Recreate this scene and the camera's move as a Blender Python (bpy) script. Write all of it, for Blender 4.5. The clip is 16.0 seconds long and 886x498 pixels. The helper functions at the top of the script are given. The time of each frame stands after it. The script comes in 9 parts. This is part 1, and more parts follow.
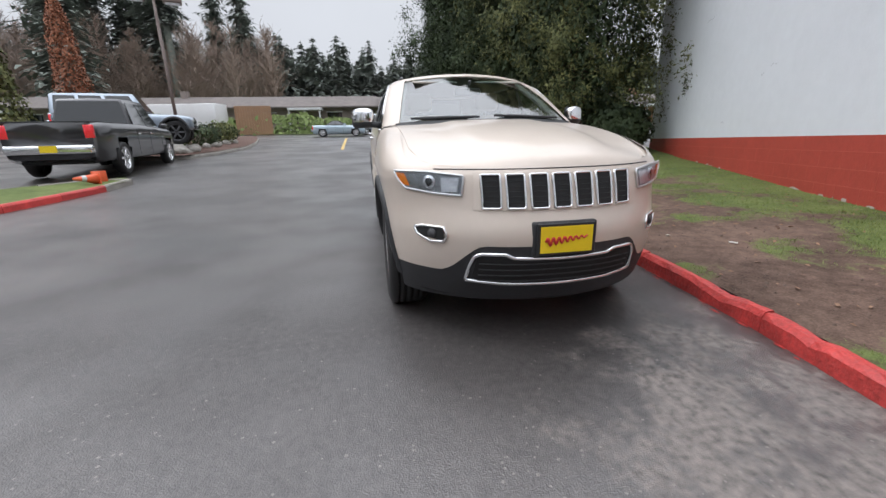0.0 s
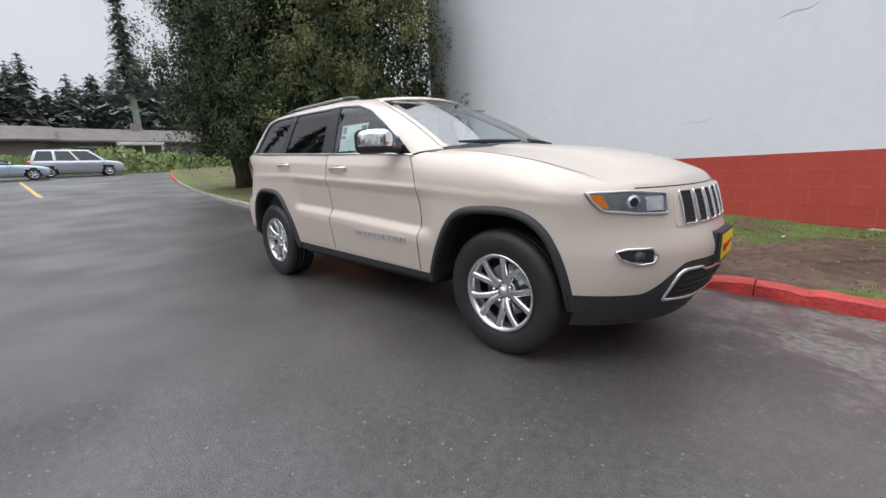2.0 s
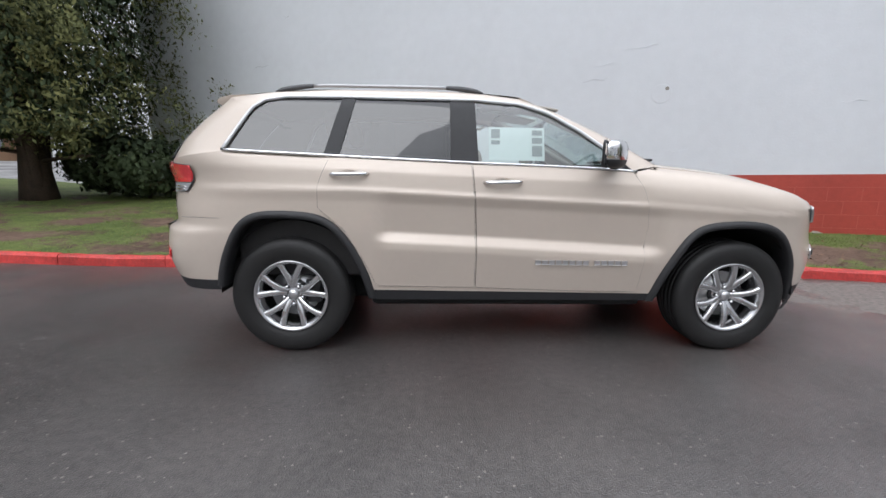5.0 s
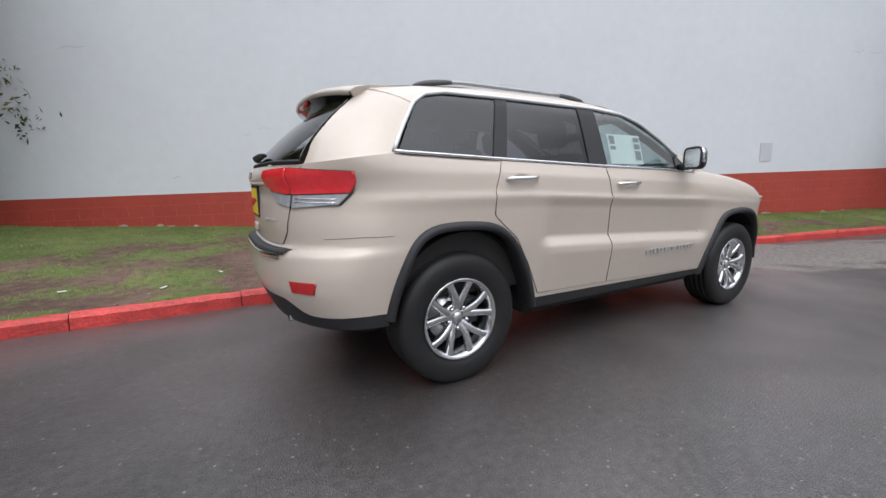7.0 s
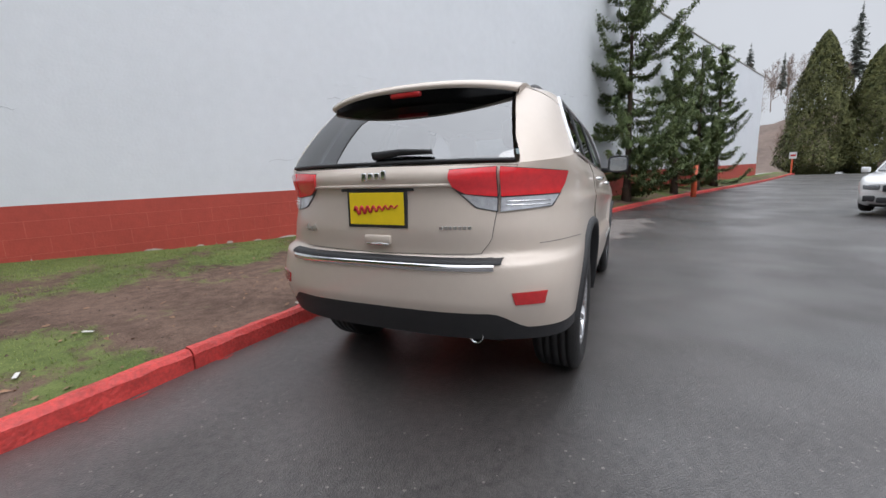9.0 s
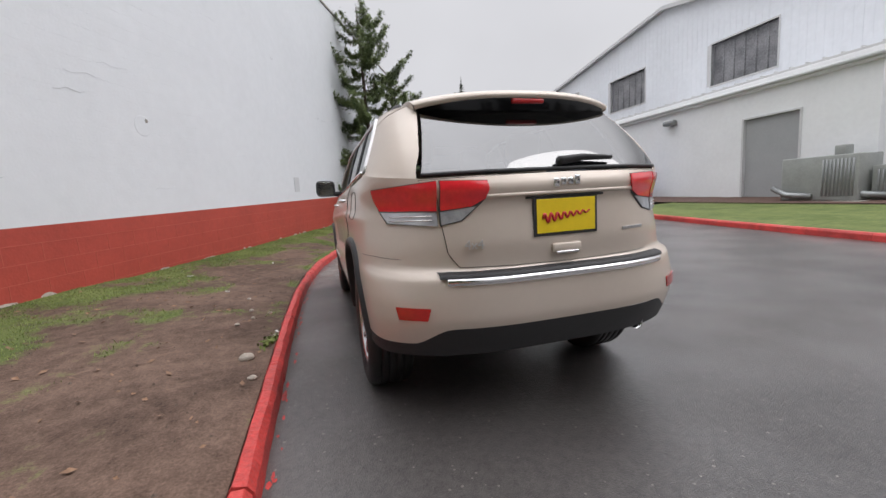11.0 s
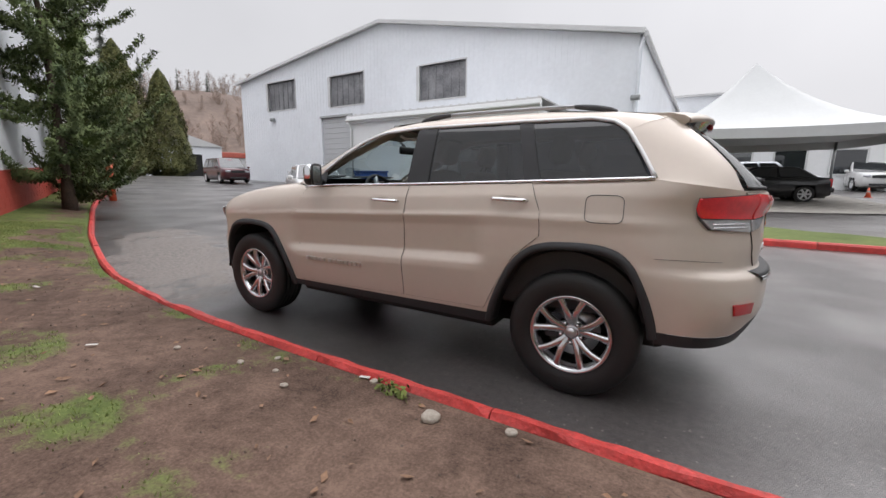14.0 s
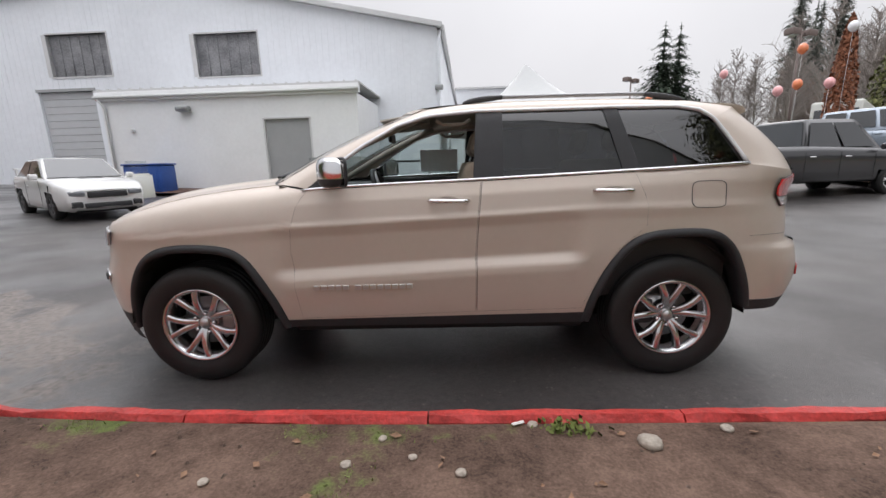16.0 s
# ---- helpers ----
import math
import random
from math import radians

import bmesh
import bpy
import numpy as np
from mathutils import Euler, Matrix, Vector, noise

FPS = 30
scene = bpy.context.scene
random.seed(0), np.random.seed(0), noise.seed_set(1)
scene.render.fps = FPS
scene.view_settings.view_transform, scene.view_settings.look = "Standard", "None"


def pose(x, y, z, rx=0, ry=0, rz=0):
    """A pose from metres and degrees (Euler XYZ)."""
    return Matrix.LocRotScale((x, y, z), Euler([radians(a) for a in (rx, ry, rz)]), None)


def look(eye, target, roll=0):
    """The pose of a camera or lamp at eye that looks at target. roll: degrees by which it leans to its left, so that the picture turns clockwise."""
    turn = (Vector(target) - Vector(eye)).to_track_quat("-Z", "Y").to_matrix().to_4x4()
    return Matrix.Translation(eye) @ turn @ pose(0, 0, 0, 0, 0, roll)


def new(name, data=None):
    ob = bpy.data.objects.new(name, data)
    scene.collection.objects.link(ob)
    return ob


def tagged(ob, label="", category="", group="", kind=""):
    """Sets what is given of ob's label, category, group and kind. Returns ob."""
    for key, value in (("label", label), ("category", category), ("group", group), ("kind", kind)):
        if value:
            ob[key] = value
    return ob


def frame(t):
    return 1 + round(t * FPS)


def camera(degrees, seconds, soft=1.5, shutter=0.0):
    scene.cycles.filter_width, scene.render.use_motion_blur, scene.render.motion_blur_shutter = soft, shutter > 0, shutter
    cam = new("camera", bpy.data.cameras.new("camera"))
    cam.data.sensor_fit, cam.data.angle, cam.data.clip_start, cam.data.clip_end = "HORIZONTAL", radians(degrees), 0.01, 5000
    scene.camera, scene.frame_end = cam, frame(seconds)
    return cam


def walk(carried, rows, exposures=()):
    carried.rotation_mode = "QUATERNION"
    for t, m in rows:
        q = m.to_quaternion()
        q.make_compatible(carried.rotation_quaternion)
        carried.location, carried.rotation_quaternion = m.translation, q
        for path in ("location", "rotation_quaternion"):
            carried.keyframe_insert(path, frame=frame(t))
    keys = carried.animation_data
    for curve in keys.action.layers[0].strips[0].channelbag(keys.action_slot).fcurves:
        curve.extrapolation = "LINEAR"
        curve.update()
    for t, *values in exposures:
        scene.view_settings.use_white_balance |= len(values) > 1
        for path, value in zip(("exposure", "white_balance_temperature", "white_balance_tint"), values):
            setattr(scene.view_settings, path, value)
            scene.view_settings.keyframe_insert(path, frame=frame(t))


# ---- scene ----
cam = camera(94.9, 16.0)
PATH = [
    (0, (4.276, -0.977, 1.196), (2.387, -0.636, 0.634), -1.1),
    (0.5, (3.984, -1.504, 1.194), (2.173, -0.883, 0.618), -1.3),
    (1, (3.652, -1.971, 1.124), (1.927, -1.099, 0.61), -2.3),
    (1.5, (3.25, -2.358, 1.138), (1.671, -1.234, 0.644), -1.9),
    (2, (2.82, -2.748, 1.162), (1.466, -1.338, 0.737), -1.9),
    (2.5, (2.327, -3.052, 1.197), (1.168, -1.469, 0.808), -1.8),
    (3, (1.812, -3.332, 1.202), (0.909, -1.589, 0.819), -1.6),
    (3.2, (1.582, -3.413, 1.188), (0.753, -1.624, 0.857), -1.2),
    (5.3, (-0.918, -3.416, 1.211), (-0.674, -1.47, 0.819), -0.1),
    (5.5, (-1.13, -3.355, 1.177), (-0.784, -1.416, 0.828), -1.1),
    (6, (-1.66, -3.178, 1.157), (-1.117, -1.279, 0.842), -0.2),
    (6.5, (-2.16, -3.001, 1.161), (-1.382, -1.182, 0.864), -0.1),
    (7, (-2.634, -2.727, 1.156), (-1.659, -1.013, 0.823), -0.4),
    (7.5, (-3.091, -2.441, 1.151), (-1.874, -0.882, 0.855), -0.2),
    (8, (-3.452, -2.055, 1.15), (-1.999, -0.709, 0.876), 0.2),
    (8.5, (-3.817, -1.597, 1.138), (-2.179, -0.476, 0.887), 0.1),
    (9, (-4.037, -1.095, 1.157), (-2.241, -0.275, 0.835), -1.2),
    (9.2, (-4.084, -0.905, 1.17), (-2.248, -0.177, 0.853), -0.8),
    (11.3, (-3.964, 1.362, 1.152), (-2.12, 0.633, 0.892), -1.4),
    (11.5, (-3.871, 1.537, 1.168), (-2.067, 0.713, 0.909), 0.3),
    (12, (-3.586, 2.02, 1.181), (-1.996, 0.833, 0.931), -1.0),
    (12.5, (-3.234, 2.409, 1.207), (-1.804, 1.042, 0.915), 0.1),
    (13, (-2.868, 2.759, 1.239), (-1.602, 1.247, 0.908), 1.7),
    (13.5, (-2.43, 3.017, 1.273), (-1.279, 1.42, 0.92), 0.9),
    (14, (-1.961, 3.215, 1.286), (-0.967, 1.514, 0.943), 0.6),
    (14.5, (-1.497, 3.358, 1.304), (-0.778, 1.529, 0.934), 0.4),
    (15, (-1.035, 3.38, 1.335), (-0.518, 1.491, 0.93), -0.2),
    (15.5, (-0.559, 3.377, 1.344), (-0.291, 1.428, 0.982), -1.8),
    (16, (-0.135, 3.236, 1.34), (-0.088, 1.28, 0.927), -1.5),
]
walk(cam, [(t, look(e, g, r)) for t, e, g, r in PATH], [(0, 0.49, 6150, 11), (3.2, 0.42, 6150, 11), (9.2, 0.38, 6150, 11), (11.3, 0.42, 6450, 13), (16, 0.46, 6450, 13)])

# ---- light: a bright overcast sky, with a very soft sun behind the cloud ----
world = bpy.data.worlds.new("overcast")
scene.world = world
world.use_nodes = True
wn, wl = world.node_tree.nodes, world.node_tree.links
wn.clear()
w_out = wn.new("ShaderNodeOutputWorld")
w_bg = wn.new("ShaderNodeBackground")
w_sky = wn.new("ShaderNodeTexSky")
w_sky.sky_type, w_sky.sun_disc = "NISHITA", False
w_sky.sun_elevation, w_sky.sun_rotation = radians(38), radians(200)
w_sky.dust_density, w_sky.air_density = 4.0, 1.0
w_hs = wn.new("ShaderNodeHueSaturation")
w_hs.inputs["Saturation"].default_value = 0.12
w_hs.inputs["Value"].default_value = 0.008
w_co = wn.new("ShaderNodeTexCoord")
w_sep = wn.new("ShaderNodeSeparateXYZ")
w_ramp = wn.new("ShaderNodeValToRGB")
for at, level in ((0.0, 0.45), (0.46, 0.49), (0.62, 1.15), (1.0, 1.75)):
    el = w_ramp.color_ramp.elements[0] if at == 0.0 else (w_ramp.color_ramp.elements[-1] if at == 1.0 else w_ramp.color_ramp.elements.new(at))
    el.position, el.color = at, (level * 0.99, level * 1.005, level * 1.03, 1)
w_gain = wn.new("ShaderNodeMath")
w_gain.operation = "MULTIPLY_ADD"
w_gain.inputs[1].default_value, w_gain.inputs[2].default_value = 0.10, 1.0
w_noise = wn.new("ShaderNodeTexNoise")
w_noise.inputs["Scale"].default_value, w_noise.inputs["Detail"].default_value = 2.6, 4.0
w_cl = wn.new("ShaderNodeMapRange")
w_cl.inputs[1].default_value, w_cl.inputs[2].default_value = 0.3, 0.7
w_cl.inputs[3].default_value, w_cl.inputs[4].default_value = 0.95, 1.05
w_mul = wn.new("ShaderNodeVectorMath")
w_mul.operation = "SCALE"
w_mul2 = wn.new("ShaderNodeVectorMath")
w_mul2.operation = "SCALE"
w_add = wn.new("ShaderNodeVectorMath")
w_add.operation = "ADD"
wl.new(w_co.outputs["Generated"], w_sep.inputs[0])
wl.new(w_co.outputs["Generated"], w_noise.inputs["Vector"])
wl.new(w_noise.outputs["Fac"], w_cl.inputs[0])
wl.new(w_sep.outputs["Z"], w_ramp.inputs["Fac"])
wl.new(w_sep.outputs["Z"], w_gain.inputs[0])
wl.new(w_sky.outputs["Color"], w_hs.inputs["Color"])
wl.new(w_ramp.outputs["Color"], w_mul.inputs[0])
wl.new(w_cl.outputs[0], w_mul.inputs["Scale"])
wl.new(w_mul.outputs[0], w_mul2.inputs[0])
wl.new(w_gain.outputs[0], w_mul2.inputs["Scale"])
wl.new(w_mul2.outputs[0], w_add.inputs[0])
wl.new(w_hs.outputs["Color"], w_add.inputs[1])
wl.new(w_add.outputs[0], w_bg.inputs["Color"])
wl.new(w_bg.outputs[0], w_out.inputs["Surface"])

sun = new("sun", bpy.data.lights.new("sun", "SUN"))
sun.data.energy, sun.data.angle, sun.data.color = 0.5, radians(35), (1.0, 0.98, 0.95)
sun.matrix_world = look((-10, -25, 32), (0, 0, 0))

# ---- building helpers ----
def bm_mesh(bm, name, smooth=True):
    me = bpy.data.meshes.new(name)
    if smooth:
        for f in bm.faces:
            f.smooth = True
    bm.normal_update()
    bm.to_mesh(me)
    bm.free()
    return me


def part(name, bm, material, parent=None, label="", smooth=True):
    """Links a bmesh as one mesh object, under a thing or a part."""
    ob = new(name, bm_mesh(bm, name, smooth))
    if material is not None:
        ob.data.materials.append(material)
    if parent is not None:
        ob.parent = parent
    if label:
        ob["label"] = label
    return ob


def empty(name, m=None):
    ob = new(name)
    ob.empty_display_size = 0.2
    if m is not None:
        ob.matrix_world = m
    return ob


def box_bm(x0, x1, y0, y1, z0, z1, bev=0.0, bm=None, seg=2):
    own = bmesh.new()
    bmesh.ops.create_cube(own, size=1.0)
    for v in own.verts:
        v.co = Vector((x0 + (v.co.x + 0.5) * (x1 - x0), y0 + (v.co.y + 0.5) * (y1 - y0), z0 + (v.co.z + 0.5) * (z1 - z0)))
    if bev > 0:
        bmesh.ops.bevel(own, geom=own.edges[:] + own.verts[:], offset=bev, segments=seg, affect="EDGES", profile=0.5)
    if bm is None:
        return own
    me = bpy.data.meshes.new("tmp")
    own.to_mesh(me)
    own.free()
    bm.from_mesh(me)
    bpy.data.meshes.remove(me)
    return bm


def cyl_bm(p0, p1, r0, r1=None, n=16, bm=None, caps=True):
    """A cylinder or cone from p0 to p1."""
    bm = bm or bmesh.new()
    r1 = r0 if r1 is None else r1
    p0, p1 = Vector(p0), Vector(p1)
    d = (p1 - p0).normalized()
    a = d.orthogonal().normalized()
    b = d.cross(a)
    ring0, ring1 = [], []
    for i in range(n):
        t = 2 * math.pi * i / n
        o = a * math.cos(t) + b * math.sin(t)
        ring0.append(bm.verts.new(p0 + o * r0))
        ring1.append(bm.verts.new(p1 + o * r1))
    for i in range(n):
        j = (i + 1) % n
        bm.faces.new((ring0[i], ring0[j], ring1[j], ring1[i]))
    if caps:
        bm.faces.new(ring0[::-1])
        bm.faces.new(ring1)
    return bm


def tube_bm(points, r, n=8, bm=None, closed=False, flat=1.0):
    """A tube along a line of points."""
    bm = bm or bmesh.new()
    pts = [Vector(p) for p in points]
    rings = []
    m = len(pts)
    ref = None
    for i, p in enumerate(pts):
        if closed:
            d = (pts[(i + 1) % m] - pts[i - 1]).normalized()
        else:
            d = (pts[min(i + 1, m - 1)] - pts[max(i - 1, 0)]).normalized()
        if ref is None:
            ref = d.orthogonal().normalized()
        a = (ref - d * ref.dot(d)).normalized()
        ref = a
        b = d.cross(a)
        rr = r[i] if isinstance(r, (list, tuple)) else r
        rings.append([bm.verts.new(p + (a * math.cos(2 * math.pi * k / n) * flat + b * math.sin(2 * math.pi * k / n)) * rr) for k in range(n)])
    for i in range(m if closed else m - 1):
        q, s = rings[i], rings[(i + 1) % m]
        for k in range(n):
            bm.faces.new((q[k], q[(k + 1) % n], s[(k + 1) % n], s[k]))
    if not closed:
        bm.faces.new(rings[0][::-1])
        bm.faces.new(rings[-1])
    return bm


def lerp(a, b, t):
    return a + (b - a) * t


def table(xs, ys):
    """Smooth interpolation through a few points."""
    xs, ys = np.array(xs, float), np.array(ys, float)
    h = np.diff(xs)
    d = np.diff(ys) / h
    m = np.zeros(len(xs))
    m[0], m[-1] = d[0], d[-1]
    for i in range(1, len(xs) - 1):
        m[i] = 0 if d[i - 1] * d[i] <= 0 else 2 * d[i - 1] * d[i] / (d[i - 1] + d[i])

    def f(x):
        if x <= xs[0]:
            return float(ys[0])
        if x >= xs[-1]:
            return float(ys[-1])
        i = int(np.searchsorted(xs, x) - 1)
        t = (x - xs[i]) / h[i]
        a = (1 + 2 * t) * (1 - t) ** 2 * ys[i] + t * (1 - t) ** 2 * h[i] * m[i]
        return float(a + t * t * (3 - 2 * t) * ys[i + 1] + t * t * (t - 1) * h[i] * m[i + 1])
    return f


def along(pts, n):
    """n + 1 points spread evenly along a line of points."""
    p = [np.array(q, float) for q in pts]
    s = np.concatenate([[0], np.cumsum([np.linalg.norm(b - a) for a, b in zip(p[:-1], p[1:])])])
    out = []
    for t in np.linspace(0, s[-1], n + 1):
        i = min(int(np.searchsorted(s, t, side="right") - 1), len(p) - 2)
        out.append(p[i] + (p[i + 1] - p[i]) * (t - s[i]) / max(s[i + 1] - s[i], 1e-9))
    return out


def coons(bottom, top, left, right, nu, nv):
    """A grid of 2D points between four border lines; bottom and top run left to right, left and right run upwards."""
    b, t, l, r = along(bottom, nu), along(top, nu), along(left, nv), along(right, nv)
    g = []
    for j in range(nv + 1):
        v = j / nv
        row = []
        for i in range(nu + 1):
            u = i / nu
            row.append((1 - v) * b[i] + v * t[i] + (1 - u) * l[j] + u * r[j]
                       - ((1 - u) * (1 - v) * b[0] + u * (1 - v) * b[-1] + (1 - u) * v * t[0] + u * v * t[-1]))
        g.append(row)
    return g


def sheet_bm(grid, bm=None, flip=False):
    """Faces between the rows of a grid of 3D points."""
    bm = bm or bmesh.new()
    vs = [[bm.verts.new(p) for p in row] for row in grid]
    for a, b in zip(vs[:-1], vs[1:]):
        for i in range(len(a) - 1):
            q = (a[i], a[i + 1], b[i + 1], b[i])
            bm.faces.new(q[::-1] if flip else q)
    return bm


# ---- materials ----
def mat(name, base, rough=0.6, metal=0.0, vary=0.0, scale=8.0, bump=0.0, bscale=60.0, dark=None, coat=0.0, spec=0.5, wear=None, detail=4.0, worldco=False, rand=0.0):
    """A procedural material: base colour varied at two scales, roughness and fine relief."""
    m = bpy.data.materials.new(name)
    m.use_nodes = True
    n, l = m.node_tree.nodes, m.node_tree.links
    p = n["Principled BSDF"]
    p.inputs["Base Color"].default_value = (*base, 1)
    p.inputs["Roughness"].default_value, p.inputs["Metallic"].default_value = rough, metal
    p.inputs["Coat Weight"].default_value, p.inputs["Coat Roughness"].default_value = coat, 0.04
    p.inputs["Specular IOR Level"].default_value = spec
    co = n.new("ShaderNodeTexCoord")
    vec = co.outputs["Object"]
    if worldco:
        g = n.new("ShaderNodeNewGeometry")
        vec = g.outputs["Position"]
    if vary > 0 or dark:
        t1 = n.new("ShaderNodeTexNoise")
        t1.inputs["Scale"].default_value, t1.inputs["Detail"].default_value, t1.inputs["Roughness"].default_value = scale, detail, 0.62
        t2 = n.new("ShaderNodeTexNoise")
        t2.inputs["Scale"].default_value, t2.inputs["Detail"].default_value = scale * 9.3, 3.0
        l.new(vec, t1.inputs["Vector"])
        l.new(vec, t2.inputs["Vector"])
        mx = n.new("ShaderNodeMath")
        mx.operation = "MULTIPLY_ADD"
        mx.inputs[1].default_value = 0.4
        l.new(t2.outputs["Fac"], mx.inputs[0])
        m2 = n.new("ShaderNodeMath")
        m2.operation = "MULTIPLY"
        m2.inputs[1].default_value = 0.6
        l.new(t1.outputs["Fac"], m2.inputs[0])
        l.new(m2.outputs[0], mx.inputs[2])
        r = n.new("ShaderNodeValToRGB")
        lo = dark or tuple(c * (1 - vary) for c in base)
        hi = wear or tuple(min(1, c * (1 + vary)) for c in base)
        r.color_ramp.elements[0].position, r.color_ramp.elements[0].color = 0.34, (*lo, 1)
        r.color_ramp.elements[1].position, r.color_ramp.elements[1].color = 0.66, (*hi, 1)
        l.new(mx.outputs[0], r.inputs["Fac"])
        last = r.outputs["Color"]
        if rand > 0:
            oi = n.new("ShaderNodeObjectInfo")
            mr = n.new("ShaderNodeMapRange")
            mr.inputs[3].default_value, mr.inputs[4].default_value = 1 - rand, 1 + rand
            l.new(oi.outputs["Random"], mr.inputs[0])
            vm = n.new("ShaderNodeVectorMath")
            vm.operation = "SCALE"
            l.new(last, vm.inputs[0])
            l.new(mr.outputs[0], vm.inputs["Scale"])
            last = vm.outputs[0]
        l.new(last, p.inputs["Base Color"])
        rr = n.new("ShaderNodeMapRange")
        rr.inputs[3].default_value, rr.inputs[4].default_value = max(0.02, rough - 0.12 * min(1, vary * 3)), min(1, rough + 0.12 * min(1, vary * 3))
        l.new(mx.outputs[0], rr.inputs[0])
        l.new(rr.outputs[0], p.inputs["Roughness"])
    if bump > 0:
        tb = n.new("ShaderNodeTexNoise")
        tb.inputs["Scale"].default_value, tb.inputs["Detail"].default_value = bscale, 5.0
        l.new(vec, tb.inputs["Vector"])
        b = n.new("ShaderNodeBump")
        b.inputs["Strength"].default_value, b.inputs["Distance"].default_value = bump, 0.02
        l.new(tb.outputs["Fac"], b.inputs["Height"])
        l.new(b.outputs[0], p.inputs["Normal"])
    return m


def glass_mat(name, tint, rough=0.0, face=0.08):
    """Sheet glass: a mirror-like face over a see-through tint, the same from both sides."""
    m = bpy.data.materials.new(name)
    m.use_nodes = True
    n, l = m.node_tree.nodes, m.node_tree.links
    n.clear()
    out = n.new("ShaderNodeOutputMaterial")
    tr = n.new("ShaderNodeBsdfTransparent")
    tr.inputs["Color"].default_value = (*tint, 1)
    gl = n.new("ShaderNodeBsdfGlossy")
    gl.inputs["Roughness"].default_value = rough
    lw = n.new("ShaderNodeLayerWeight")
    lw.inputs["Blend"].default_value = 0.5
    pw = n.new("ShaderNodeMath")
    pw.operation = "POWER"
    pw.inputs[1].default_value = 5.0
    fr = n.new("ShaderNodeMath")
    fr.operation = "MULTIPLY_ADD"
    fr.inputs[1].default_value, fr.inputs[2].default_value = 1 - face, face
    mx = n.new("ShaderNodeMixShader")
    l.new(lw.outputs["Facing"], pw.inputs[0])
    l.new(pw.outputs[0], fr.inputs[0])
    l.new(fr.outputs[0], mx.inputs[0])
    l.new(tr.outputs[0], mx.inputs[1])
    l.new(gl.outputs[0], mx.inputs[2])
    l.new(mx.outputs[0], out.inputs["Surface"])
    return m


def leaf_mat(name, lo, hi, rough=0.7):
    m = bpy.data.materials.new(name)
    m.use_nodes = True
    n, l = m.node_tree.nodes, m.node_tree.links
    p = n["Principled BSDF"]
    p.inputs["Roughness"].default_value = rough
    p.inputs["Specular IOR Level"].default_value = 0.25
    g = n.new("ShaderNodeNewGeometry")
    t = n.new("ShaderNodeTexNoise")
    t.inputs["Scale"].default_value, t.inputs["Detail"].default_value = 2.0, 4.0
    l.new(g.outputs["Position"], t.inputs["Vector"])
    a = n.new("ShaderNodeMath")
    a.operation = "MULTIPLY_ADD"
    a.inputs[1].default_value = 0.14
    l.new(g.outputs["Random Per Island"], a.inputs[0])
    b = n.new("ShaderNodeMath")
    b.operation = "MULTIPLY_ADD"
    b.inputs[1].default_value, b.inputs[2].default_value = 1.6, -0.42
    l.new(t.outputs["Fac"], b.inputs[0])
    l.new(b.outputs[0], a.inputs[2])
    r = n.new("ShaderNodeValToRGB")
    r.color_ramp.elements[0].position, r.color_ramp.elements[0].color = 0.15, (*lo, 1)
    r.color_ramp.elements[1].position, r.color_ramp.elements[1].color = 0.85, (*hi, 1)
    l.new(a.outputs[0], r.inputs["Fac"])
    l.new(r.outputs["Color"], p.inputs["Base Color"])
    return m

# ---- the large structure: ground, kerbs, lawns, walls ----
def gz(x, y):
    """The height of the ground: level round the parked car, rising gently away from it."""
    r = math.hypot(x, y)
    return 0.03 * min(max(0.0, r - 4.5), 40.0)


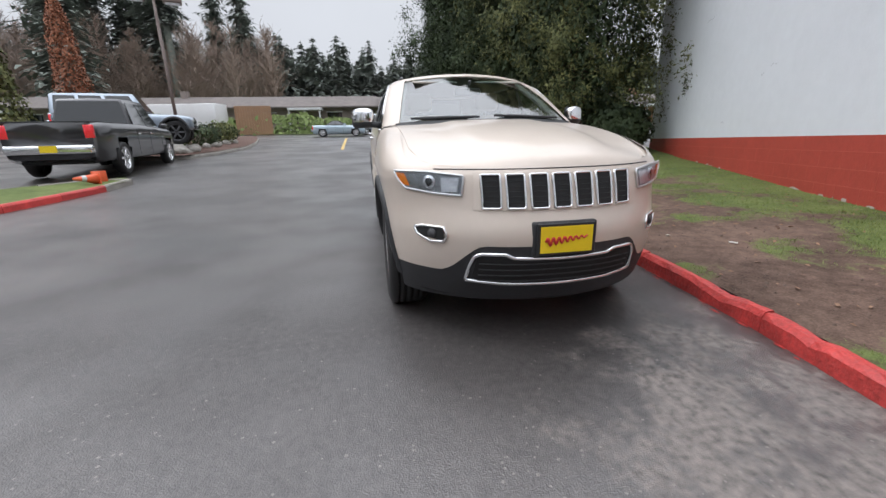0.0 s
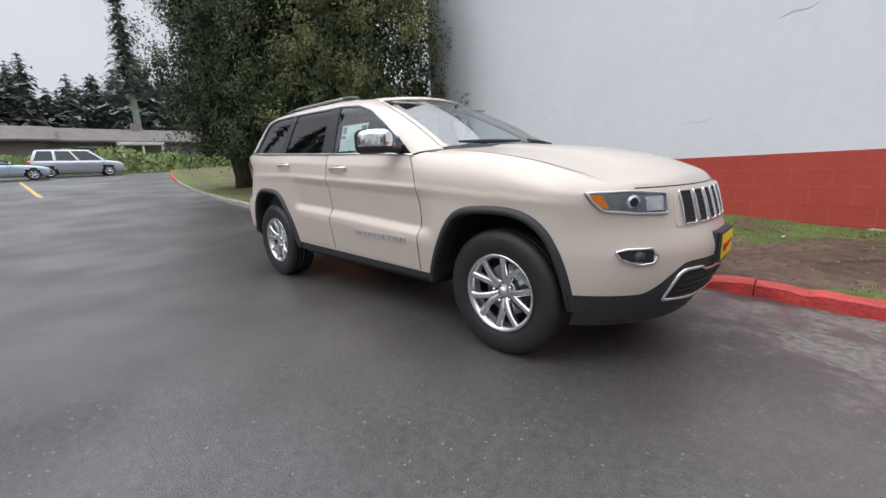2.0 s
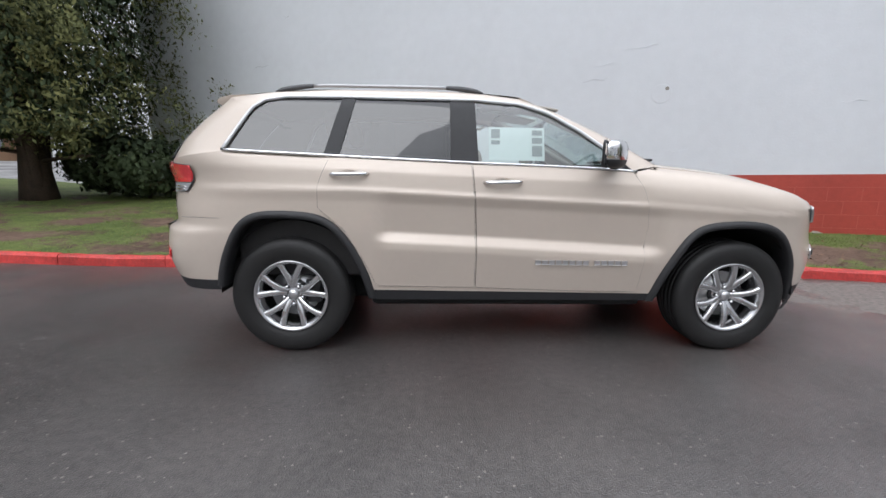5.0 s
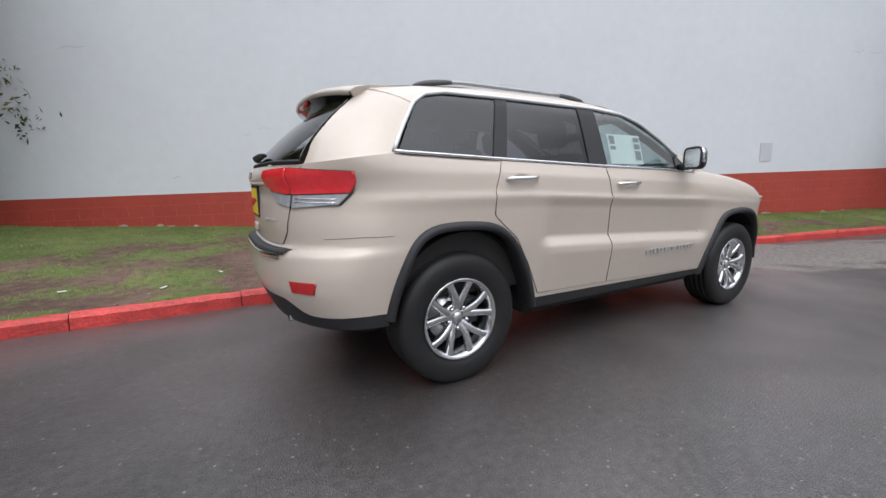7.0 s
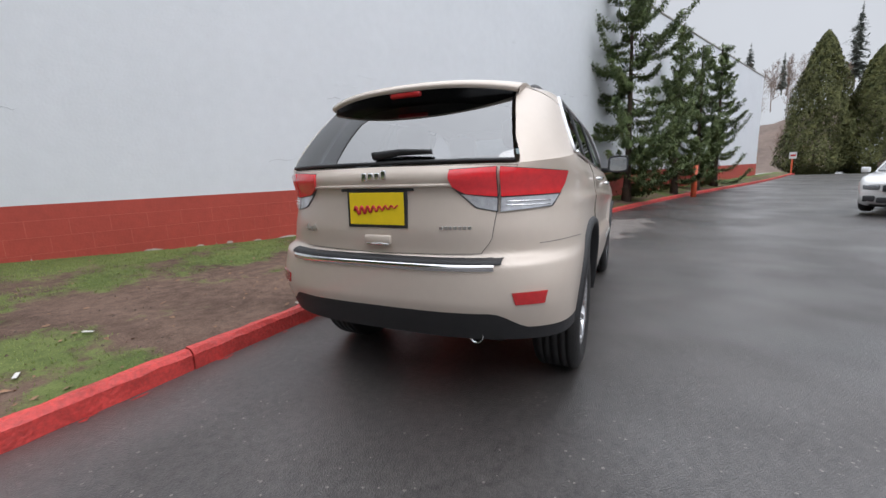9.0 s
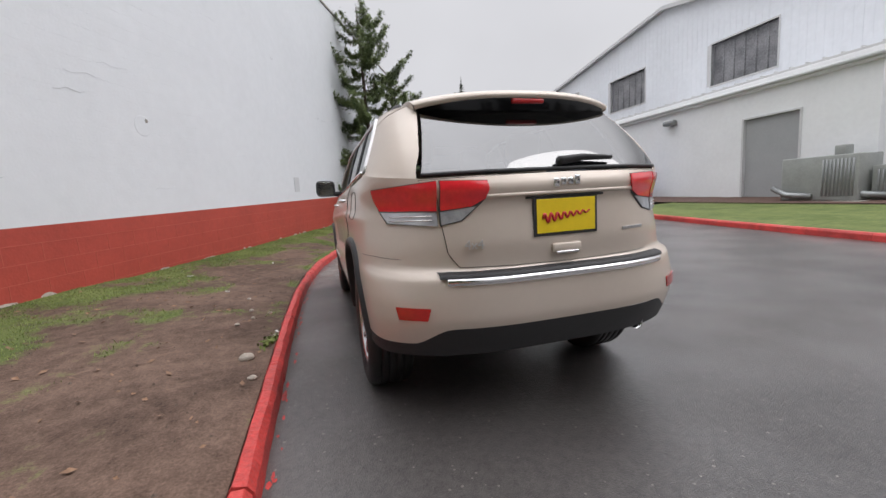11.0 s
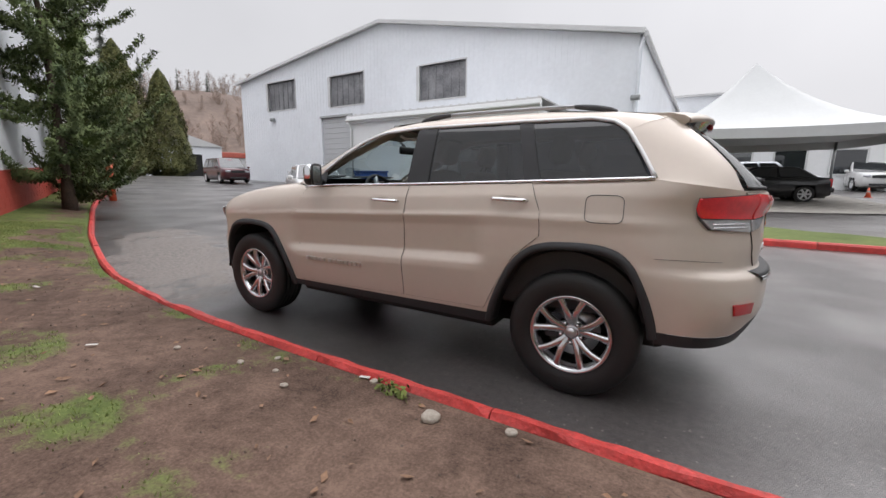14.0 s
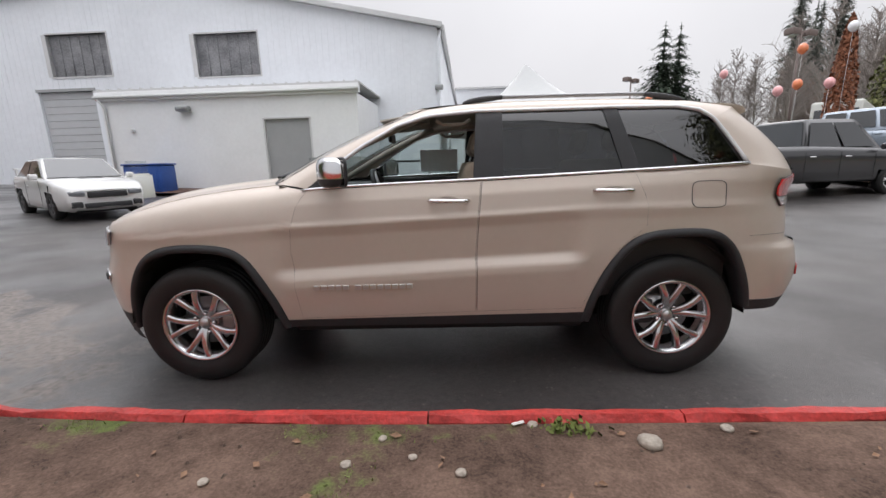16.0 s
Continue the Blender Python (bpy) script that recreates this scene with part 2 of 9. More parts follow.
def asphalt_mat():
    m = bpy.data.materials.new("wet_asphalt")
    m.use_nodes = True
    n, l = m.node_tree.nodes, m.node_tree.links
    p = n["Principled BSDF"]
    p.inputs["Specular IOR Level"].default_value = 0.55
    g = n.new("ShaderNodeNewGeometry")
    big = n.new("ShaderNodeTexNoise")
    big.inputs["Scale"].default_value, big.inputs["Detail"].default_value = 0.45, 5.0
    mid = n.new("ShaderNodeTexNoise")
    mid.inputs["Scale"].default_value, mid.inputs["Detail"].default_value = 22.0, 8.0
    grit = n.new("ShaderNodeTexVoronoi")
    grit.inputs["Scale"].default_value = 150.0
    for t in (big, mid, grit):
        l.new(g.outputs["Position"], t.inputs["Vector"])
    # a pale dry patch of washed-out silt beside the kerb ahead of the car
    sep = n.new("ShaderNodeSeparateXYZ")
    l.new(g.outputs["Position"], sep.inputs[0])

    def math_node(op, a, b=None, c=None):
        k = n.new("ShaderNodeMath")
        k.operation = op
        for i, q in enumerate((a, b, c)):
            if q is None:
                continue
            if isinstance(q, (int, float)):
                k.inputs[i].default_value = q
            else:
                l.new(q, k.inputs[i])
        return k.outputs[0]

    # distance from the patch's long axis
    ux, uy = 0.93, -0.36
    dx = math_node("SUBTRACT", sep.outputs["X"], 5.2)
    dy = math_node("SUBTRACT", sep.outputs["Y"], -0.22)
    al = math_node("ADD", math_node("MULTIPLY", dx, ux / 4.1), math_node("MULTIPLY", dy, uy / 4.1))
    ac = math_node("ADD", math_node("MULTIPLY", dx, -uy / 1.2), math_node("MULTIPLY", dy, ux / 1.2))
    dist = math_node("SQRT", math_node("ADD", math_node("MULTIPLY", al, al), math_node("MULTIPLY", ac, ac)))
    rag = n.new("ShaderNodeTexNoise")
    rag.inputs["Scale"].default_value, rag.inputs["Detail"].default_value, rag.inputs["Roughness"].default_value = 2.3, 12.0, 0.68
    l.new(g.outputs["Position"], rag.inputs["Vector"])
    edge = math_node("MULTIPLY_ADD", rag.outputs["Fac"], 2.0, math_node("MULTIPLY", dist, -1.0))
    dry = n.new("ShaderNodeMapRange")
    dry.inputs[1].default_value, dry.inputs[2].default_value = 0.20, 0.42
    l.new(edge, dry.inputs[0])

    base = n.new("ShaderNodeValToRGB")
    base.color_ramp.elements[0].position, base.color_ramp.elements[0].color = 0.38, (0.017, 0.0150, 0.0145, 1)
    base.color_ramp.elements[1].position, base.color_ramp.elements[1].color = 0.62, (0.108, 0.097, 0.092, 1)
    fine_n = n.new("ShaderNodeTexNoise")
    fine_n.inputs["Scale"].default_value, fine_n.inputs["Detail"].default_value, fine_n.inputs["Roughness"].default_value = 75.0, 6.0, 0.75
    l.new(g.outputs["Position"], fine_n.inputs["Vector"])
    mixv = math_node("ADD", math_node("ADD", math_node("MULTIPLY", big.outputs["Fac"], 0.34), math_node("MULTIPLY", mid.outputs["Fac"], 0.26)), math_node("MULTIPLY", fine_n.outputs["Fac"], 0.40))
    l.new(mixv, base.inputs["Fac"])
    # scattered pale stones in the surface
    chip = n.new("ShaderNodeTexVoronoi")
    chip.inputs["Scale"].default_value = 38.0
    l.new(g.outputs["Position"], chip.inputs["Vector"])
    chipsep = n.new("ShaderNodeSeparateColor")
    l.new(chip.outputs["Color"], chipsep.inputs[0])
    sel = math_node("GREATER_THAN", chipsep.outputs[0], 0.80)
    near = math_node("LESS_THAN", chip.outputs["Distance"], math_node("MULTIPLY", chipsep.outputs[1], 0.30))
    chips = math_node("MULTIPLY", sel, near)
    c1 = n.new("ShaderNodeMix")
    c1.data_type = "RGBA"
    l.new(chips, c1.inputs["Factor"])
    l.new(base.outputs["Color"], c1.inputs["A"])
    c1.inputs["B"].default_value = (0.20, 0.182, 0.165, 1)
    c2 = n.new("ShaderNodeMix")
    c2.data_type = "RGBA"
    l.new(math_node("MULTIPLY", dry.outputs[0], math_node("MULTIPLY_ADD", mid.outputs["Fac"], 2.2, -0.45)), c2.inputs["Factor"])
    l.new(c1.outputs["Result"], c2.inputs["A"])
    c2.inputs["B"].default_value = (0.225, 0.195, 0.175, 1)
    l.new(c2.outputs["Result"], p.inputs["Base Color"])
    wet = n.new("ShaderNodeTexNoise")
    wet.inputs["Scale"].default_value, wet.inputs["Detail"].default_value = 0.7, 2.0
    l.new(g.outputs["Position"], wet.inputs["Vector"])
    rough = n.new("ShaderNodeMapRange")
    rough.inputs[1].default_value, rough.inputs[2].default_value = 0.35, 0.65
    rough.inputs[3].default_value, rough.inputs[4].default_value = 0.34, 0.50
    l.new(wet.outputs["Fac"], rough.inputs[0])
    l.new(math_node("MAXIMUM", rough.outputs[0], math_node("MULTIPLY", dry.outputs[0], 0.62)), p.inputs["Roughness"])
    film = n.new("ShaderNodeMapRange")
    film.inputs[1].default_value, film.inputs[2].default_value = 0.36, 0.60
    film.inputs[3].default_value, film.inputs[4].default_value = 0.90, 0.20
    l.new(wet.outputs["Fac"], film.inputs[0])
    l.new(math_node("MULTIPLY", film.outputs[0], math_node("SUBTRACT", 1.0, dry.outputs[0])), p.inputs["Coat Weight"])
    p.inputs["Coat Roughness"].default_value, p.inputs["Coat IOR"].default_value = 0.33, 1.5
    b = n.new("ShaderNodeBump")
    b.inputs["Strength"].default_value, b.inputs["Distance"].default_value = 0.30, 0.006
    l.new(math_node("ADD", grit.outputs["Distance"], math_node("MULTIPLY", mid.outputs["Fac"], 0.15)), b.inputs["Height"])
    l.new(b.outputs[0], p.inputs["Normal"])
    l.new(b.outputs[0], p.inputs["Coat Normal"])
    return m


def lawn_mat():
    m = bpy.data.materials.new("patchy_lawn")
    m.use_nodes = True
    n, l = m.node_tree.nodes, m.node_tree.links
    p = n["Principled BSDF"]
    p.inputs["Roughness"].default_value = 0.85
    p.inputs["Specular IOR Level"].default_value = 0.2
    g = n.new("ShaderNodeNewGeometry")
    a = n.new("ShaderNodeTexNoise")
    a.inputs["Scale"].default_value, a.inputs["Detail"].default_value, a.inputs["Roughness"].default_value = 1.3, 7.0, 0.7
    c = n.new("ShaderNodeTexNoise")
    c.inputs["Scale"].default_value, c.inputs["Detail"].default_value = 11.0, 10.0
    at = n.new("ShaderNodeAttribute")
    at.attribute_name = "grass"
    for t in (a, c):
        l.new(g.outputs["Position"], t.inputs["Vector"])
    fine_n = n.new("ShaderNodeTexNoise")
    fine_n.inputs["Scale"].default_value, fine_n.inputs["Detail"].default_value, fine_n.inputs["Roughness"].default_value = 70.0, 6.0, 0.7
    l.new(g.outputs["Position"], fine_n.inputs["Vector"])

    def blend(p, q, k):
        """p plus k times q, less its mean."""
        m1 = n.new("ShaderNodeMath")
        m1.operation = "MULTIPLY_ADD"
        m1.inputs[1].default_value, m1.inputs[2].default_value = k, -0.5 * k
        l.new(q, m1.inputs[0])
        m2 = n.new("ShaderNodeMath")
        m2.operation = "ADD"
        l.new(p, m2.inputs[0])
        l.new(m1.outputs[0], m2.inputs[1])
        return m2.outputs[0]

    ragged = blend(blend(at.outputs["Fac"], c.outputs["Fac"], 0.55), fine_n.outputs["Fac"], 0.30)
    k = n.new("ShaderNodeMapRange")
    k.inputs[1].default_value, k.inputs[2].default_value = 0.44, 0.60
    l.new(ragged, k.inputs[0])
    tone = blend(blend(a.outputs["Fac"], c.outputs["Fac"], 0.5), fine_n.outputs["Fac"], 0.9)
    soil = n.new("ShaderNodeValToRGB")
    soil.color_ramp.elements[0].position, soil.color_ramp.elements[0].color = 0.24, (0.050, 0.031, 0.023, 1)
    soil.color_ramp.elements[1].position, soil.color_ramp.elements[1].color = 0.76, (0.210, 0.138, 0.104, 1)
    turf = n.new("ShaderNodeValToRGB")
    turf.color_ramp.elements[0].position, turf.color_ramp.elements[0].color = 0.25, (0.050, 0.080, 0.020, 1)
    turf.color_ramp.elements[1].position, turf.color_ramp.elements[1].color = 0.75, (0.172, 0.200, 0.066, 1)
    l.new(tone, soil.inputs["Fac"])
    l.new(tone, turf.inputs["Fac"])
    mx = n.new("ShaderNodeMix")
    mx.data_type = "RGBA"
    l.new(k.outputs[0], mx.inputs["Factor"])
    l.new(soil.outputs["Color"], mx.inputs["A"])
    l.new(turf.outputs["Color"], mx.inputs["B"])
    l.new(mx.outputs["Result"], p.inputs["Base Color"])
    b = n.new("ShaderNodeBump")
    b.inputs["Strength"].default_value, b.inputs["Distance"].default_value = 0.40, 0.012
    l.new(tone, b.inputs["Height"])
    l.new(b.outputs[0], p.inputs["Normal"])
    return m


ASPHALT = asphalt_mat()
LAWN = lawn_mat()
RED_KERB = mat("red_kerb_paint", (0.60, 0.060, 0.052), 0.5, vary=0.22, scale=5.0, bump=0.5, bscale=40, dark=(0.36, 0.04, 0.035), rand=0.12, worldco=True)
GREY_KERB = mat("bare_concrete_kerb", (0.30, 0.28, 0.25), 0.8, vary=0.3, scale=4.0, bump=0.4, worldco=True)
WALL_WHITE = mat("white_painted_block", (0.74, 0.76, 0.79), 0.55, vary=0.035, scale=0.6, bump=0.12, bscale=30)
WALL_RED = mat("red_painted_block", (0.43, 0.064, 0.043), 0.6, vary=0.13, scale=1.3, bump=0.2, bscale=40)

# the road sheet, out to the horizon
bm = bmesh.new()
radii = [0.0] + [0.8 * k for k in range(1, 70)] + [60, 70, 85, 110, 150, 220, 400, 900, 2500]
seg = 120
prev = [bm.verts.new((0, 0, 0))]
for r in radii[1:]:
    ring = [bm.verts.new((r * math.cos(2 * math.pi * i / seg), r * math.sin(2 * math.pi * i / seg), gz(r, 0))) for i in range(seg)]
    for i in range(seg):
        j = (i + 1) % seg
        if len(prev) == 1:
            bm.faces.new((prev[0], ring[i], ring[j]))
        else:
            bm.faces.new((prev[i], ring[i], ring[j], prev[j]))
    prev = ring
tagged(part("ground", bm, ASPHALT), "dark wet asphalt driveway with pale silt patches", "ground", kind="structure")

# the kerb line beside the building, its road-side edge
KERB = [(-46, 8.6), (-38, 6.8), (-30, 4.9), (-22, 3.2), (-13.7, 1.85), (-8.5, 1.44), (-5, 1.41), (-2.6, 1.40), (0, 1.385), (1.0, 1.36), (2.0, 1.30), (3.0, 1.19),
        (4.05, 1.01), (5.2, 0.69), (7.3, 0.06), (10, -0.9), (13.3, -2.1), (20, -5.0), (27, -8.2), (36, -11.8), (46, -15.5)]
WALL_A, WALL_B = -0.42, 4.80  # the building's face: y = WALL_A x + WALL_B
WALL_DIR = Vector((1, WALL_A, 0)).normalized()
WALL_NOR = Vector((WALL_DIR.y, -WALL_DIR.x, 0))


def smooth_line(pts, step):
    xs = [p[0] for p in pts]
    f = table(xs, [p[1] for p in pts])
    out = []
    x = xs[0]
    dense = [(xx, f(xx)) for xx in np.linspace(xs[0], xs[-1], 2000)]
    n = int(sum(math.dist(a, b) for a, b in zip(dense[:-1], dense[1:])) / step)
    return [tuple(float(c) for c in p) for p in along(dense, n)]


kerb_line = smooth_line(KERB, 1.22)


def kerb_piece(a, b, material, parent, rnd, height=0.13, width=0.095, inward=1, sub=4, chip=0.006):
    """One cast length of kerb between two points, with rounded and chipped top edges."""
    a, b = Vector((a[0], a[1], 0)), Vector((b[0], b[1], 0))
    d = (b - a).normalized()
    nrm = Vector((-d.y, d.x, 0)) * inward
    gap = 0.004
    prof = [(0.0, -0.06), (0.004, height * 0.75), (0.03, height), (width - 0.02, height + 0.003), (width, height - 0.03), (width + 0.003, -0.06)]
    rows = []
    for i in range(sub + 1):
        t = lerp(gap, (b - a).length - gap, i / sub)
        c = a + d * t
        z0 = gz(c.x, c.y)
        worn = 0.034 * math.exp(-((c.x - 2.12) / 0.17) ** 2) + 0.022 * math.exp(-((c.x - 2.75) / 0.06) ** 2) if inward > 0 else 0.0
        rows.append([c + nrm * (o + rnd.uniform(-chip, chip)) + Vector((0, 0, z0 + h + (rnd.uniform(-chip, chip) - worn * (1.0 if o < 0.05 else 0.6) if h > 0 else 0))) for o, h in prof])
    bm = sheet_bm(rows, flip=inward > 0)
    for row in (rows[0], rows[-1]):
        bm.faces.new([bm.verts.new(p) for p in row])
    return part("kerb_stone", bm, material, parent, smooth=False)


rnd = random.Random(3)
kerb = tagged(empty("kerb"), "long red-painted concrete kerb curving along the lawn", "kerb", kind="structure")
for i, (a, b) in enumerate(zip(kerb_line[:-1], kerb_line[1:])):
    far = abs((a[0] + b[0]) / 2) > 14
    bare = -21 < a[0] < -7.5
    kerb_piece(a, b, GREY_KERB if bare else RED_KERB, kerb, rnd, chip=0.002 if far else 0.005, height=rnd.uniform(0.122, 0.134), sub=4 if abs((a[0] + b[0]) / 2) > 5 else 12)


# the lawn between kerb and building
def lawn_height(s, x, y):
    """s: 0 at the kerb, 1 at the wall."""
    return gz(x, y) + 0.108 + 0.18 * min(1, s) ** 0.8 + 0.025 * noise.noise((x * 0.7, y * 0.7, 3.0)) + 0.008 * noise.noise((x * 5, y * 5, 1.0))


def turf(s, x, y):
    """How dense the grass stands: below 0.5 bare soil, above it turf."""
    d = 0.37 + 0.6 * max(0.0, s - 0.42)
    if x < -2.2:
        d += 0.07 + 0.09 * min(1, (-2.2 - x) / 4)
    elif s > 0.3 and x < 2:
        d += 0.04
    if x > 3.2:
        d += 0.12 * min(1, (x - 3.2) / 3)
    if s < 0.30 and -2.5 < x < 3:
        d -= 0.15
    if s < 0.04:
        d += 0.14
    return d + 0.36 * noise.noise((x * 1.5, y * 1.5, 5.0)) + 0.16 * noise.noise((x * 4, y * 4, 2.0))


bm = bmesh.new()
lay = bm.verts.layers.float.new("grass")
fine = smooth_line(KERB, 0.13)
rows = []
for i, (x, y) in enumerate(fine):
    a, b = fine[max(i - 1, 0)], fine[min(i + 1, len(fine) - 1)]
    d = Vector((b[0] - a[0], b[1] - a[1], 0)).normalized()
    o = Vector((-d.y, d.x, 0)) * 0.10
    x0, y0 = x + o.x, y + o.y
    # the far side: the wall, or open ground past its end
    if x > -10.5:
        y1 = WALL_A * x0 + WALL_B + 0.05
        x1 = x0
    else:
        x1, y1 = x0, WALL_A * -10.5 + WALL_B + 0.05 + (-10.5 - x0) * 0.25
    row = []
    for k in range(37):
        s = (k / 36) ** 1.15
        px, py = lerp(x0, x1, s), lerp(y0, y1, s)
        v = bm.verts.new((px, py, lawn_height(s, px, py) if k else gz(px, py) + 0.103))
        v[lay] = turf(s, px, py)
        row.append(v)
    rows.append(row)
for a, b in zip(rows[:-1], rows[1:]):
    for k in range(36):
        bm.faces.new((a[k], b[k], b[k + 1], a[k + 1]))
tagged(part("lawn", bm, LAWN), "patchy lawn of short grass and bare brown soil", "lawn", kind="structure")


def lawn_z(x, y):
    """The lawn's height at a place between kerb and wall."""
    f = min(kerb_line, key=lambda q: (q[0] - x) ** 2)
    y0 = f[1] + 0.10
    y1 = WALL_A * x + WALL_B + 0.05
    s = (max(0.0, min(1.0, (y - y0) / max(0.1, y1 - y0)))) ** 1.0
    return lawn_height(s, x, y)


# the long white building: a concrete block wall with a red painted base
wall = tagged(empty("wall_building"), "long white painted block building with a red base band", "building", kind="structure")
wall.matrix_world = Matrix.Translation((0, WALL_B, 0)) @ WALL_DIR.to_track_quat("X", "Z").to_matrix().to_4x4() @ pose(0, 0, 0, 0, -1.6, 0)
LEFT, RIGHT, RED_TOP, TOP = -8.6, 38.0, 1.04, 7.3
part("upper_wall", box_bm(LEFT, RIGHT, 0.0, 0.30, RED_TOP, TOP), WALL_WHITE, wall, smooth=False)
part("red_band", box_bm(LEFT, RIGHT, -0.004, 0.30, -0.9, RED_TOP - 0.001), WALL_RED, wall, "red painted lower courses", smooth=False)
part("end_wall", box_bm(LEFT, LEFT + 0.3, 0.302, 16, -0.9, TOP), WALL_WHITE, wall, smooth=False)
part("roof", box_bm(LEFT, RIGHT, 0.302, 16, TOP - 0.45, TOP - 0.25), GREY_KERB, wall, "flat grey roof", smooth=False)
part("coping", box_bm(LEFT - 0.03, RIGHT + 0.03, -0.035, 0.33, TOP + 0.002, TOP + 0.07, 0.01), GREY_KERB, wall, "grey metal coping", smooth=False)

# ---- the parked car: a champagne sport utility vehicle ----
PAINT = mat("champagne_paint", (0.615, 0.53, 0.455), 0.50, metal=0.20, vary=0.02, scale=3.0, coat=0.6)
BLACK_PLASTIC = mat("black_plastic", (0.024, 0.024, 0.026), 0.55, vary=0.15, scale=12, bump=0.15, bscale=300)
GLOSS_BLACK = mat("gloss_black", (0.012, 0.012, 0.014), 0.12, vary=0.1, scale=5, coat=0.6)
GREY_PLASTIC = mat("dark_grey_plastic", (0.055, 0.055, 0.058), 0.5, vary=0.12, scale=20, bump=0.1, bscale=250)
CHROME = mat("chrome", (0.84, 0.84, 0.85), 0.14, metal=1.0, vary=0.03, scale=6)
SATIN = mat("satin_silver", (0.70, 0.70, 0.71), 0.34, metal=0.95, vary=0.05, scale=6)
BRIGHT_TRIM = mat("bright_trim", (0.74, 0.74, 0.75), 0.3, metal=0.35, vary=0.03, scale=6)
ALLOY = mat("polished_alloy", (0.66, 0.66, 0.67), 0.22, metal=1.0, vary=0.06, scale=14)
RUBBER = mat("tyre_rubber", (0.014, 0.0135, 0.0135), 0.55, vary=0.2, scale=10, bump=0.2, bscale=120)
UNDER = mat("underbody_black", (0.014, 0.014, 0.014), 0.85, vary=0.3, scale=6)
RED_LENS = mat("red_lamp_lens", (0.84, 0.03, 0.04), 0.16, vary=0.12, scale=30, coat=1.0)
RED_DARK = mat("red_reflector", (0.48, 0.018, 0.02), 0.2, vary=0.2, scale=40, coat=0.6)
AMBER = mat("amber_lens", (0.75, 0.20, 0.02), 0.12, vary=0.15, scale=40, coat=1.0)
LAMP_SILVER = mat("lamp_reflector", (0.60, 0.61, 0.64), 0.2, metal=0.45, vary=0.25, scale=25)
LENS = glass_mat("clear_lens", (0.90, 0.92, 0.93), 0.02, 0.05)
GLASS_CLEAR = glass_mat("window_glass_clear", (0.72, 0.84, 0.82), 0.0, 0.20)
GLASS_SHIELD = glass_mat("windshield_glass", (0.62, 0.74, 0.75), 0.0, 0.26)
GLASS_DARK = glass_mat("window_glass_tinted", (0.10, 0.105, 0.115), 0.0, 0.10)
GLASS_REAR = glass_mat("rear_glass_tinted", (0.10, 0.105, 0.115), 0.0, 0.24)
LEATHER = mat("beige_leather", (0.46, 0.37, 0.28), 0.6, vary=0.12, scale=9, bump=0.15, bscale=180)
CABIN = mat("cabin_black", (0.030, 0.029, 0.029), 0.6, vary=0.15, scale=10, bump=0.1, bscale=200)
HEADLINER = mat("headliner", (0.42, 0.38, 0.33), 0.9, vary=0.06, scale=20)
PLATE_YELLOW = mat("yellow_plate", (0.83, 0.60, 0.012), 0.45, vary=0.05, scale=20)
PLATE_RED = mat("red_print", (0.52, 0.03, 0.03), 0.5, vary=0.05, scale=20)
PAPER = mat("white_paper", (0.80, 0.81, 0.80), 0.7, vary=0.03, scale=20)
PRINT_GREY = mat("grey_print", (0.24, 0.26, 0.26), 0.7, vary=0.2, scale=60)

f_shoulder = table([-1.0, -0.3, 0.82, 1.0, 1.5, 2.2], [1.075, 1.045, 1.0, 0.99, 0.965, 0.93])
f_crease = table([-0.9, -0.28, 0.82], [0.765, 0.74, 0.685])
f_belt = table([-1.84, -1.18, -0.31, 0.52, 0.75], [1.295, 1.27, 1.24, 1.215, 1.20])
f_hood_edge = table([0.9, 1.28, 1.6, 1.85, 2.0, 2.3], [1.235, 1.20, 1.15, 1.085, 1.035, 1.0])
f_front = table([0.2, 0.25, 0.43, 0.565, 0.65, 0.81, 0.97, 1.0, 1.05], [2.20, 2.25, 2.35, 2.395, 2.405, 2.355, 2.305, 2.285, 2.25])
f_front_c = table([0.25, 0.67, 0.98], [0.62, 0.70, 0.56])
f_rear = table([0.22, 0.40, 0.55, 0.62, 0.785, 0.80, 0.83, 0.95, 1.10, 1.18, 1.235, 1.31, 1.48, 1.60, 1.68],
               [-2.22, -2.33, -2.405, -2.425, -2.43, -2.425, -2.372, -2.385, -2.378, -2.398, -2.372, -2.31, -2.135, -1.985, -1.90])
f_rear_c = table([0.4, 0.67, 0.80, 1.15, 1.30, 1.6], [0.42, 0.44, 0.52, 0.72, 0.50, 0.40])


def sstep(a, b, x):
    t = max(0.0, min(1.0, (x - a) / (b - a)))
    return t * t * (3 - 2 * t)


def x_front(y, z):
    return f_front(z) - f_front_c(z) * abs(y) ** 2.5


def x_rear(y, z):
    return f_rear(z) + f_rear_c(z) * abs(y) ** 3.33


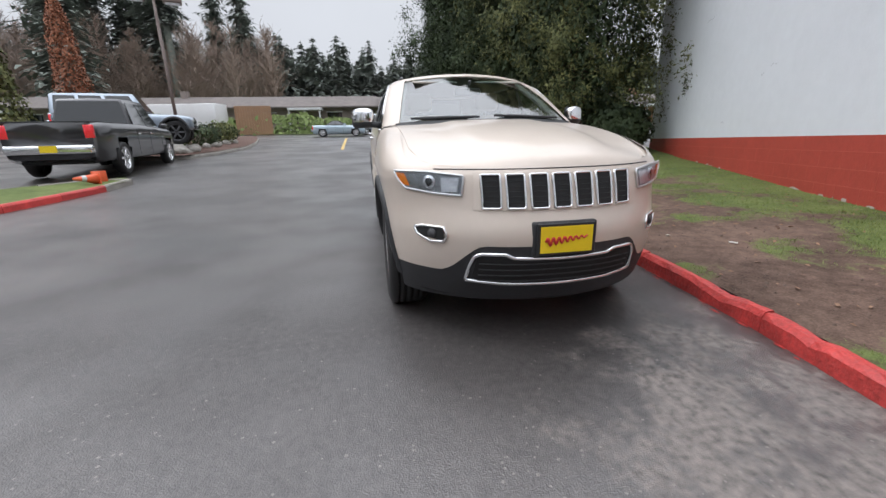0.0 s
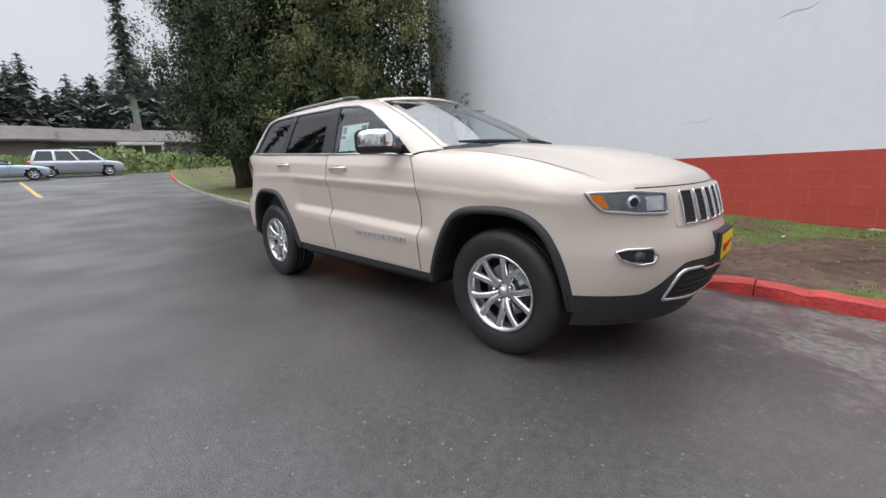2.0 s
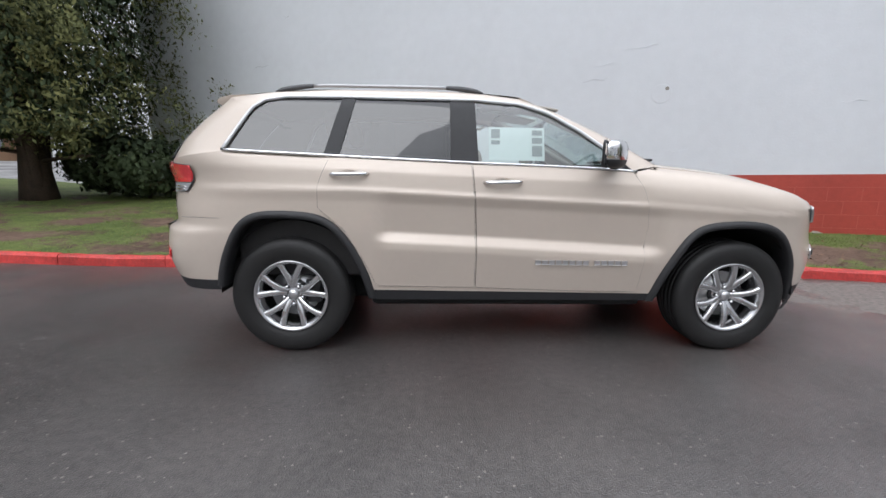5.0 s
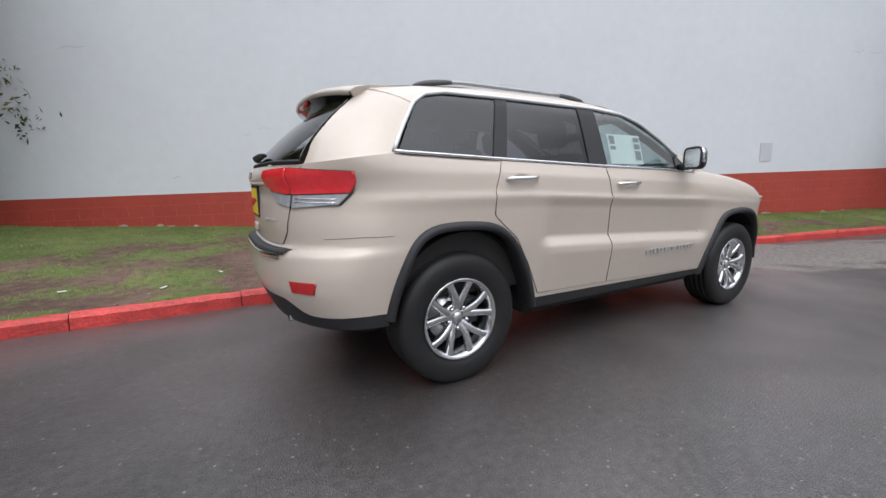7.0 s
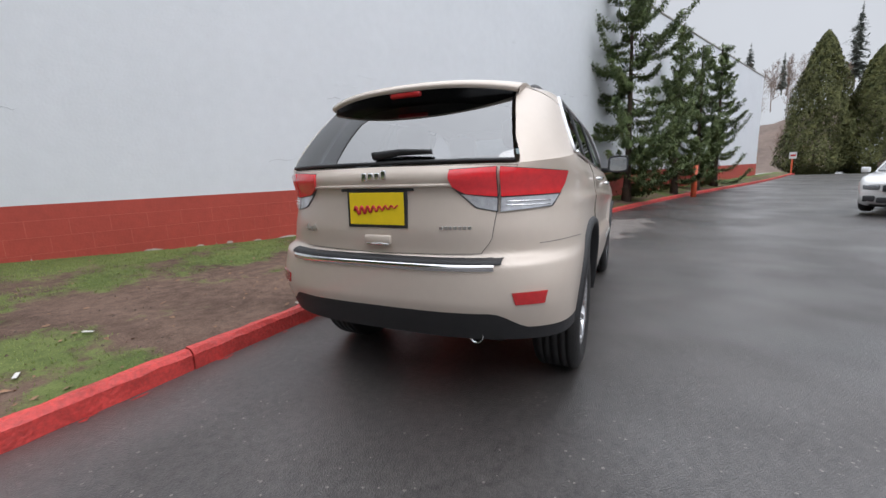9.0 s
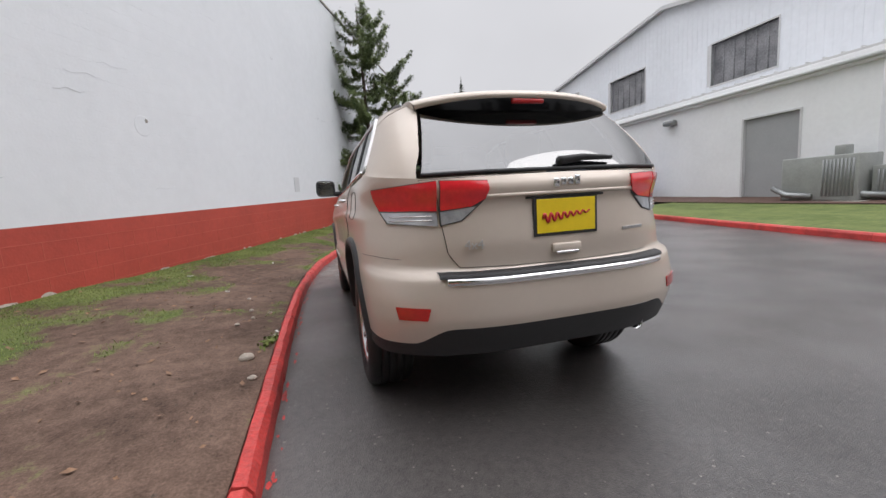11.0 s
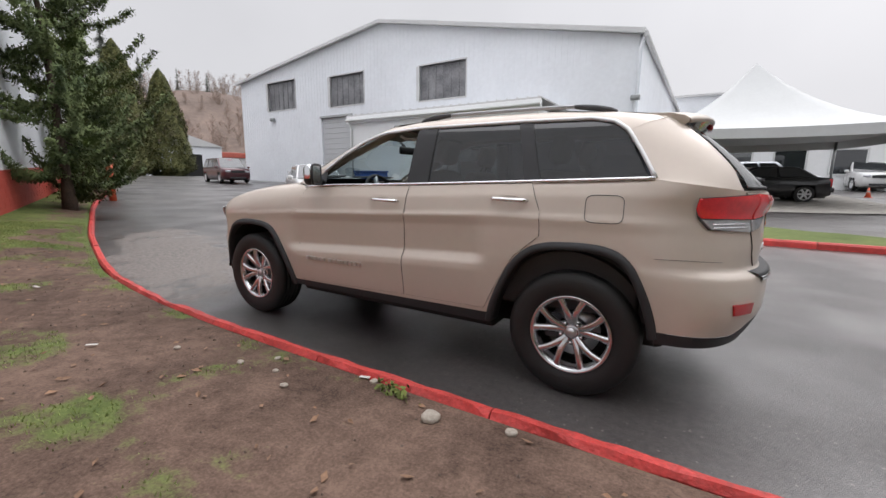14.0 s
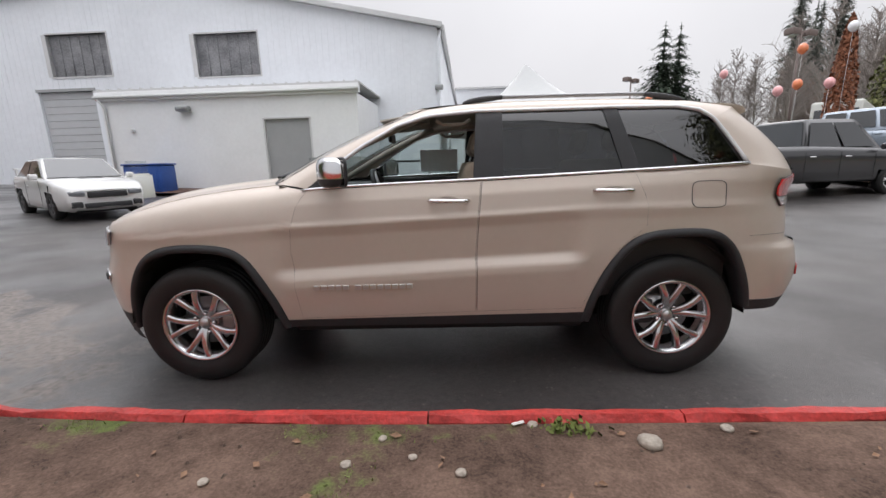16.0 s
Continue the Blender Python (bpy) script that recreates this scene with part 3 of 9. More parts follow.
def width_base(x, z):
    """Half the car's width on its flank, before nose and tail close it."""
    zs, zc, zb = f_shoulder(x), f_crease(x), f_belt(x)
    k = sstep(-0.93, -0.82, x) * (1 - sstep(0.84, 0.98, x))
    if z <= zb:
        zz = [0.15, 0.30, 0.42, zc - 0.055, zc - 0.012, zc + 0.045, zs - 0.07, zs - 0.008, zs + 0.016, lerp(zs + 0.016, max(zb, zs + 0.06), 0.55), max(zb, zs + 0.06)]
        yy = [0.80, 0.85, 0.872, lerp(0.896, 0.912, k), lerp(0.899, 0.909, k), lerp(0.902, 0.868, k), lerp(0.901, 0.887, k), 0.910, 0.897, 0.882, 0.846]
    else:
        zz = [zb, 1.45, 1.60, 1.66, 1.70, 1.73]
        yy = [0.832, 0.768, 0.712, 0.665, 0.59, 0.48]
    side = float(np.interp(z, zz, yy))
    h = sstep(0.72, 0.95, x)
    if h > 0:
        zt = f_hood_edge(x)
        q = max(0.0, min(1.0, (z - zs) / max(0.02, zt - zs)))
        fender = 0.725 + 0.178 * math.sqrt(max(0.0, 1 - q ** 2.2)) if z > zs else float(np.interp(z, zz[:8], yy[:8]))
        side = lerp(side, fender, h)
    return side


def y_side(x, z):
    w = width_base(x, z)
    n = 14.0
    s = w ** -n
    if x > 0.8:
        q = (max(1e-4, f_front(z) - x) / f_front_c(z)) ** 0.4
        s += q ** -n
    if x < -0.8:
        q = (max(1e-4, x - f_rear(z)) / f_rear_c(z)) ** (1 / 3.33)
        s += q ** -n
    return s ** (-1 / n)


def z_top(x):
    if x > 0.9:
        return f_hood_edge(x)
    if x > 0.72:
        return lerp(f_belt(x), f_hood_edge(x), (x - 0.72) / 0.18)
    if x > -1.84:
        return f_belt(x)
    return lerp(1.295, 1.236, min(1.0, (-1.84 - x) / 0.42))


F_ARCH = [(0.88, 0.36), (0.93, 0.52), (1.02, 0.70), (1.10, 0.82), (1.20, 0.885), (1.45, 0.905), (1.64, 0.885), (1.76, 0.81), (1.84, 0.68), (1.885, 0.54), (1.91, 0.36)]
R_ARCH = [(-0.915, 0.375), (-0.95, 0.52), (-1.03, 0.70), (-1.13, 0.845), (-1.25, 0.92), (-1.45, 0.937), (-1.64, 0.93), (-1.76, 0.86), (-1.85, 0.68), (-1.895, 0.54), (-1.908, 0.455)]


def rounded(line, times=2):
    """Cuts the corners of a line of points."""
    for _ in range(times):
        out = [line[0]]
        for a, b in zip(line[:-1], line[1:]):
            out += [(lerp(a[0], b[0], 0.25), lerp(a[1], b[1], 0.25)), (lerp(a[0], b[0], 0.75), lerp(a[1], b[1], 0.75))]
        line = out + [line[-1]]
    return line


F_ARCH, R_ARCH = rounded(F_ARCH), rounded(R_ARCH)


def in_arch(x, z, inset):
    for line, c in ((F_ARCH, 1.42), (R_ARCH, -1.43)):
        pts = [(lerp(p[0], c, inset / 0.5), lerp(p[1], 0.36, inset / 0.55)) for p in line]
        pts = [(pts[0][0], 0.0)] + pts + [(pts[-1][0], 0.0)]
        inside = False
        for (x0, z0), (x1, z1) in zip(pts, pts[1:] + pts[:1]):
            if (z0 > z) != (z1 > z) and x < (x1 - x0) * (z - z0) / (z1 - z0) + x0:
                inside = not inside
        if inside:
            return True
    return False


def z_split(x, y):
    """The line between painted body and black lower cladding."""
    if x > 1.7:
        return lerp(0.615, 0.452, sstep(0.40, 0.62, abs(y)))
    if x < -1.7:
        return lerp(0.568, 0.492, sstep(0.55, 0.72, abs(y)))
    return 0.41 + 0.02 * (0.9 - x) / 1.8


def columns():
    """Where the loft's columns stand: ('f', a), ('m', x) or ('r', a)."""
    out = [("f", 1 - i / 46) for i in range(46)]
    out += [("m", lerp(1.2, -1.2, i / 64)) for i in range(65)]
    out += [("r", (i + 1) / 46) for i in range(46)]
    return out


def col_point(c, z):
    kind, a = c
    if kind == "m":
        return a, y_side(a, z)
    if kind == "f":
        x = 1.2 + (f_front(z) - 1.2) * math.sin(a * math.pi / 2)
    else:
        x = -1.2 + (f_rear(z) + 1.2) * math.sin(a * math.pi / 2)
    return x, (0.0 if a > 0.9999 else y_side(x, z))


COLS = columns()


def body_loft(lo, hi, nv, mirror_both=True):
    """The flank, nose and tail between two heights, lo and hi, given for each column."""
    bm = bmesh.new()
    for side in (-1, 1):
        rows = []
        for j in range(nv + 1):
            row = []
            for c in COLS:
                xr, yr = col_point(c, 0.7)
                xt = col_point(c, 1.02)[0]
                z = lerp(lo(xr, yr), hi(xt, yr), j / nv)
                x, y = col_point(c, z)
                row.append((x, side * y, z))
            rows.append(row)
        sheet_bm(rows, bm, flip=side > 0)
    bmesh.ops.remove_doubles(bm, verts=bm.verts[:], dist=0.0006)
    dead = [f for f in bm.faces if abs(f.calc_center_median().y) > 0.5 and in_arch(f.calc_center_median().x, f.calc_center_median().z, 0.022)]
    bmesh.ops.delete(bm, geom=dead, context="FACES")
    return bm


def flank(pts, off=0.0, side=-1):
    """Side-view points laid on the flank."""
    return [(p[0], side * (y_side(p[0], p[1]) + off), p[1]) for p in pts]


def rim_in(bm, d):
    """Gives a sheet thickness: its border is folded inwards by the vector d."""
    edges = [e for e in bm.edges if e.is_boundary]
    ret = bmesh.ops.extrude_edge_only(bm, edges=edges)
    for v in [g for g in ret["geom"] if isinstance(g, bmesh.types.BMVert)]:
        v.co += Vector(d)
    for e in edges:
        e.smooth = False
    return bm


def flank_panel(bottom, top, left, right, nu, nv, off, side, fold=0.012):
    g = coons(bottom, top, left, right, nu, nv)
    bm = sheet_bm([[(p[0], side * (y_side(p[0], p[1]) + off), p[1]) for p in row] for row in g], flip=side > 0)
    return rim_in(bm, (0, -side * fold, 0))


def face_panel(surf, bottom, top, left, right, nu, nv, off, fold=0.012):
    """A panel on the nose (surf x_front) or the tail (surf x_rear), given in y and z."""
    sg = 1 if surf is x_front else -1
    g = coons(bottom, top, left, right, nu, nv)
    bm = sheet_bm([[(surf(p[0], p[1]) + sg * off, p[0], p[1]) for p in row] for row in g], flip=False)
    return rim_in(bm, (-sg * fold, 0, 0))


def quad_panel(surf, a, b, c, d, nu, nv, off, fold=0.012):
    """The same from four corners: bottom left, bottom right, top right, top left."""
    return face_panel(surf, [a, b], [d, c], [a, d], [b, c], nu, nv, off, fold)


def line_on(surf, pts, off, n):
    sg = 1 if surf is x_front else -1
    return [(surf(p[0], p[1]) + sg * off, p[0], p[1]) for p in along(pts, n)]


car = tagged(empty("parked_car"), "champagne metallic sport utility car parked beside the red kerb", "car")

# painted shell and the black cladding below it
bm = body_loft(z_split, lambda x, y: z_top(x), 44)
body = part("body", bm, PAINT, car, "champagne metallic painted body shell")
bm = body_loft(lambda x, y: 0.27 if x > 1.7 else (0.425 if x < -1.9 else (lerp(0.39, 0.425, sstep(-1.75, -1.9, x)) if x < -1.7 else 0.362)), lambda x, y: z_split(min(x, 2.4), y) - 0.002, 7)
def keep_faces(src, test):
    out = src.copy()
    bmesh.ops.delete(out, geom=[f for f in out.faces if not test(f.calc_center_median())], context="FACES")
    return out


part("bumper_cladding", keep_faces(bm, lambda c: c.x > 1.0), BLACK_PLASTIC, car, "black plastic front bumper cladding")
part("bumper_cladding", keep_faces(bm, lambda c: c.x < -1.0), BLACK_PLASTIC, car, "black plastic rear bumper cladding")
for s in (-1, 1):
    part("sill_cladding", keep_faces(bm, lambda c: abs(c.x) <= 1.0 and c.y * s > 0), BLACK_PLASTIC, car, "black plastic sill cladding")
part("underbody", box_bm(-1.95, 2.10, -0.52, 0.52, 0.26, 0.50, 0.05), UNDER, car, "black underbody")
part("floor_pan", box_bm(-0.95, 0.88, -0.80, 0.80, 0.30, 0.48, 0.03), UNDER, body)

# hood
grid = []
nu, nv = 36, 30
f_hood_c = table([0, 0.03, 0.08, 0.16, 0.35, 0.6, 1.0], [1.0, 1.045, 1.075, 1.105, 1.16, 1.205, 1.25])
for j in range(nv + 1):
    u = (j / nv) ** 1.5
    row = []
    for i in range(nu + 1):
        wid = lerp(0.655, 0.728, sstep(0.0, 0.22, u))
        y = lerp(-wid, wid, i / nu)
        k = abs(y) / wid
        xf = x_front(y, 1.0) - 0.004
        xc = 1.13 - 0.20 * k * k
        x = lerp(xf, xc, u)
        edge = f_hood_edge(x) if u > 0 else 1.0
        z = lerp(f_hood_c(u), edge, k ** 2.4) + 0.003
        z += 0.014 * sstep(0.46, 0.36, abs(y) + 0.05 * u) * sstep(0.04, 0.25, u)
        z -= 0.016 * sstep(0.16, 0.0, u) * k ** 5
        most = y_side(min(x, 2.2), min(z, f_hood_edge(x)) - 0.012) + 0.001
        row.append((x, math.copysign(min(abs(y), most), y), z))
    grid.append(row)
bm = sheet_bm(grid, flip=False)
rim_in(bm, (0, 0, -0.010))
part("hood", bm, PAINT, car, "painted hood with a raised centre")
seam = [(x_front(y, 1.0) + 0.002, y, 0.998) for y in np.linspace(-0.63, 0.63, 40)]
part("hood_seam", tube_bm(seam, 0.0032, 5), UNDER, body)
for s in (-1, 1):
    # the painted gutter that joins fender and hood
    xs = np.linspace(0.88, 2.06, 40)
    outer = [y_side(x, z_top(x)) + 0.001 for x in xs]
    rows = [[(x, s * min(0.60, w - 0.06), f_hood_edge(x) - 0.008) for x, w in zip(xs, outer)], [(x, s * min(0.72, w - 0.015), f_hood_edge(x) - 0.002) for x, w in zip(xs, outer)],
            [(x, s * w, f_hood_edge(x) - 0.004) for x, w in zip(xs, outer)],
            [(x, s * (y_side(x, z_top(x) - 0.02) + 0.001), f_hood_edge(x) - 0.03) for x in xs]]
    part("fender_gutter", sheet_bm(rows, flip=s < 0), PAINT, body)

ys = np.linspace(-0.76, 0.76, 44)
shelf = sheet_bm([[(x_front(y, 0.985) - 0.004, y, 0.985) for y in ys], [(x_front(y, 1.0) - 0.012, y * 0.99, 1.001) for y in ys], [(x_front(y, 1.0) - 0.14, y * 0.955, 1.022) for y in ys]])
part("nose_shelf", shelf, PAINT, body)

# windshield and its black base
def shield(u, v):
    """u across, v from the base to the roof."""
    k = 2 * u - 1
    b = Vector((1.13 - 0.20 * k * k, 0.735 * k, 1.252 - 0.017 * k * k))
    t = Vector((0.14 - 0.12 * k * k, 0.575 * k, 1.702 - 0.037 * k * k))
    p = b.lerp(t, v)
    p.z += 0.030 * math.sin(math.pi * v)
    return p


ws = sheet_bm([[shield(i / 20, 0.03 + 0.97 * j / 14) for i in range(21)] for j in range(15)])
windshield = part("windshield", ws, GLASS_SHIELD, car, "clear windshield glass")
windshield.visible_shadow = False
hd = sheet_bm([[shield(i / 20, 0.925 + 0.085 * j / 4) + Vector((0.006, 0, 0.006 + 0.004 * math.sin(j * 0.8))) for i in range(21)] for j in range(5)])
part("roof_header", rim_in(hd, (-0.01, 0, -0.012)), PAINT, car, "painted roof header")
for s in (-1, 1):
    rows = [[shield(0.5 + s * 0.5 * k, v) + Vector((0.006, s * 0.004, 0.005)) for v in np.linspace(0.02, 1.0, 16)] for k in (0.955, 0.98, 1.005)]
    part("windshield_pillar", sheet_bm(rows, flip=s > 0), PAINT, car, "painted windshield pillar")
part("windshield_base", sheet_bm([[shield(i / 20, 0.0) + Vector((0.05, 0, -0.03)) for i in range(21)], [shield(i / 20, 0.035) + Vector((0, 0, 0.002)) for i in range(21)]]), BLACK_PLASTIC, car, "black plastic cowl")
for y0, y1 in ((-0.62, -0.10), (0.02, 0.60)):
    a, b = shield((y0 / 0.735 + 1) / 2, 0.05), shield((y1 / 0.735 + 1) / 2, 0.035)
    pts = [a.lerp(b, t / 10) + Vector((0.01, 0, 0.018)) for t in range(11)]
    part("wiper", tube_bm(pts, [0.008 + 0.006 * math.sin(math.pi * t / 10) for t in range(11)], 6), BLACK_PLASTIC, windshield, "black wiper blade")

# roof
f_roof = table([-1.92, -1.6, -1.2, -0.42, -0.1, 0.14], [1.672, 1.712, 1.736, 1.738, 1.724, 1.702])
grid = []
for j in range(25):
    t = j / 24
    row = []
    for i in range(21):
        k = 2 * i / 20 - 1
        x = lerp(-1.88, 0.14 - 0.12 * k * k, t)
        row.append((x, k * 0.582, f_roof(x) - 0.036 * abs(k) ** 2.2))
    grid.append(row)
bm = sheet_bm(grid, flip=True)
part("roof", bm, PAINT, car, "painted roof panel")
part("headliner", sheet_bm([[(p[0], p[1] * 0.98, p[2] - 0.03) for p in row] for row in grid]), HEADLINER, car, "beige headliner")

# the frames between glass and roof
WIN_LINE = [(0.72, 1.212), (0.56, 1.33), (0.38, 1.45), (0.18, 1.56), (0.0, 1.615), (-0.28, 1.637), (-1.04, 1.640), (-1.47, 1.634), (-1.60, 1.608), (-1.675, 1.555)]
for side in (-1, 1):
    outer = [tuple(shield(1.0, v) + Vector((0, 0.002, 0.003))) for v in (0.0, 0.2, 0.4, 0.6, 0.8, 1.0)] + [ (-0.2, 0.582, 1.69), (-0.42, 0.582, 1.703), (-0.8, 0.582, 1.703), (-1.2, 0.582, 1.70), (-1.6, 0.582, 1.676), (-1.88, 0.575, 1.638)]
    n = 40
    oa = along(outer, n)
    ib = along(WIN_LINE, n)
    rows = [[], [], [], [], []]
    for a, b in zip(oa, ib):
        pb = Vector((b[0], y_side(b[0], b[1]) + 0.004, b[1]))
        pa = Vector(a)
        for r in range(5):
            t = r / 4
            p = pa.lerp(pb, t)
            p.y += 0.020 * math.sin(math.pi * t)
            p.z += 0.006 * math.sin(math.pi * t)
            rows[r].append((p.x, side * p.y, p.z))
    bm = sheet_bm(rows, flip=side < 0)
    part("roof_side_frame", bm, PAINT, car, "painted pillar and roof side frame")
    # rear pillar: one rounded surface from the quarter window to the rear glass
    win = along([(-1.83, 1.297), (-1.755, 1.43), (-1.675, 1.555)], 16)
    edge = along([(0.640, 1.245), (0.600, 1.43), (0.545, 1.632)], 16)
    rows = []
    for k, (q, e) in enumerate(zip(win, edge)):
        t = k / 16
        pa = Vector((q[0], y_side(q[0], q[1]) + 0.003, q[1]))
        pc = Vector((x_rear(e[0], e[1]) + 0.004, e[0], e[1]))
        pb = Vector((lerp(pc.x + 0.09, pc.x + 0.06, t), lerp(pa.y, pc.y, 0.22), lerp(q[1], e[1], 0.60)))
        foot = 1 - sstep(0.0, 0.30, t)
        row = []
        for r in range(15):
            u = r / 14
            p = pa * (1 - u) ** 2 + pb * (2 * u * (1 - u)) + pc * u * u
            low = Vector((p.x, max(p.y, y_side(p.x, z_top(p.x) - 0.004)) + 0.001, z_top(p.x) - 0.008))
            p = p.lerp(Vector((p.x, lerp(p.y, low.y, 0.7), lerp(p.z, low.z, 1 - t))), foot)
            if k == 16:
                b = math.sin(math.pi * u)
                p = pa.lerp(Vector((-1.88, 0.575, 1.638)), u) + Vector((0.004, 0.020 * b, 0.006 * b - 0.002))
            row.append((p.x, side * p.y, p.z))
        rows.append(row)
    skirt = [(p[0], p[1] * 0.985, p[2] - 0.05) for p in rows[0]]
    bm = sheet_bm([skirt] + rows, flip=side < 0)
    part("rear_pillar", bm, PAINT, car, "painted rear pillar")
    # shelf between belt and glass, so that no gap shows
    pts = along([(0.90, 1.22), (0.5, 1.222), (-0.31, 1.243), (-1.18, 1.273), (-1.83, 1.295)], 40)
    bm = sheet_bm([[(p[0], side * (width_base(p[0], f_belt(p[0]) - 0.002) if p[0] < 0.7 else y_side(p[0], z_top(p[0]))), min(z_top(p[0]), f_belt(p[0]) + 0.2) - 0.002) for p in pts],
                   [(p[0], side * (0.80 if p[0] > -1.5 else 0.74), p[1] + 0.004) for p in pts]], flip=side > 0)
    part("belt_ledge", bm, GLOSS_BLACK, car)

# glass, pillars and chrome round the windows
for side in (-1, 1):
    up = 0.006
    g_front = ([(-0.275, 1.245), (0.2, 1.235), (0.60, 1.222)], [(-0.30, 1.634), (-0.28, 1.634), (0.0, 1.612), (0.18, 1.556)], [(-0.275, 1.245), (-0.30, 1.634)], [(0.60, 1.222), (0.56, 1.325), (0.38, 1.445), (0.18, 1.556)])
    g_rear = ([(-1.14, 1.272), (-0.40, 1.25)], [(-1.045, 1.636), (-0.425, 1.635)], [(-1.14, 1.272), (-1.045, 1.636)], [(-0.40, 1.25), (-0.425, 1.635)])
    g_quart = ([(-1.80, 1.30), (-1.215, 1.28)], [(-1.595, 1.602), (-1.47, 1.629), (-1.115, 1.634)], [(-1.80, 1.30), (-1.66, 1.548), (-1.595, 1.602)], [(-1.215, 1.28), (-1.115, 1.634)])

    def pane(g, n=16, off=-0.004):
        gg = coons(g[0], g[1], g[2], g[3], n, 12)
        return sheet_bm([[(p[0], side * (width_base(p[0], max(p[1], f_belt(p[0]) + 0.001)) + off if p[0] > -1.2 else y_side(p[0], max(p[1], f_belt(p[0]) + 0.001)) + off), p[1]) for p in row] for row in gg], flip=side > 0)

    if side < 0:
        w = part("front_window", pane(g_front), GLASS_CLEAR, car, "clear front door glass")
        w.visible_shadow = False
    for g, nm in ((g_rear, "rear_window"), (g_quart, "quarter_window")):
        w = part(nm, pane(g), GLASS_DARK, car, "dark tinted side glass")
        w.visible_shadow = False
    # black pillars
    for (a, b, c, d) in (((-0.44, 1.245), (-0.265, 1.24), (-0.29, 1.638), (-0.445, 1.639)), ((-1.225, 1.277), (-1.13, 1.272), (-1.035, 1.640), (-1.12, 1.638))):
        gg = coons([a, b], [d, c], [a, d], [b, c], 4, 12)
        bm = sheet_bm([[(p[0], side * (width_base(p[0], max(p[1], f_belt(p[0]) + 0.001)) + 0.003), p[1]) for p in row] for row in gg], flip=side > 0)
        part("window_pillar", rim_in(bm, (0, -side * 0.03, 0)), BLACK_PLASTIC, car, "gloss black window pillar")
    # mirror corner
    gg = coons([(0.53, 1.218), (0.73, 1.20)], [(0.53, 1.335), (0.60, 1.30)], [(0.53, 1.218), (0.53, 1.335)], [(0.73, 1.20), (0.60, 1.30)], 4, 4)
    bm = sheet_bm([[(p[0], side * (width_base(p[0], max(p[1], f_belt(p[0]) + 0.001)) + 0.002), p[1]) for p in row] for row in gg], flip=side > 0)
    part("mirror_corner", bm, GLOSS_BLACK, car, "black triangle behind the mirror")
    # chrome lines
    belt = [(p[0], side * (width_base(p[0], f_belt(p[0]) - 0.001) + 0.002 if p[0] > -1.3 else side * 0 + y_side(p[0], f_belt(p[0]) - 0.004) + 0.003), f_belt(p[0]) + 0.004) for p in along([(0.74, 0), (-1.83, 0)], 50)]
    part("belt_chrome", tube_bm(belt, 0.0095, 6), CHROME, car, "chrome belt strip")
    top = [(p[0], side * (y_side(p[0], p[1]) + 0.006), p[1]) for p in along(WIN_LINE[1:] + [(-1.755, 1.43), (-1.83, 1.30)], 60)]
    part("window_chrome", tube_bm(top, 0.0115, 8), BRIGHT_TRIM, car, "chrome window surround")

# doors: proud panels with dark gaps round them, handles and lettering
FD = dict(bottom=[(-0.268, 0.452), (0.4, 0.43), (0.80, 0.425)], top=[(-0.305, 1.232), (0.2, 1.222), (0.715, 1.200)],
          left=[(-0.268, 0.452), (-0.270, 0.80), (-0.285, 1.04), (-0.305, 1.232)], right=[(0.80, 0.425), (0.815, 0.66), (0.832, 0.85), (0.81, 1.0), (0.77, 1.12), (0.715, 1.200)])
RD = dict(bottom=[(-0.905, 0.46), (-0.278, 0.452)], top=[(-1.185, 1.262), (-0.315, 1.232)],
          left=[(-0.905, 0.46), (-0.99, 0.64), (-1.10, 0.825), (-1.20, 0.91), (-1.255, 0.96), (-1.25, 1.10), (-1.185, 1.262)], right=[(-0.278, 0.452), (-0.280, 0.80), (-0.295, 1.04), (-0.315, 1.232)])
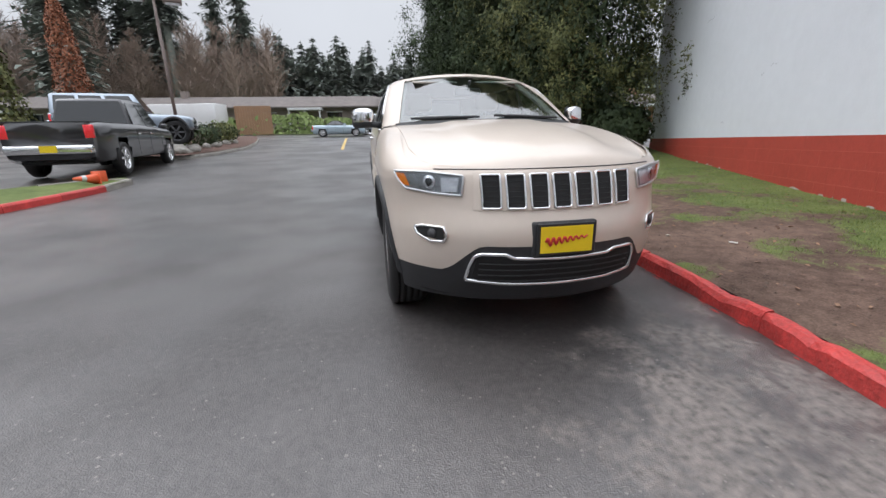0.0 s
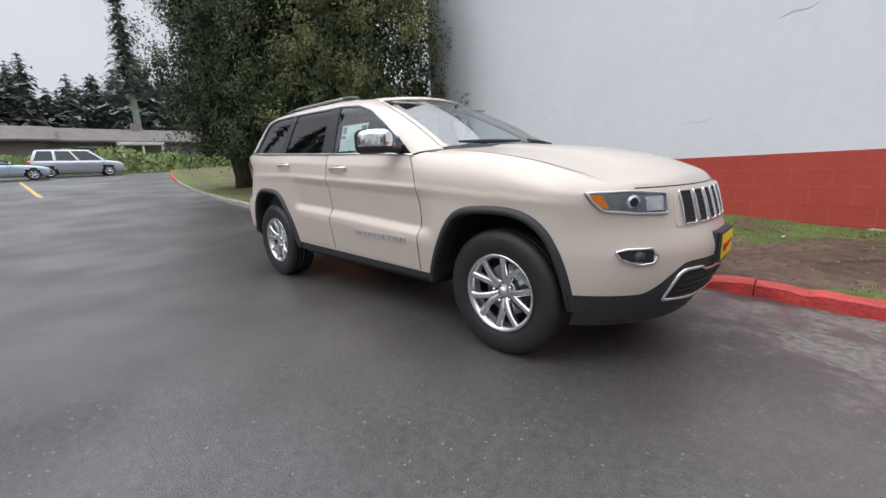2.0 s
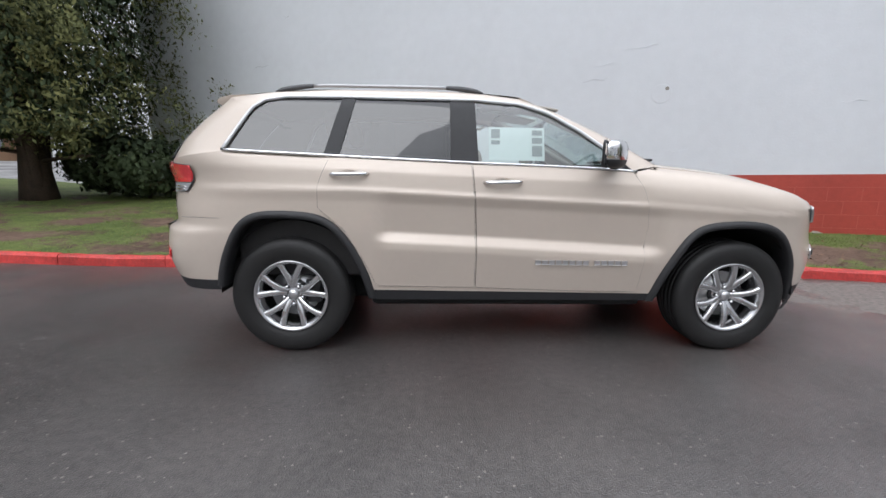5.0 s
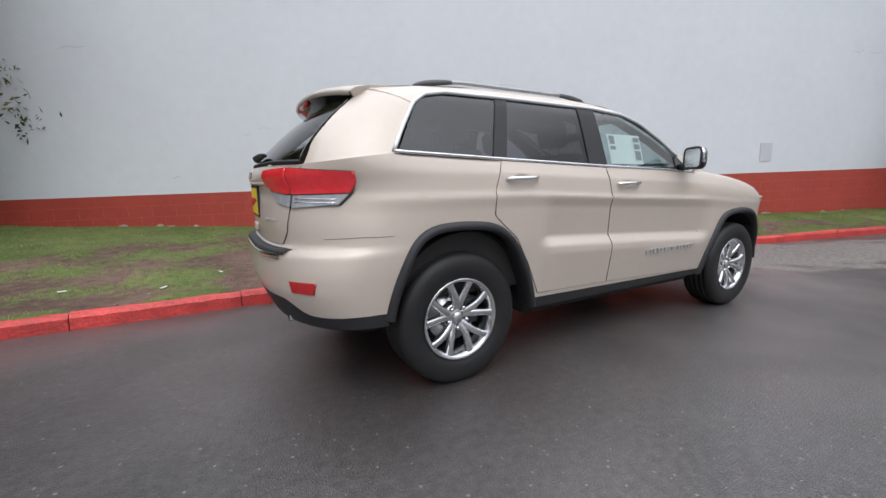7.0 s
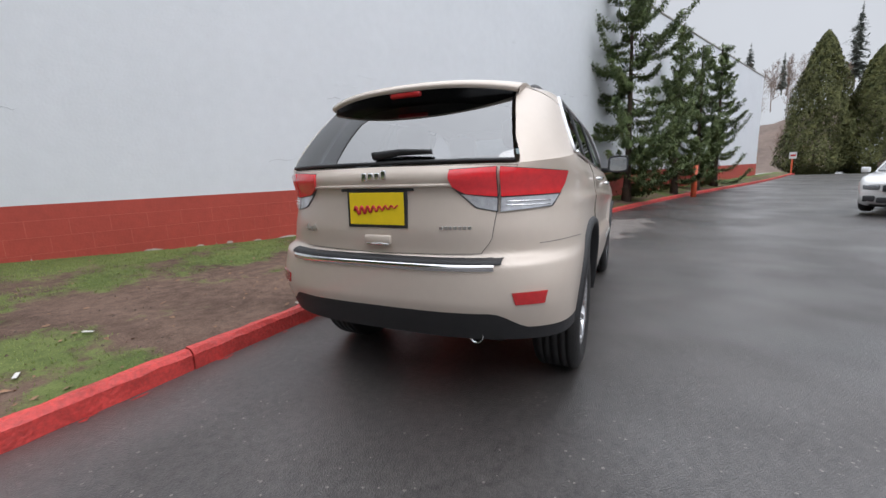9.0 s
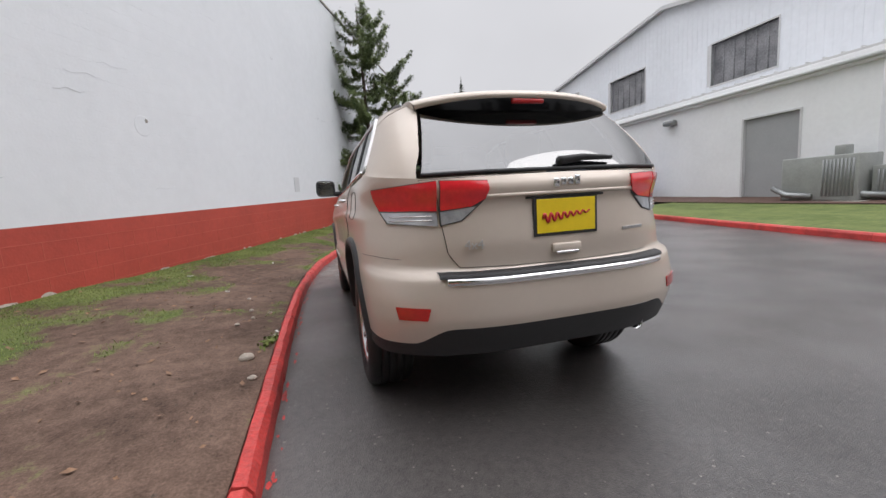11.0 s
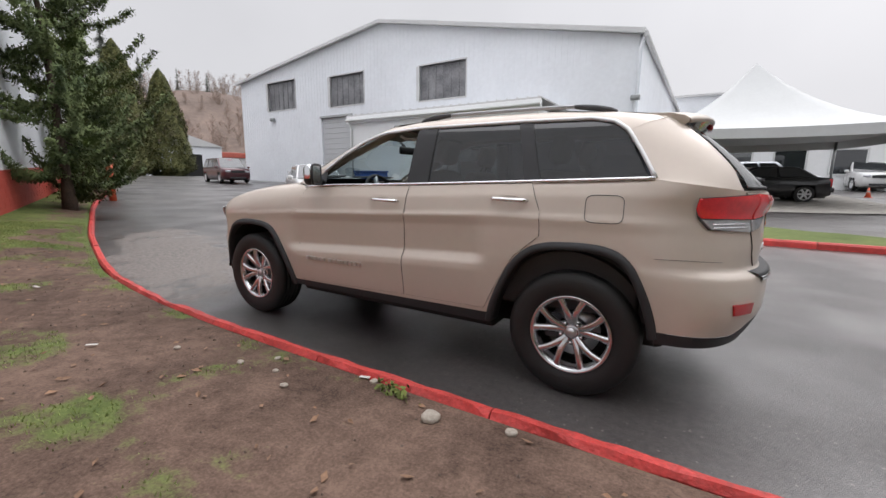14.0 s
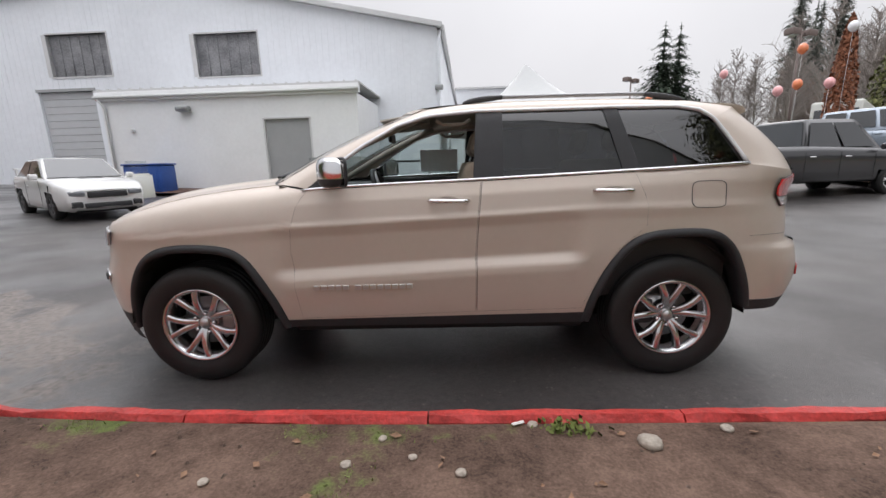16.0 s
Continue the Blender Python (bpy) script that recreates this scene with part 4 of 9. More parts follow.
for side in (-1, 1):
    for d, nm, hx in ((FD, "front_door", (-0.235, 0.0)), (RD, "rear_door", (-1.175, -0.945))):
        door = part(nm, flank_panel(d["bottom"], d["top"], d["left"], d["right"], 24, 64, 0.005, side), PAINT, car, "painted door")
        loop = along(d["bottom"], 14) + along(d["right"], 30)[1:] + along(d["top"][::-1], 14)[1:] + along(d["left"][::-1], 30)[1:-1]
        gap = [(p[0], side * (y_side(p[0], p[1]) + 0.0015), p[1]) for p in loop]
        part("door_gap", tube_bm(gap, 0.0024, 5, closed=True), UNDER, door)
        z = 1.128 if nm == "front_door" else 1.165
        pts = []
        rad = []
        for t in np.linspace(0, 1, 15):
            x = lerp(hx[0], hx[1], t)
            out = 0.036 * math.sin(math.pi * min(1, max(0, t * 1.0))) ** 0.35
            pts.append((x, side * (y_side(x, z) + 0.004 + out), z + 0.006 * (t - 0.5)))
            rad.append(0.0125 if 0.04 < t < 0.96 else 0.008)
        part("door_handle", tube_bm(pts, rad, 8), CHROME, door, "chrome door handle")
        xm = (hx[0] + hx[1]) / 2
        bm = bmesh.new()
        bmesh.ops.create_uvsphere(bm, u_segments=18, v_segments=10, radius=1.0)
        for v in bm.verts:
            v.co = Vector((xm + v.co.x * 0.062, side * (y_side(xm, z) + 0.001 + 0.010 * abs(v.co.y) * 0.6), z + v.co.z * 0.030))
        part("handle_cup", bm, PAINT, door)
    # raised lettering strip low on the front door
    word = [(0.044, 1), (0.044, 1), (0.044, 1), (0.044, 1), (0.044, 1), (0.03, 0), (0.044, 1), (0.044, 1), (0.044, 1), (0.044, 1), (0.044, 1), (0.044, 1), (0.044, 1), (0.044, 1)]
    badge = empty("door_lettering")
    badge.parent = car
    xs = 0.70
    for w, on in word:
        if on:
            zm = 0.628
            yb = y_side(xs - w / 2, 0.63) + 0.005
            part("letter_bar", box_bm(xs - w + 0.009, xs, side * yb, side * (yb + 0.008), zm - 0.014, zm + 0.014, 0.0015, seg=1), SATIN, badge, smooth=False)
        xs -= w
    # wheel arch flares
    for line in (F_ARCH, R_ARCH):
        c = Vector((1.42, 0, 0.36)) if line is F_ARCH else Vector((-1.43, 0, 0.36))
        pts = along(line, 44)
        rows = []
        for inset, off in ((-0.004, 0.0), (0.0, 0.012), (0.014, 0.024), (0.034, 0.026), (0.043, 0.016), (0.047, -0.03), (0.047, -0.10)):
            row = []
            for p in pts:
                q = Vector((c.x - p[0], 0, c.z - p[1] + 0.0001))
                q.normalize()
                x, z = p[0] + q.x * inset, p[1] + q.z * inset
                row.append((x, side * (y_side(p[0], p[1]) + off), z))
            rows.append(row)
        part("wheel_arch_flare", sheet_bm(rows, flip=(side < 0) == (line is F_ARCH)), BLACK_PLASTIC, car, "black plastic wheel arch flare")
        # liner of the wheel well
        hx = c.x + 0.0
        rows = []
        for y in (0.86, 0.62, 0.42):
            rows.append([(hx + 0.468 * math.cos(a), side * y, 0.385 + 0.492 * math.sin(a)) for a in np.linspace(0.03, math.pi - 0.03, 30)])
        bm = sheet_bm(rows)
        bm.faces.new([bm.verts.new((hx + 0.468 * math.cos(a), side * 0.42, 0.385 + 0.492 * math.sin(a))) for a in np.linspace(0.03, math.pi - 0.03, 30)])
        part("wheel_liner", bm, UNDER, car, "black wheel well liner")
    # fuel door on the driver's side, painted flap
    if side > 0:
        cx, cz, hw, hh = -1.60, 1.13, 0.098, 0.075
        loop = []
        for k in range(32):
            a = 2 * math.pi * k / 32
            u, v = math.copysign(abs(math.cos(a)) ** 0.4, math.cos(a)), math.copysign(abs(math.sin(a)) ** 0.4, math.sin(a))
            loop.append((cx + hw * u, cz + hh * v))
        part("fuel_flap_gap", tube_bm([(p[0], side * (y_side(p[0], p[1]) + 0.001), p[1]) for p in loop], 0.0022, 5, closed=True), GREY_PLASTIC, car, "dark gap round the fuel flap")
    # seam from bumper to body
    for pts in ([(-1.86, 0.885), (-2.02, 0.885), (-2.17, 0.875)],):
        part("bumper_seam", tube_bm([(p[0], side * (y_side(p[0], p[1]) + 0.001), p[1]) for p in along(pts, 12)], 0.0012, 5), GREY_PLASTIC, body)

# wheels
def wheel_parts(parent, flip):
    """A wheel about the origin, its outer face towards -y (or +y with flip)."""
    sy = 1 if flip else -1
    R, RIM = 0.381, 0.237
    prof = [(RIM - 0.012, 0.105), (RIM + 0.005, 0.115), (RIM + 0.03, 0.128), (R - 0.055, 0.134), (R - 0.022, 0.122), (R - 0.006, 0.105), (R, 0.085), (R, 0.070), (R - 0.009, 0.068), (R - 0.009, 0.060), (R, 0.058), (R, 0.028), (R - 0.010, 0.026), (R - 0.010, 0.018), (R, 0.016)]
    prof = prof + [(r, -w) for r, w in prof[::-1]]
    n = 64
    rows = [[(r * math.cos(2 * math.pi * i / n), sy * w, r * math.sin(2 * math.pi * i / n)) for i in range(n + 1)] for r, w in prof]
    bm = sheet_bm(rows, flip=flip)
    bmesh.ops.remove_doubles(bm, verts=bm.verts[:], dist=0.0005)
    tyre = part("tyre", bm, RUBBER, parent, "black rubber tyre")
    # rim barrel and lip
    prof = [(RIM - 0.006, 0.112), (RIM + 0.004, 0.120), (RIM - 0.008, 0.122), (RIM - 0.022, 0.108), (RIM - 0.032, 0.075), (RIM - 0.040, -0.02), (RIM - 0.036, -0.10)]
    rows = [[(r * math.cos(2 * math.pi * i / n), sy * w, r * math.sin(2 * math.pi * i / n)) for i in range(n + 1)] for r, w in prof]
    bm = sheet_bm(rows, flip=flip)
    rim = part("rim", bm, ALLOY, parent, "polished alloy rim")
    # brake disc and dark backing
    part("brake_disc", cyl_bm((0, sy * 0.0, 0), (0, sy * 0.012, 0), 0.158, n=40), SATIN, parent, "steel brake disc")
    part("brake_caliper", box_bm(0.07, 0.17, -0.03 if sy > 0 else -0.035, 0.035 if sy > 0 else 0.03, -0.07, 0.09, 0.015), GREY_PLASTIC, parent, "grey brake caliper")
    part("wheel_back", cyl_bm((0, -sy * 0.055, 0), (0, -sy * 0.045, 0), 0.222, n=40), UNDER, parent, "black inner wheel")
    # five pairs of spokes
    for k in range(5):
        for da in (-0.20, 0.20):
            a0 = math.radians(90 + 72 * k) + da * 0.55
            a1 = math.radians(90 + 72 * k) + da * 1.62
            bm = bmesh.new()
            rings = []
            for t in np.linspace(0, 1, 7):
                a = lerp(a0, a1, t)
                r = lerp(0.040, RIM - 0.010, t)
                w = lerp(0.022, 0.0165, t) + 0.012 * max(0, t - 0.78) * 3
                y = lerp(0.062, 0.104, t ** 0.8) + 0.010 * math.sin(math.pi * t)
                cx, cz = r * math.cos(a), r * math.sin(a)
                tx, tz = -math.sin(a), math.cos(a)
                ring = []
                for (o, dy) in ((-w, -0.030), (-w, 0.0), (-w * 0.55, 0.007), (w * 0.55, 0.007), (w, 0.0), (w, -0.030)):
                    ring.append(bm.verts.new((cx + tx * o, sy * (y + dy), cz + tz * o)))
                rings.append(ring)
            for p, q in zip(rings[:-1], rings[1:]):
                for i in range(5):
                    f = (p[i], p[i + 1], q[i + 1], q[i])
                    bm.faces.new(f if not flip else f[::-1])
            sp = part("spoke", bm, ALLOY, rim)
    # hub, cap and nuts
    part("hub_plate", cyl_bm((0, sy * 0.02, 0), (0, sy * 0.066, 0), 0.092, 0.078, n=30), ALLOY, parent, "alloy hub plate")
    part("centre_cap", cyl_bm((0, sy * 0.066, 0), (0, sy * 0.082, 0), 0.034, 0.029, n=28), SATIN, parent, "silver centre cap")
    for k in range(5):
        a = math.radians(90 + 36 + 72 * k)
        c = (0.0635 * math.cos(a), 0.0635 * math.sin(a))
        part("nut_well", cyl_bm((c[0], sy * 0.060, c[1]), (c[0], sy * 0.0675, c[1]), 0.0165, n=14), GREY_PLASTIC, parent, "dark nut recess")
        part("wheel_nut", cyl_bm((c[0], sy * 0.064, c[1]), (c[0], sy * 0.082, c[1]), 0.0115, 0.009, n=6), CHROME, parent, "chrome wheel nut")


for side in (-1, 1):
    proto = None
    for hx, roll in ((1.4575, 22), (-1.4575, 0)):
        wheel = empty("wheel")
        wheel.parent = car
        wheel["label"] = "alloy wheel with five pairs of spokes"
        wheel.location = (hx, side * 0.750, 0.381)
        wheel.rotation_euler = (0, radians(roll), 0)
        if proto is None:
            wheel_parts(wheel, side > 0)
            proto = wheel
        else:
            made = {proto: wheel}
            for o in proto.children_recursive:
                q = o.copy()
                scene.collection.objects.link(q)
                q.parent = made[o.parent]
                made[o] = q
    for hx in (1.4575, -1.4575):
        part("axle", cyl_bm((hx, side * 0.30, 0.36), (hx, side * 0.74, 0.385), 0.05, n=10), UNDER, car, "black axle")
# suspension and exhaust underneath
part("rear_axle", cyl_bm((-1.4575, -0.6, 0.36), (-1.4575, 0.6, 0.36), 0.05, n=10), UNDER, car, "black rear axle")
bm = tube_bm([(-1.7, -0.42, 0.36), (-2.05, -0.47, 0.42), (-2.28, -0.47, 0.438)], 0.030, 16)
part("exhaust_pipe", bm, UNDER, car, "dark exhaust pipe")
bm = bmesh.new()
rows = [[(x, -0.47 + r * math.cos(2 * math.pi * i / 24), 0.440 + r * math.sin(2 * math.pi * i / 24)) for i in range(25)] for x, r in ((-2.22, 0.032), (-2.28, 0.034), (-2.315, 0.036), (-2.317, 0.034), (-2.29, 0.031), (-2.24, 0.028))]
part("exhaust_tip", sheet_bm(rows), CHROME, car, "chrome exhaust tip")

LAMP_GREY = mat("lamp_housing_grey", (0.20, 0.21, 0.225), 0.3, metal=0.3, vary=0.35, scale=22)
# nose: grille, lamps, lower intake
part("grille_surround", quad_panel(x_front, (-0.455, 0.795), (0.455, 0.795), (0.445, 0.985), (-0.445, 0.985), 40, 8, 0.004, 0.02), PAINT, car, "painted grille surround")
for k in range(7):
    yc = (k - 3) * 0.1215
    a, b, c, d = (yc - 0.045, 0.806), (yc + 0.045, 0.806), (yc + 0.047, 0.974), (yc - 0.047, 0.974)
    slot = empty("grille_slot")
    slot.parent = car
    part("slot_mesh", quad_panel(x_front, a, b, c, d, 5, 6, 0.007, 0.02), UNDER, slot, "black mesh insert")
    ring = along([a, b, c, d, a], 44)[:-1]
    bm = tube_bm([(x_front(p[0], p[1]) + 0.010, p[0], p[1]) for p in ring], 0.0065, 8, closed=True)
    part("slot_ring", bm, CHROME, slot, "silver slot surround")
    for q in range(1, 6):
        z = lerp(0.812, 0.968, q / 6)
        part("mesh_bar", tube_bm([(x_front(y, z) + 0.009, y, z) for y in np.linspace(yc - 0.038, yc + 0.038, 4)], 0.0011, 4), BLACK_PLASTIC, slot)
for s in (-1, 1):
    # headlamp
    lamp = empty("headlamp")
    lamp.parent = car
    lamp["label"] = "clear headlamp with amber corner"
    bot = [(s * 0.505, 0.868), (s * 0.64, 0.875), (s * 0.775, 0.893)]
    top = [(s * 0.492, 0.968), (s * 0.66, 0.985), (s * 0.830, 0.984)]
    inn = [(s * 0.505, 0.868), (s * 0.492, 0.968)]
    out = [(s * 0.775, 0.893), (s * 0.812, 0.94), (s * 0.830, 0.984)]

    def fp(b, t, l, r, nu, nv, off, fold):
        if s > 0:
            return face_panel(x_front, b, t, l, r, nu, nv, off, fold)
        return face_panel(x_front, b[::-1], t[::-1], r, l, nu, nv, off, fold)

    part("lamp_housing", fp(bot, top, inn, out, 16, 8, 0.003, 0.012), LAMP_GREY, lamp, "grey lamp housing")
    part("lamp_bezel", tube_bm([(x_front(p[0], p[1]) + 0.008, p[0], p[1]) for p in along(bot + out[1:] + top[::-1][1:] + inn[::-1][1:], 60)[:-1]], 0.0065, 6, closed=True), SATIN, lamp, "silver lamp bezel")
    for yc, r in ((0.655, 0.029),):
        x0 = x_front(yc, 0.93)
        nrm = Vector((1, s * 0.75, 0)).normalized()
        c = Vector((x0 + 0.002, s * yc, 0.932))
        part("reflector_bowl", cyl_bm(c - nrm * 0.02, c + nrm * 0.006, r + 0.002, r + 0.006, n=24), LAMP_SILVER, lamp, "silver reflector")
        part("projector", cyl_bm(c + nrm * 0.004, c + nrm * 0.008, r * 0.9, r * 0.7, n=24), GLOSS_BLACK, lamp, "round projector lens")
    q = [(s * 0.525, 0.885), (s * 0.60, 0.885), (s * 0.60, 0.955), (s * 0.515, 0.955)]
    part("inner_reflector", fp([q[0], q[1]], [q[3], q[2]], [q[0], q[3]], [q[1], q[2]], 6, 4, 0.007, 0.01), LAMP_SILVER, lamp, "silver inner reflector")
    q = [(s * 0.752, 0.906), (s * 0.785, 0.910), (s * 0.826, 0.974), (s * 0.778, 0.972)]
    part("amber_corner", fp([q[0], q[1]], [q[3], q[2]], [q[0], q[3]], [q[1], q[2]], 6, 6, 0.008, 0.01), AMBER, lamp, "amber turn lens")
    w = part("lamp_lens", fp(bot, top, inn, out, 16, 8, 0.016, 0.012), LENS, lamp, "clear outer lens")
    w.visible_shadow = False
    # fog lamp
    fog = empty("fog_lamp")
    fog.parent = car
    fog["label"] = "fog lamp in a chrome surround"
    loop = [(s * 0.60, 0.625), (s * 0.66, 0.618), (s * 0.725, 0.65), (s * 0.74, 0.688), (s * 0.70, 0.70), (s * 0.60, 0.70), (s * 0.585, 0.66)]
    g0 = [(s * 0.60, 0.625), (s * 0.725, 0.645)], [(s * 0.595, 0.70), (s * 0.735, 0.695)], [(s * 0.60, 0.625), (s * 0.595, 0.70)], [(s * 0.725, 0.645), (s * 0.735, 0.695)]
    part("fog_pocket", fp(*g0, 6, 5, 0.003, 0.012), UNDER, fog, "black recess")
    part("fog_chrome", tube_bm([(x_front(p[0], p[1]) + 0.006, p[0], p[1]) for p in along(loop + loop[:1], 40)[:-1]], 0.008, 6, closed=True), CHROME, fog, "chrome surround")
    c = Vector((x_front(s * 0.655, 0.66) + 0.004, s * 0.655, 0.662))
    nrm = Vector((1, s * 0.7, 0)).normalized()
    part("fog_lens", cyl_bm(c - nrm * 0.01, c + nrm * 0.010, 0.028, 0.024, n=20), GREY_PLASTIC, fog, "round dark fog lens")
# lower intake with its chrome frame
part("lower_intake", face_panel(x_front, [(-0.46, 0.415), (0, 0.385), (0.46, 0.415)], [(-0.44, 0.555), (-0.25, 0.545), (0, 0.535), (0.25, 0.545), (0.44, 0.555)], [(-0.46, 0.415), (-0.44, 0.555)], [(0.46, 0.415), (0.44, 0.555)], 40, 6, 0.006, 0.012), UNDER, car, "black lower intake")
frame_top = [(-0.49, 0.408), (-0.475, 0.50), (-0.455, 0.555), (-0.42, 0.572), (-0.30, 0.572), (-0.26, 0.552), (0, 0.545), (0.26, 0.552), (0.30, 0.572), (0.42, 0.572), (0.455, 0.555), (0.475, 0.50), (0.49, 0.408)]
part("intake_chrome", tube_bm(line_on(x_front, frame_top, 0.006, 70), 0.0105, 8), CHROME, car, "chrome intake frame")
part("intake_chrome", tube_bm(line_on(x_front, [(-0.49, 0.408), (-0.3, 0.392), (0, 0.385), (0.3, 0.392), (0.49, 0.408)], 0.007, 50), 0.010, 8), CHROME, car, "chrome intake frame")
for q in range(4):
    z = 0.41 + 0.035 * q
    part("intake_bar", tube_bm(line_on(x_front, [(-0.43, z), (0.43, z)], 0.009, 30), 0.004, 5), BLACK_PLASTIC, car, "black intake bar")
# lower lip in underbody black, painting in the shade beneath the bumper
part("front_lip", tube_bm(line_on(x_front, [(-0.70, 0.30), (0, 0.27), (0.70, 0.30)], -0.02, 40), 0.016, 8), UNDER, car, "black lower lip")

def plate(x, y0, y1, z0, z1, sg, tilt, parent):
    """A dealer plate in a black frame; its print is drawn as plain strokes."""
    p = empty("plate")
    p.parent = parent
    p["label"] = "yellow dealer plate with a red stroke"
    e = sg * 0.012
    part("plate_frame", box_bm(min(x - 0.004 * sg, x + e), max(x - 0.004 * sg, x + e), y0 - 0.014, y1 + 0.014, z0 - 0.014, z1 + 0.014, 0.003), BLACK_PLASTIC, p, "black plate frame", smooth=False)
    a, b = x + e, x + sg * 0.0145
    part("plate_sheet", box_bm(min(a, b), max(a, b), y0, y1, z0, z1, 0.001), PLATE_YELLOW, p, "yellow plate", smooth=False)
    n = 72
    pts = []
    for t in np.linspace(0, 1, n):
        y = lerp(y0 + 0.03, y1 - 0.03, t) if sg > 0 else lerp(y1 - 0.03, y0 + 0.03, t)
        z = lerp(z0, z1, 0.50) + 0.017 * (1.25 - t) * math.sin(t * 46) + 0.022 * (t - 0.5)
        pts.append((x + sg * 0.0148, y, z))
    part("red_stroke", tube_bm(pts, [0.0075 - 0.003 * k / n for k in range(n)], 5), PLATE_RED, p, "red printed stroke")
    return p


plate(2.408, -0.142, 0.142, 0.582, 0.720, 1, 0, car)
plate(-2.384, -0.152, 0.152, 0.965, 1.117, -1, 0, car)
part("plate_bracket", box_bm(2.36, 2.404, -0.175, 0.175, 0.560, 0.74, 0.012), BLACK_PLASTIC, car, "black plate bracket")
# small raised emblem bars
for k in range(4):
    y = (k - 1.5) * 0.036
    part("emblem_bar", box_bm(2.20 - abs(y) * 0.2, 2.212, y - 0.013, y + 0.013, 1.052, 1.066, 0.003), SATIN, car, "silver emblem stroke")
    part("emblem_bar", box_bm(x_rear(y, 1.19) - 0.014, x_rear(y, 1.19) - 0.003, y - 0.014, y + 0.014, 1.176 - 0.008 * (k == 3), 1.208 + 0.010 * (k == 0), 0.004), CHROME, car, "chrome emblem block")

# tail: gate, glass, lamps, bumper
gate_bot = [(0.50, 0.838), (0, 0.828), (-0.50, 0.838)]
gate_top = [(0.645, 1.228), (0, 1.236), (-0.645, 1.228)]
gate_l = [(0.50, 0.838), (0.545, 0.90), (0.562, 1.03), (0.572, 1.15), (0.645, 1.228)]
gate_r = [(-p[0], p[1]) for p in gate_l]
gate = part("tailgate", face_panel(x_rear, gate_bot, gate_top, gate_l, gate_r, 40, 22, 0.006, 0.012), PAINT, car, "painted tailgate")
loop = along(gate_bot, 30) + along(gate_r, 20)[1:] + along(gate_top[::-1], 30)[1:] + along(gate_l[::-1], 20)[1:-1]
part("gate_gap", tube_bm([(x_rear(p[0], p[1]) - 0.002, p[0], p[1]) for p in loop], 0.0026, 5, closed=True), UNDER, gate)
part("gate_crease", tube_bm([(x_rear(y, 1.145) - 0.004, y, 1.145) for y in np.linspace(-0.40, 0.40, 30)], 0.010, 8), PAINT, gate, "painted gate crease")
# near-black strip that paints the shadow under the gate crease
part("gate_shadow_gap", tube_bm([(x_rear(y, 1.132) - 0.008, y, 1.128) for y in np.linspace(-0.20, 0.20, 16)], 0.006, 6), UNDER, gate)
part("gate_handle", box_bm(-2.404, -2.385, -0.075, 0.075, 0.872, 0.915, 0.008), PAINT, gate, "painted gate handle")
part("handle_slot", box_bm(-2.406, -2.39, -0.06, 0.06, 0.866, 0.878, 0.004), CHROME, gate, "chrome handle edge")
glass_b = [(0.632, 1.252), (0, 1.252), (-0.632, 1.252)]
glass_t = [(0.535, 1.615), (0, 1.635), (-0.535, 1.615)]
w = part("rear_glass", face_panel(x_rear, glass_b, glass_t, [glass_b[0], glass_t[0]], [glass_b[2], glass_t[2]], 30, 14, 0.004, 0.004), GLASS_REAR, car, "dark tinted rear glass")
w.visible_shadow = False
part("glass_seal", tube_bm([(x_rear(p[0], p[1]) - 0.004, p[0], p[1]) for p in along(glass_b, 30)], 0.009, 6), BLACK_PLASTIC, car, "black glass seal")
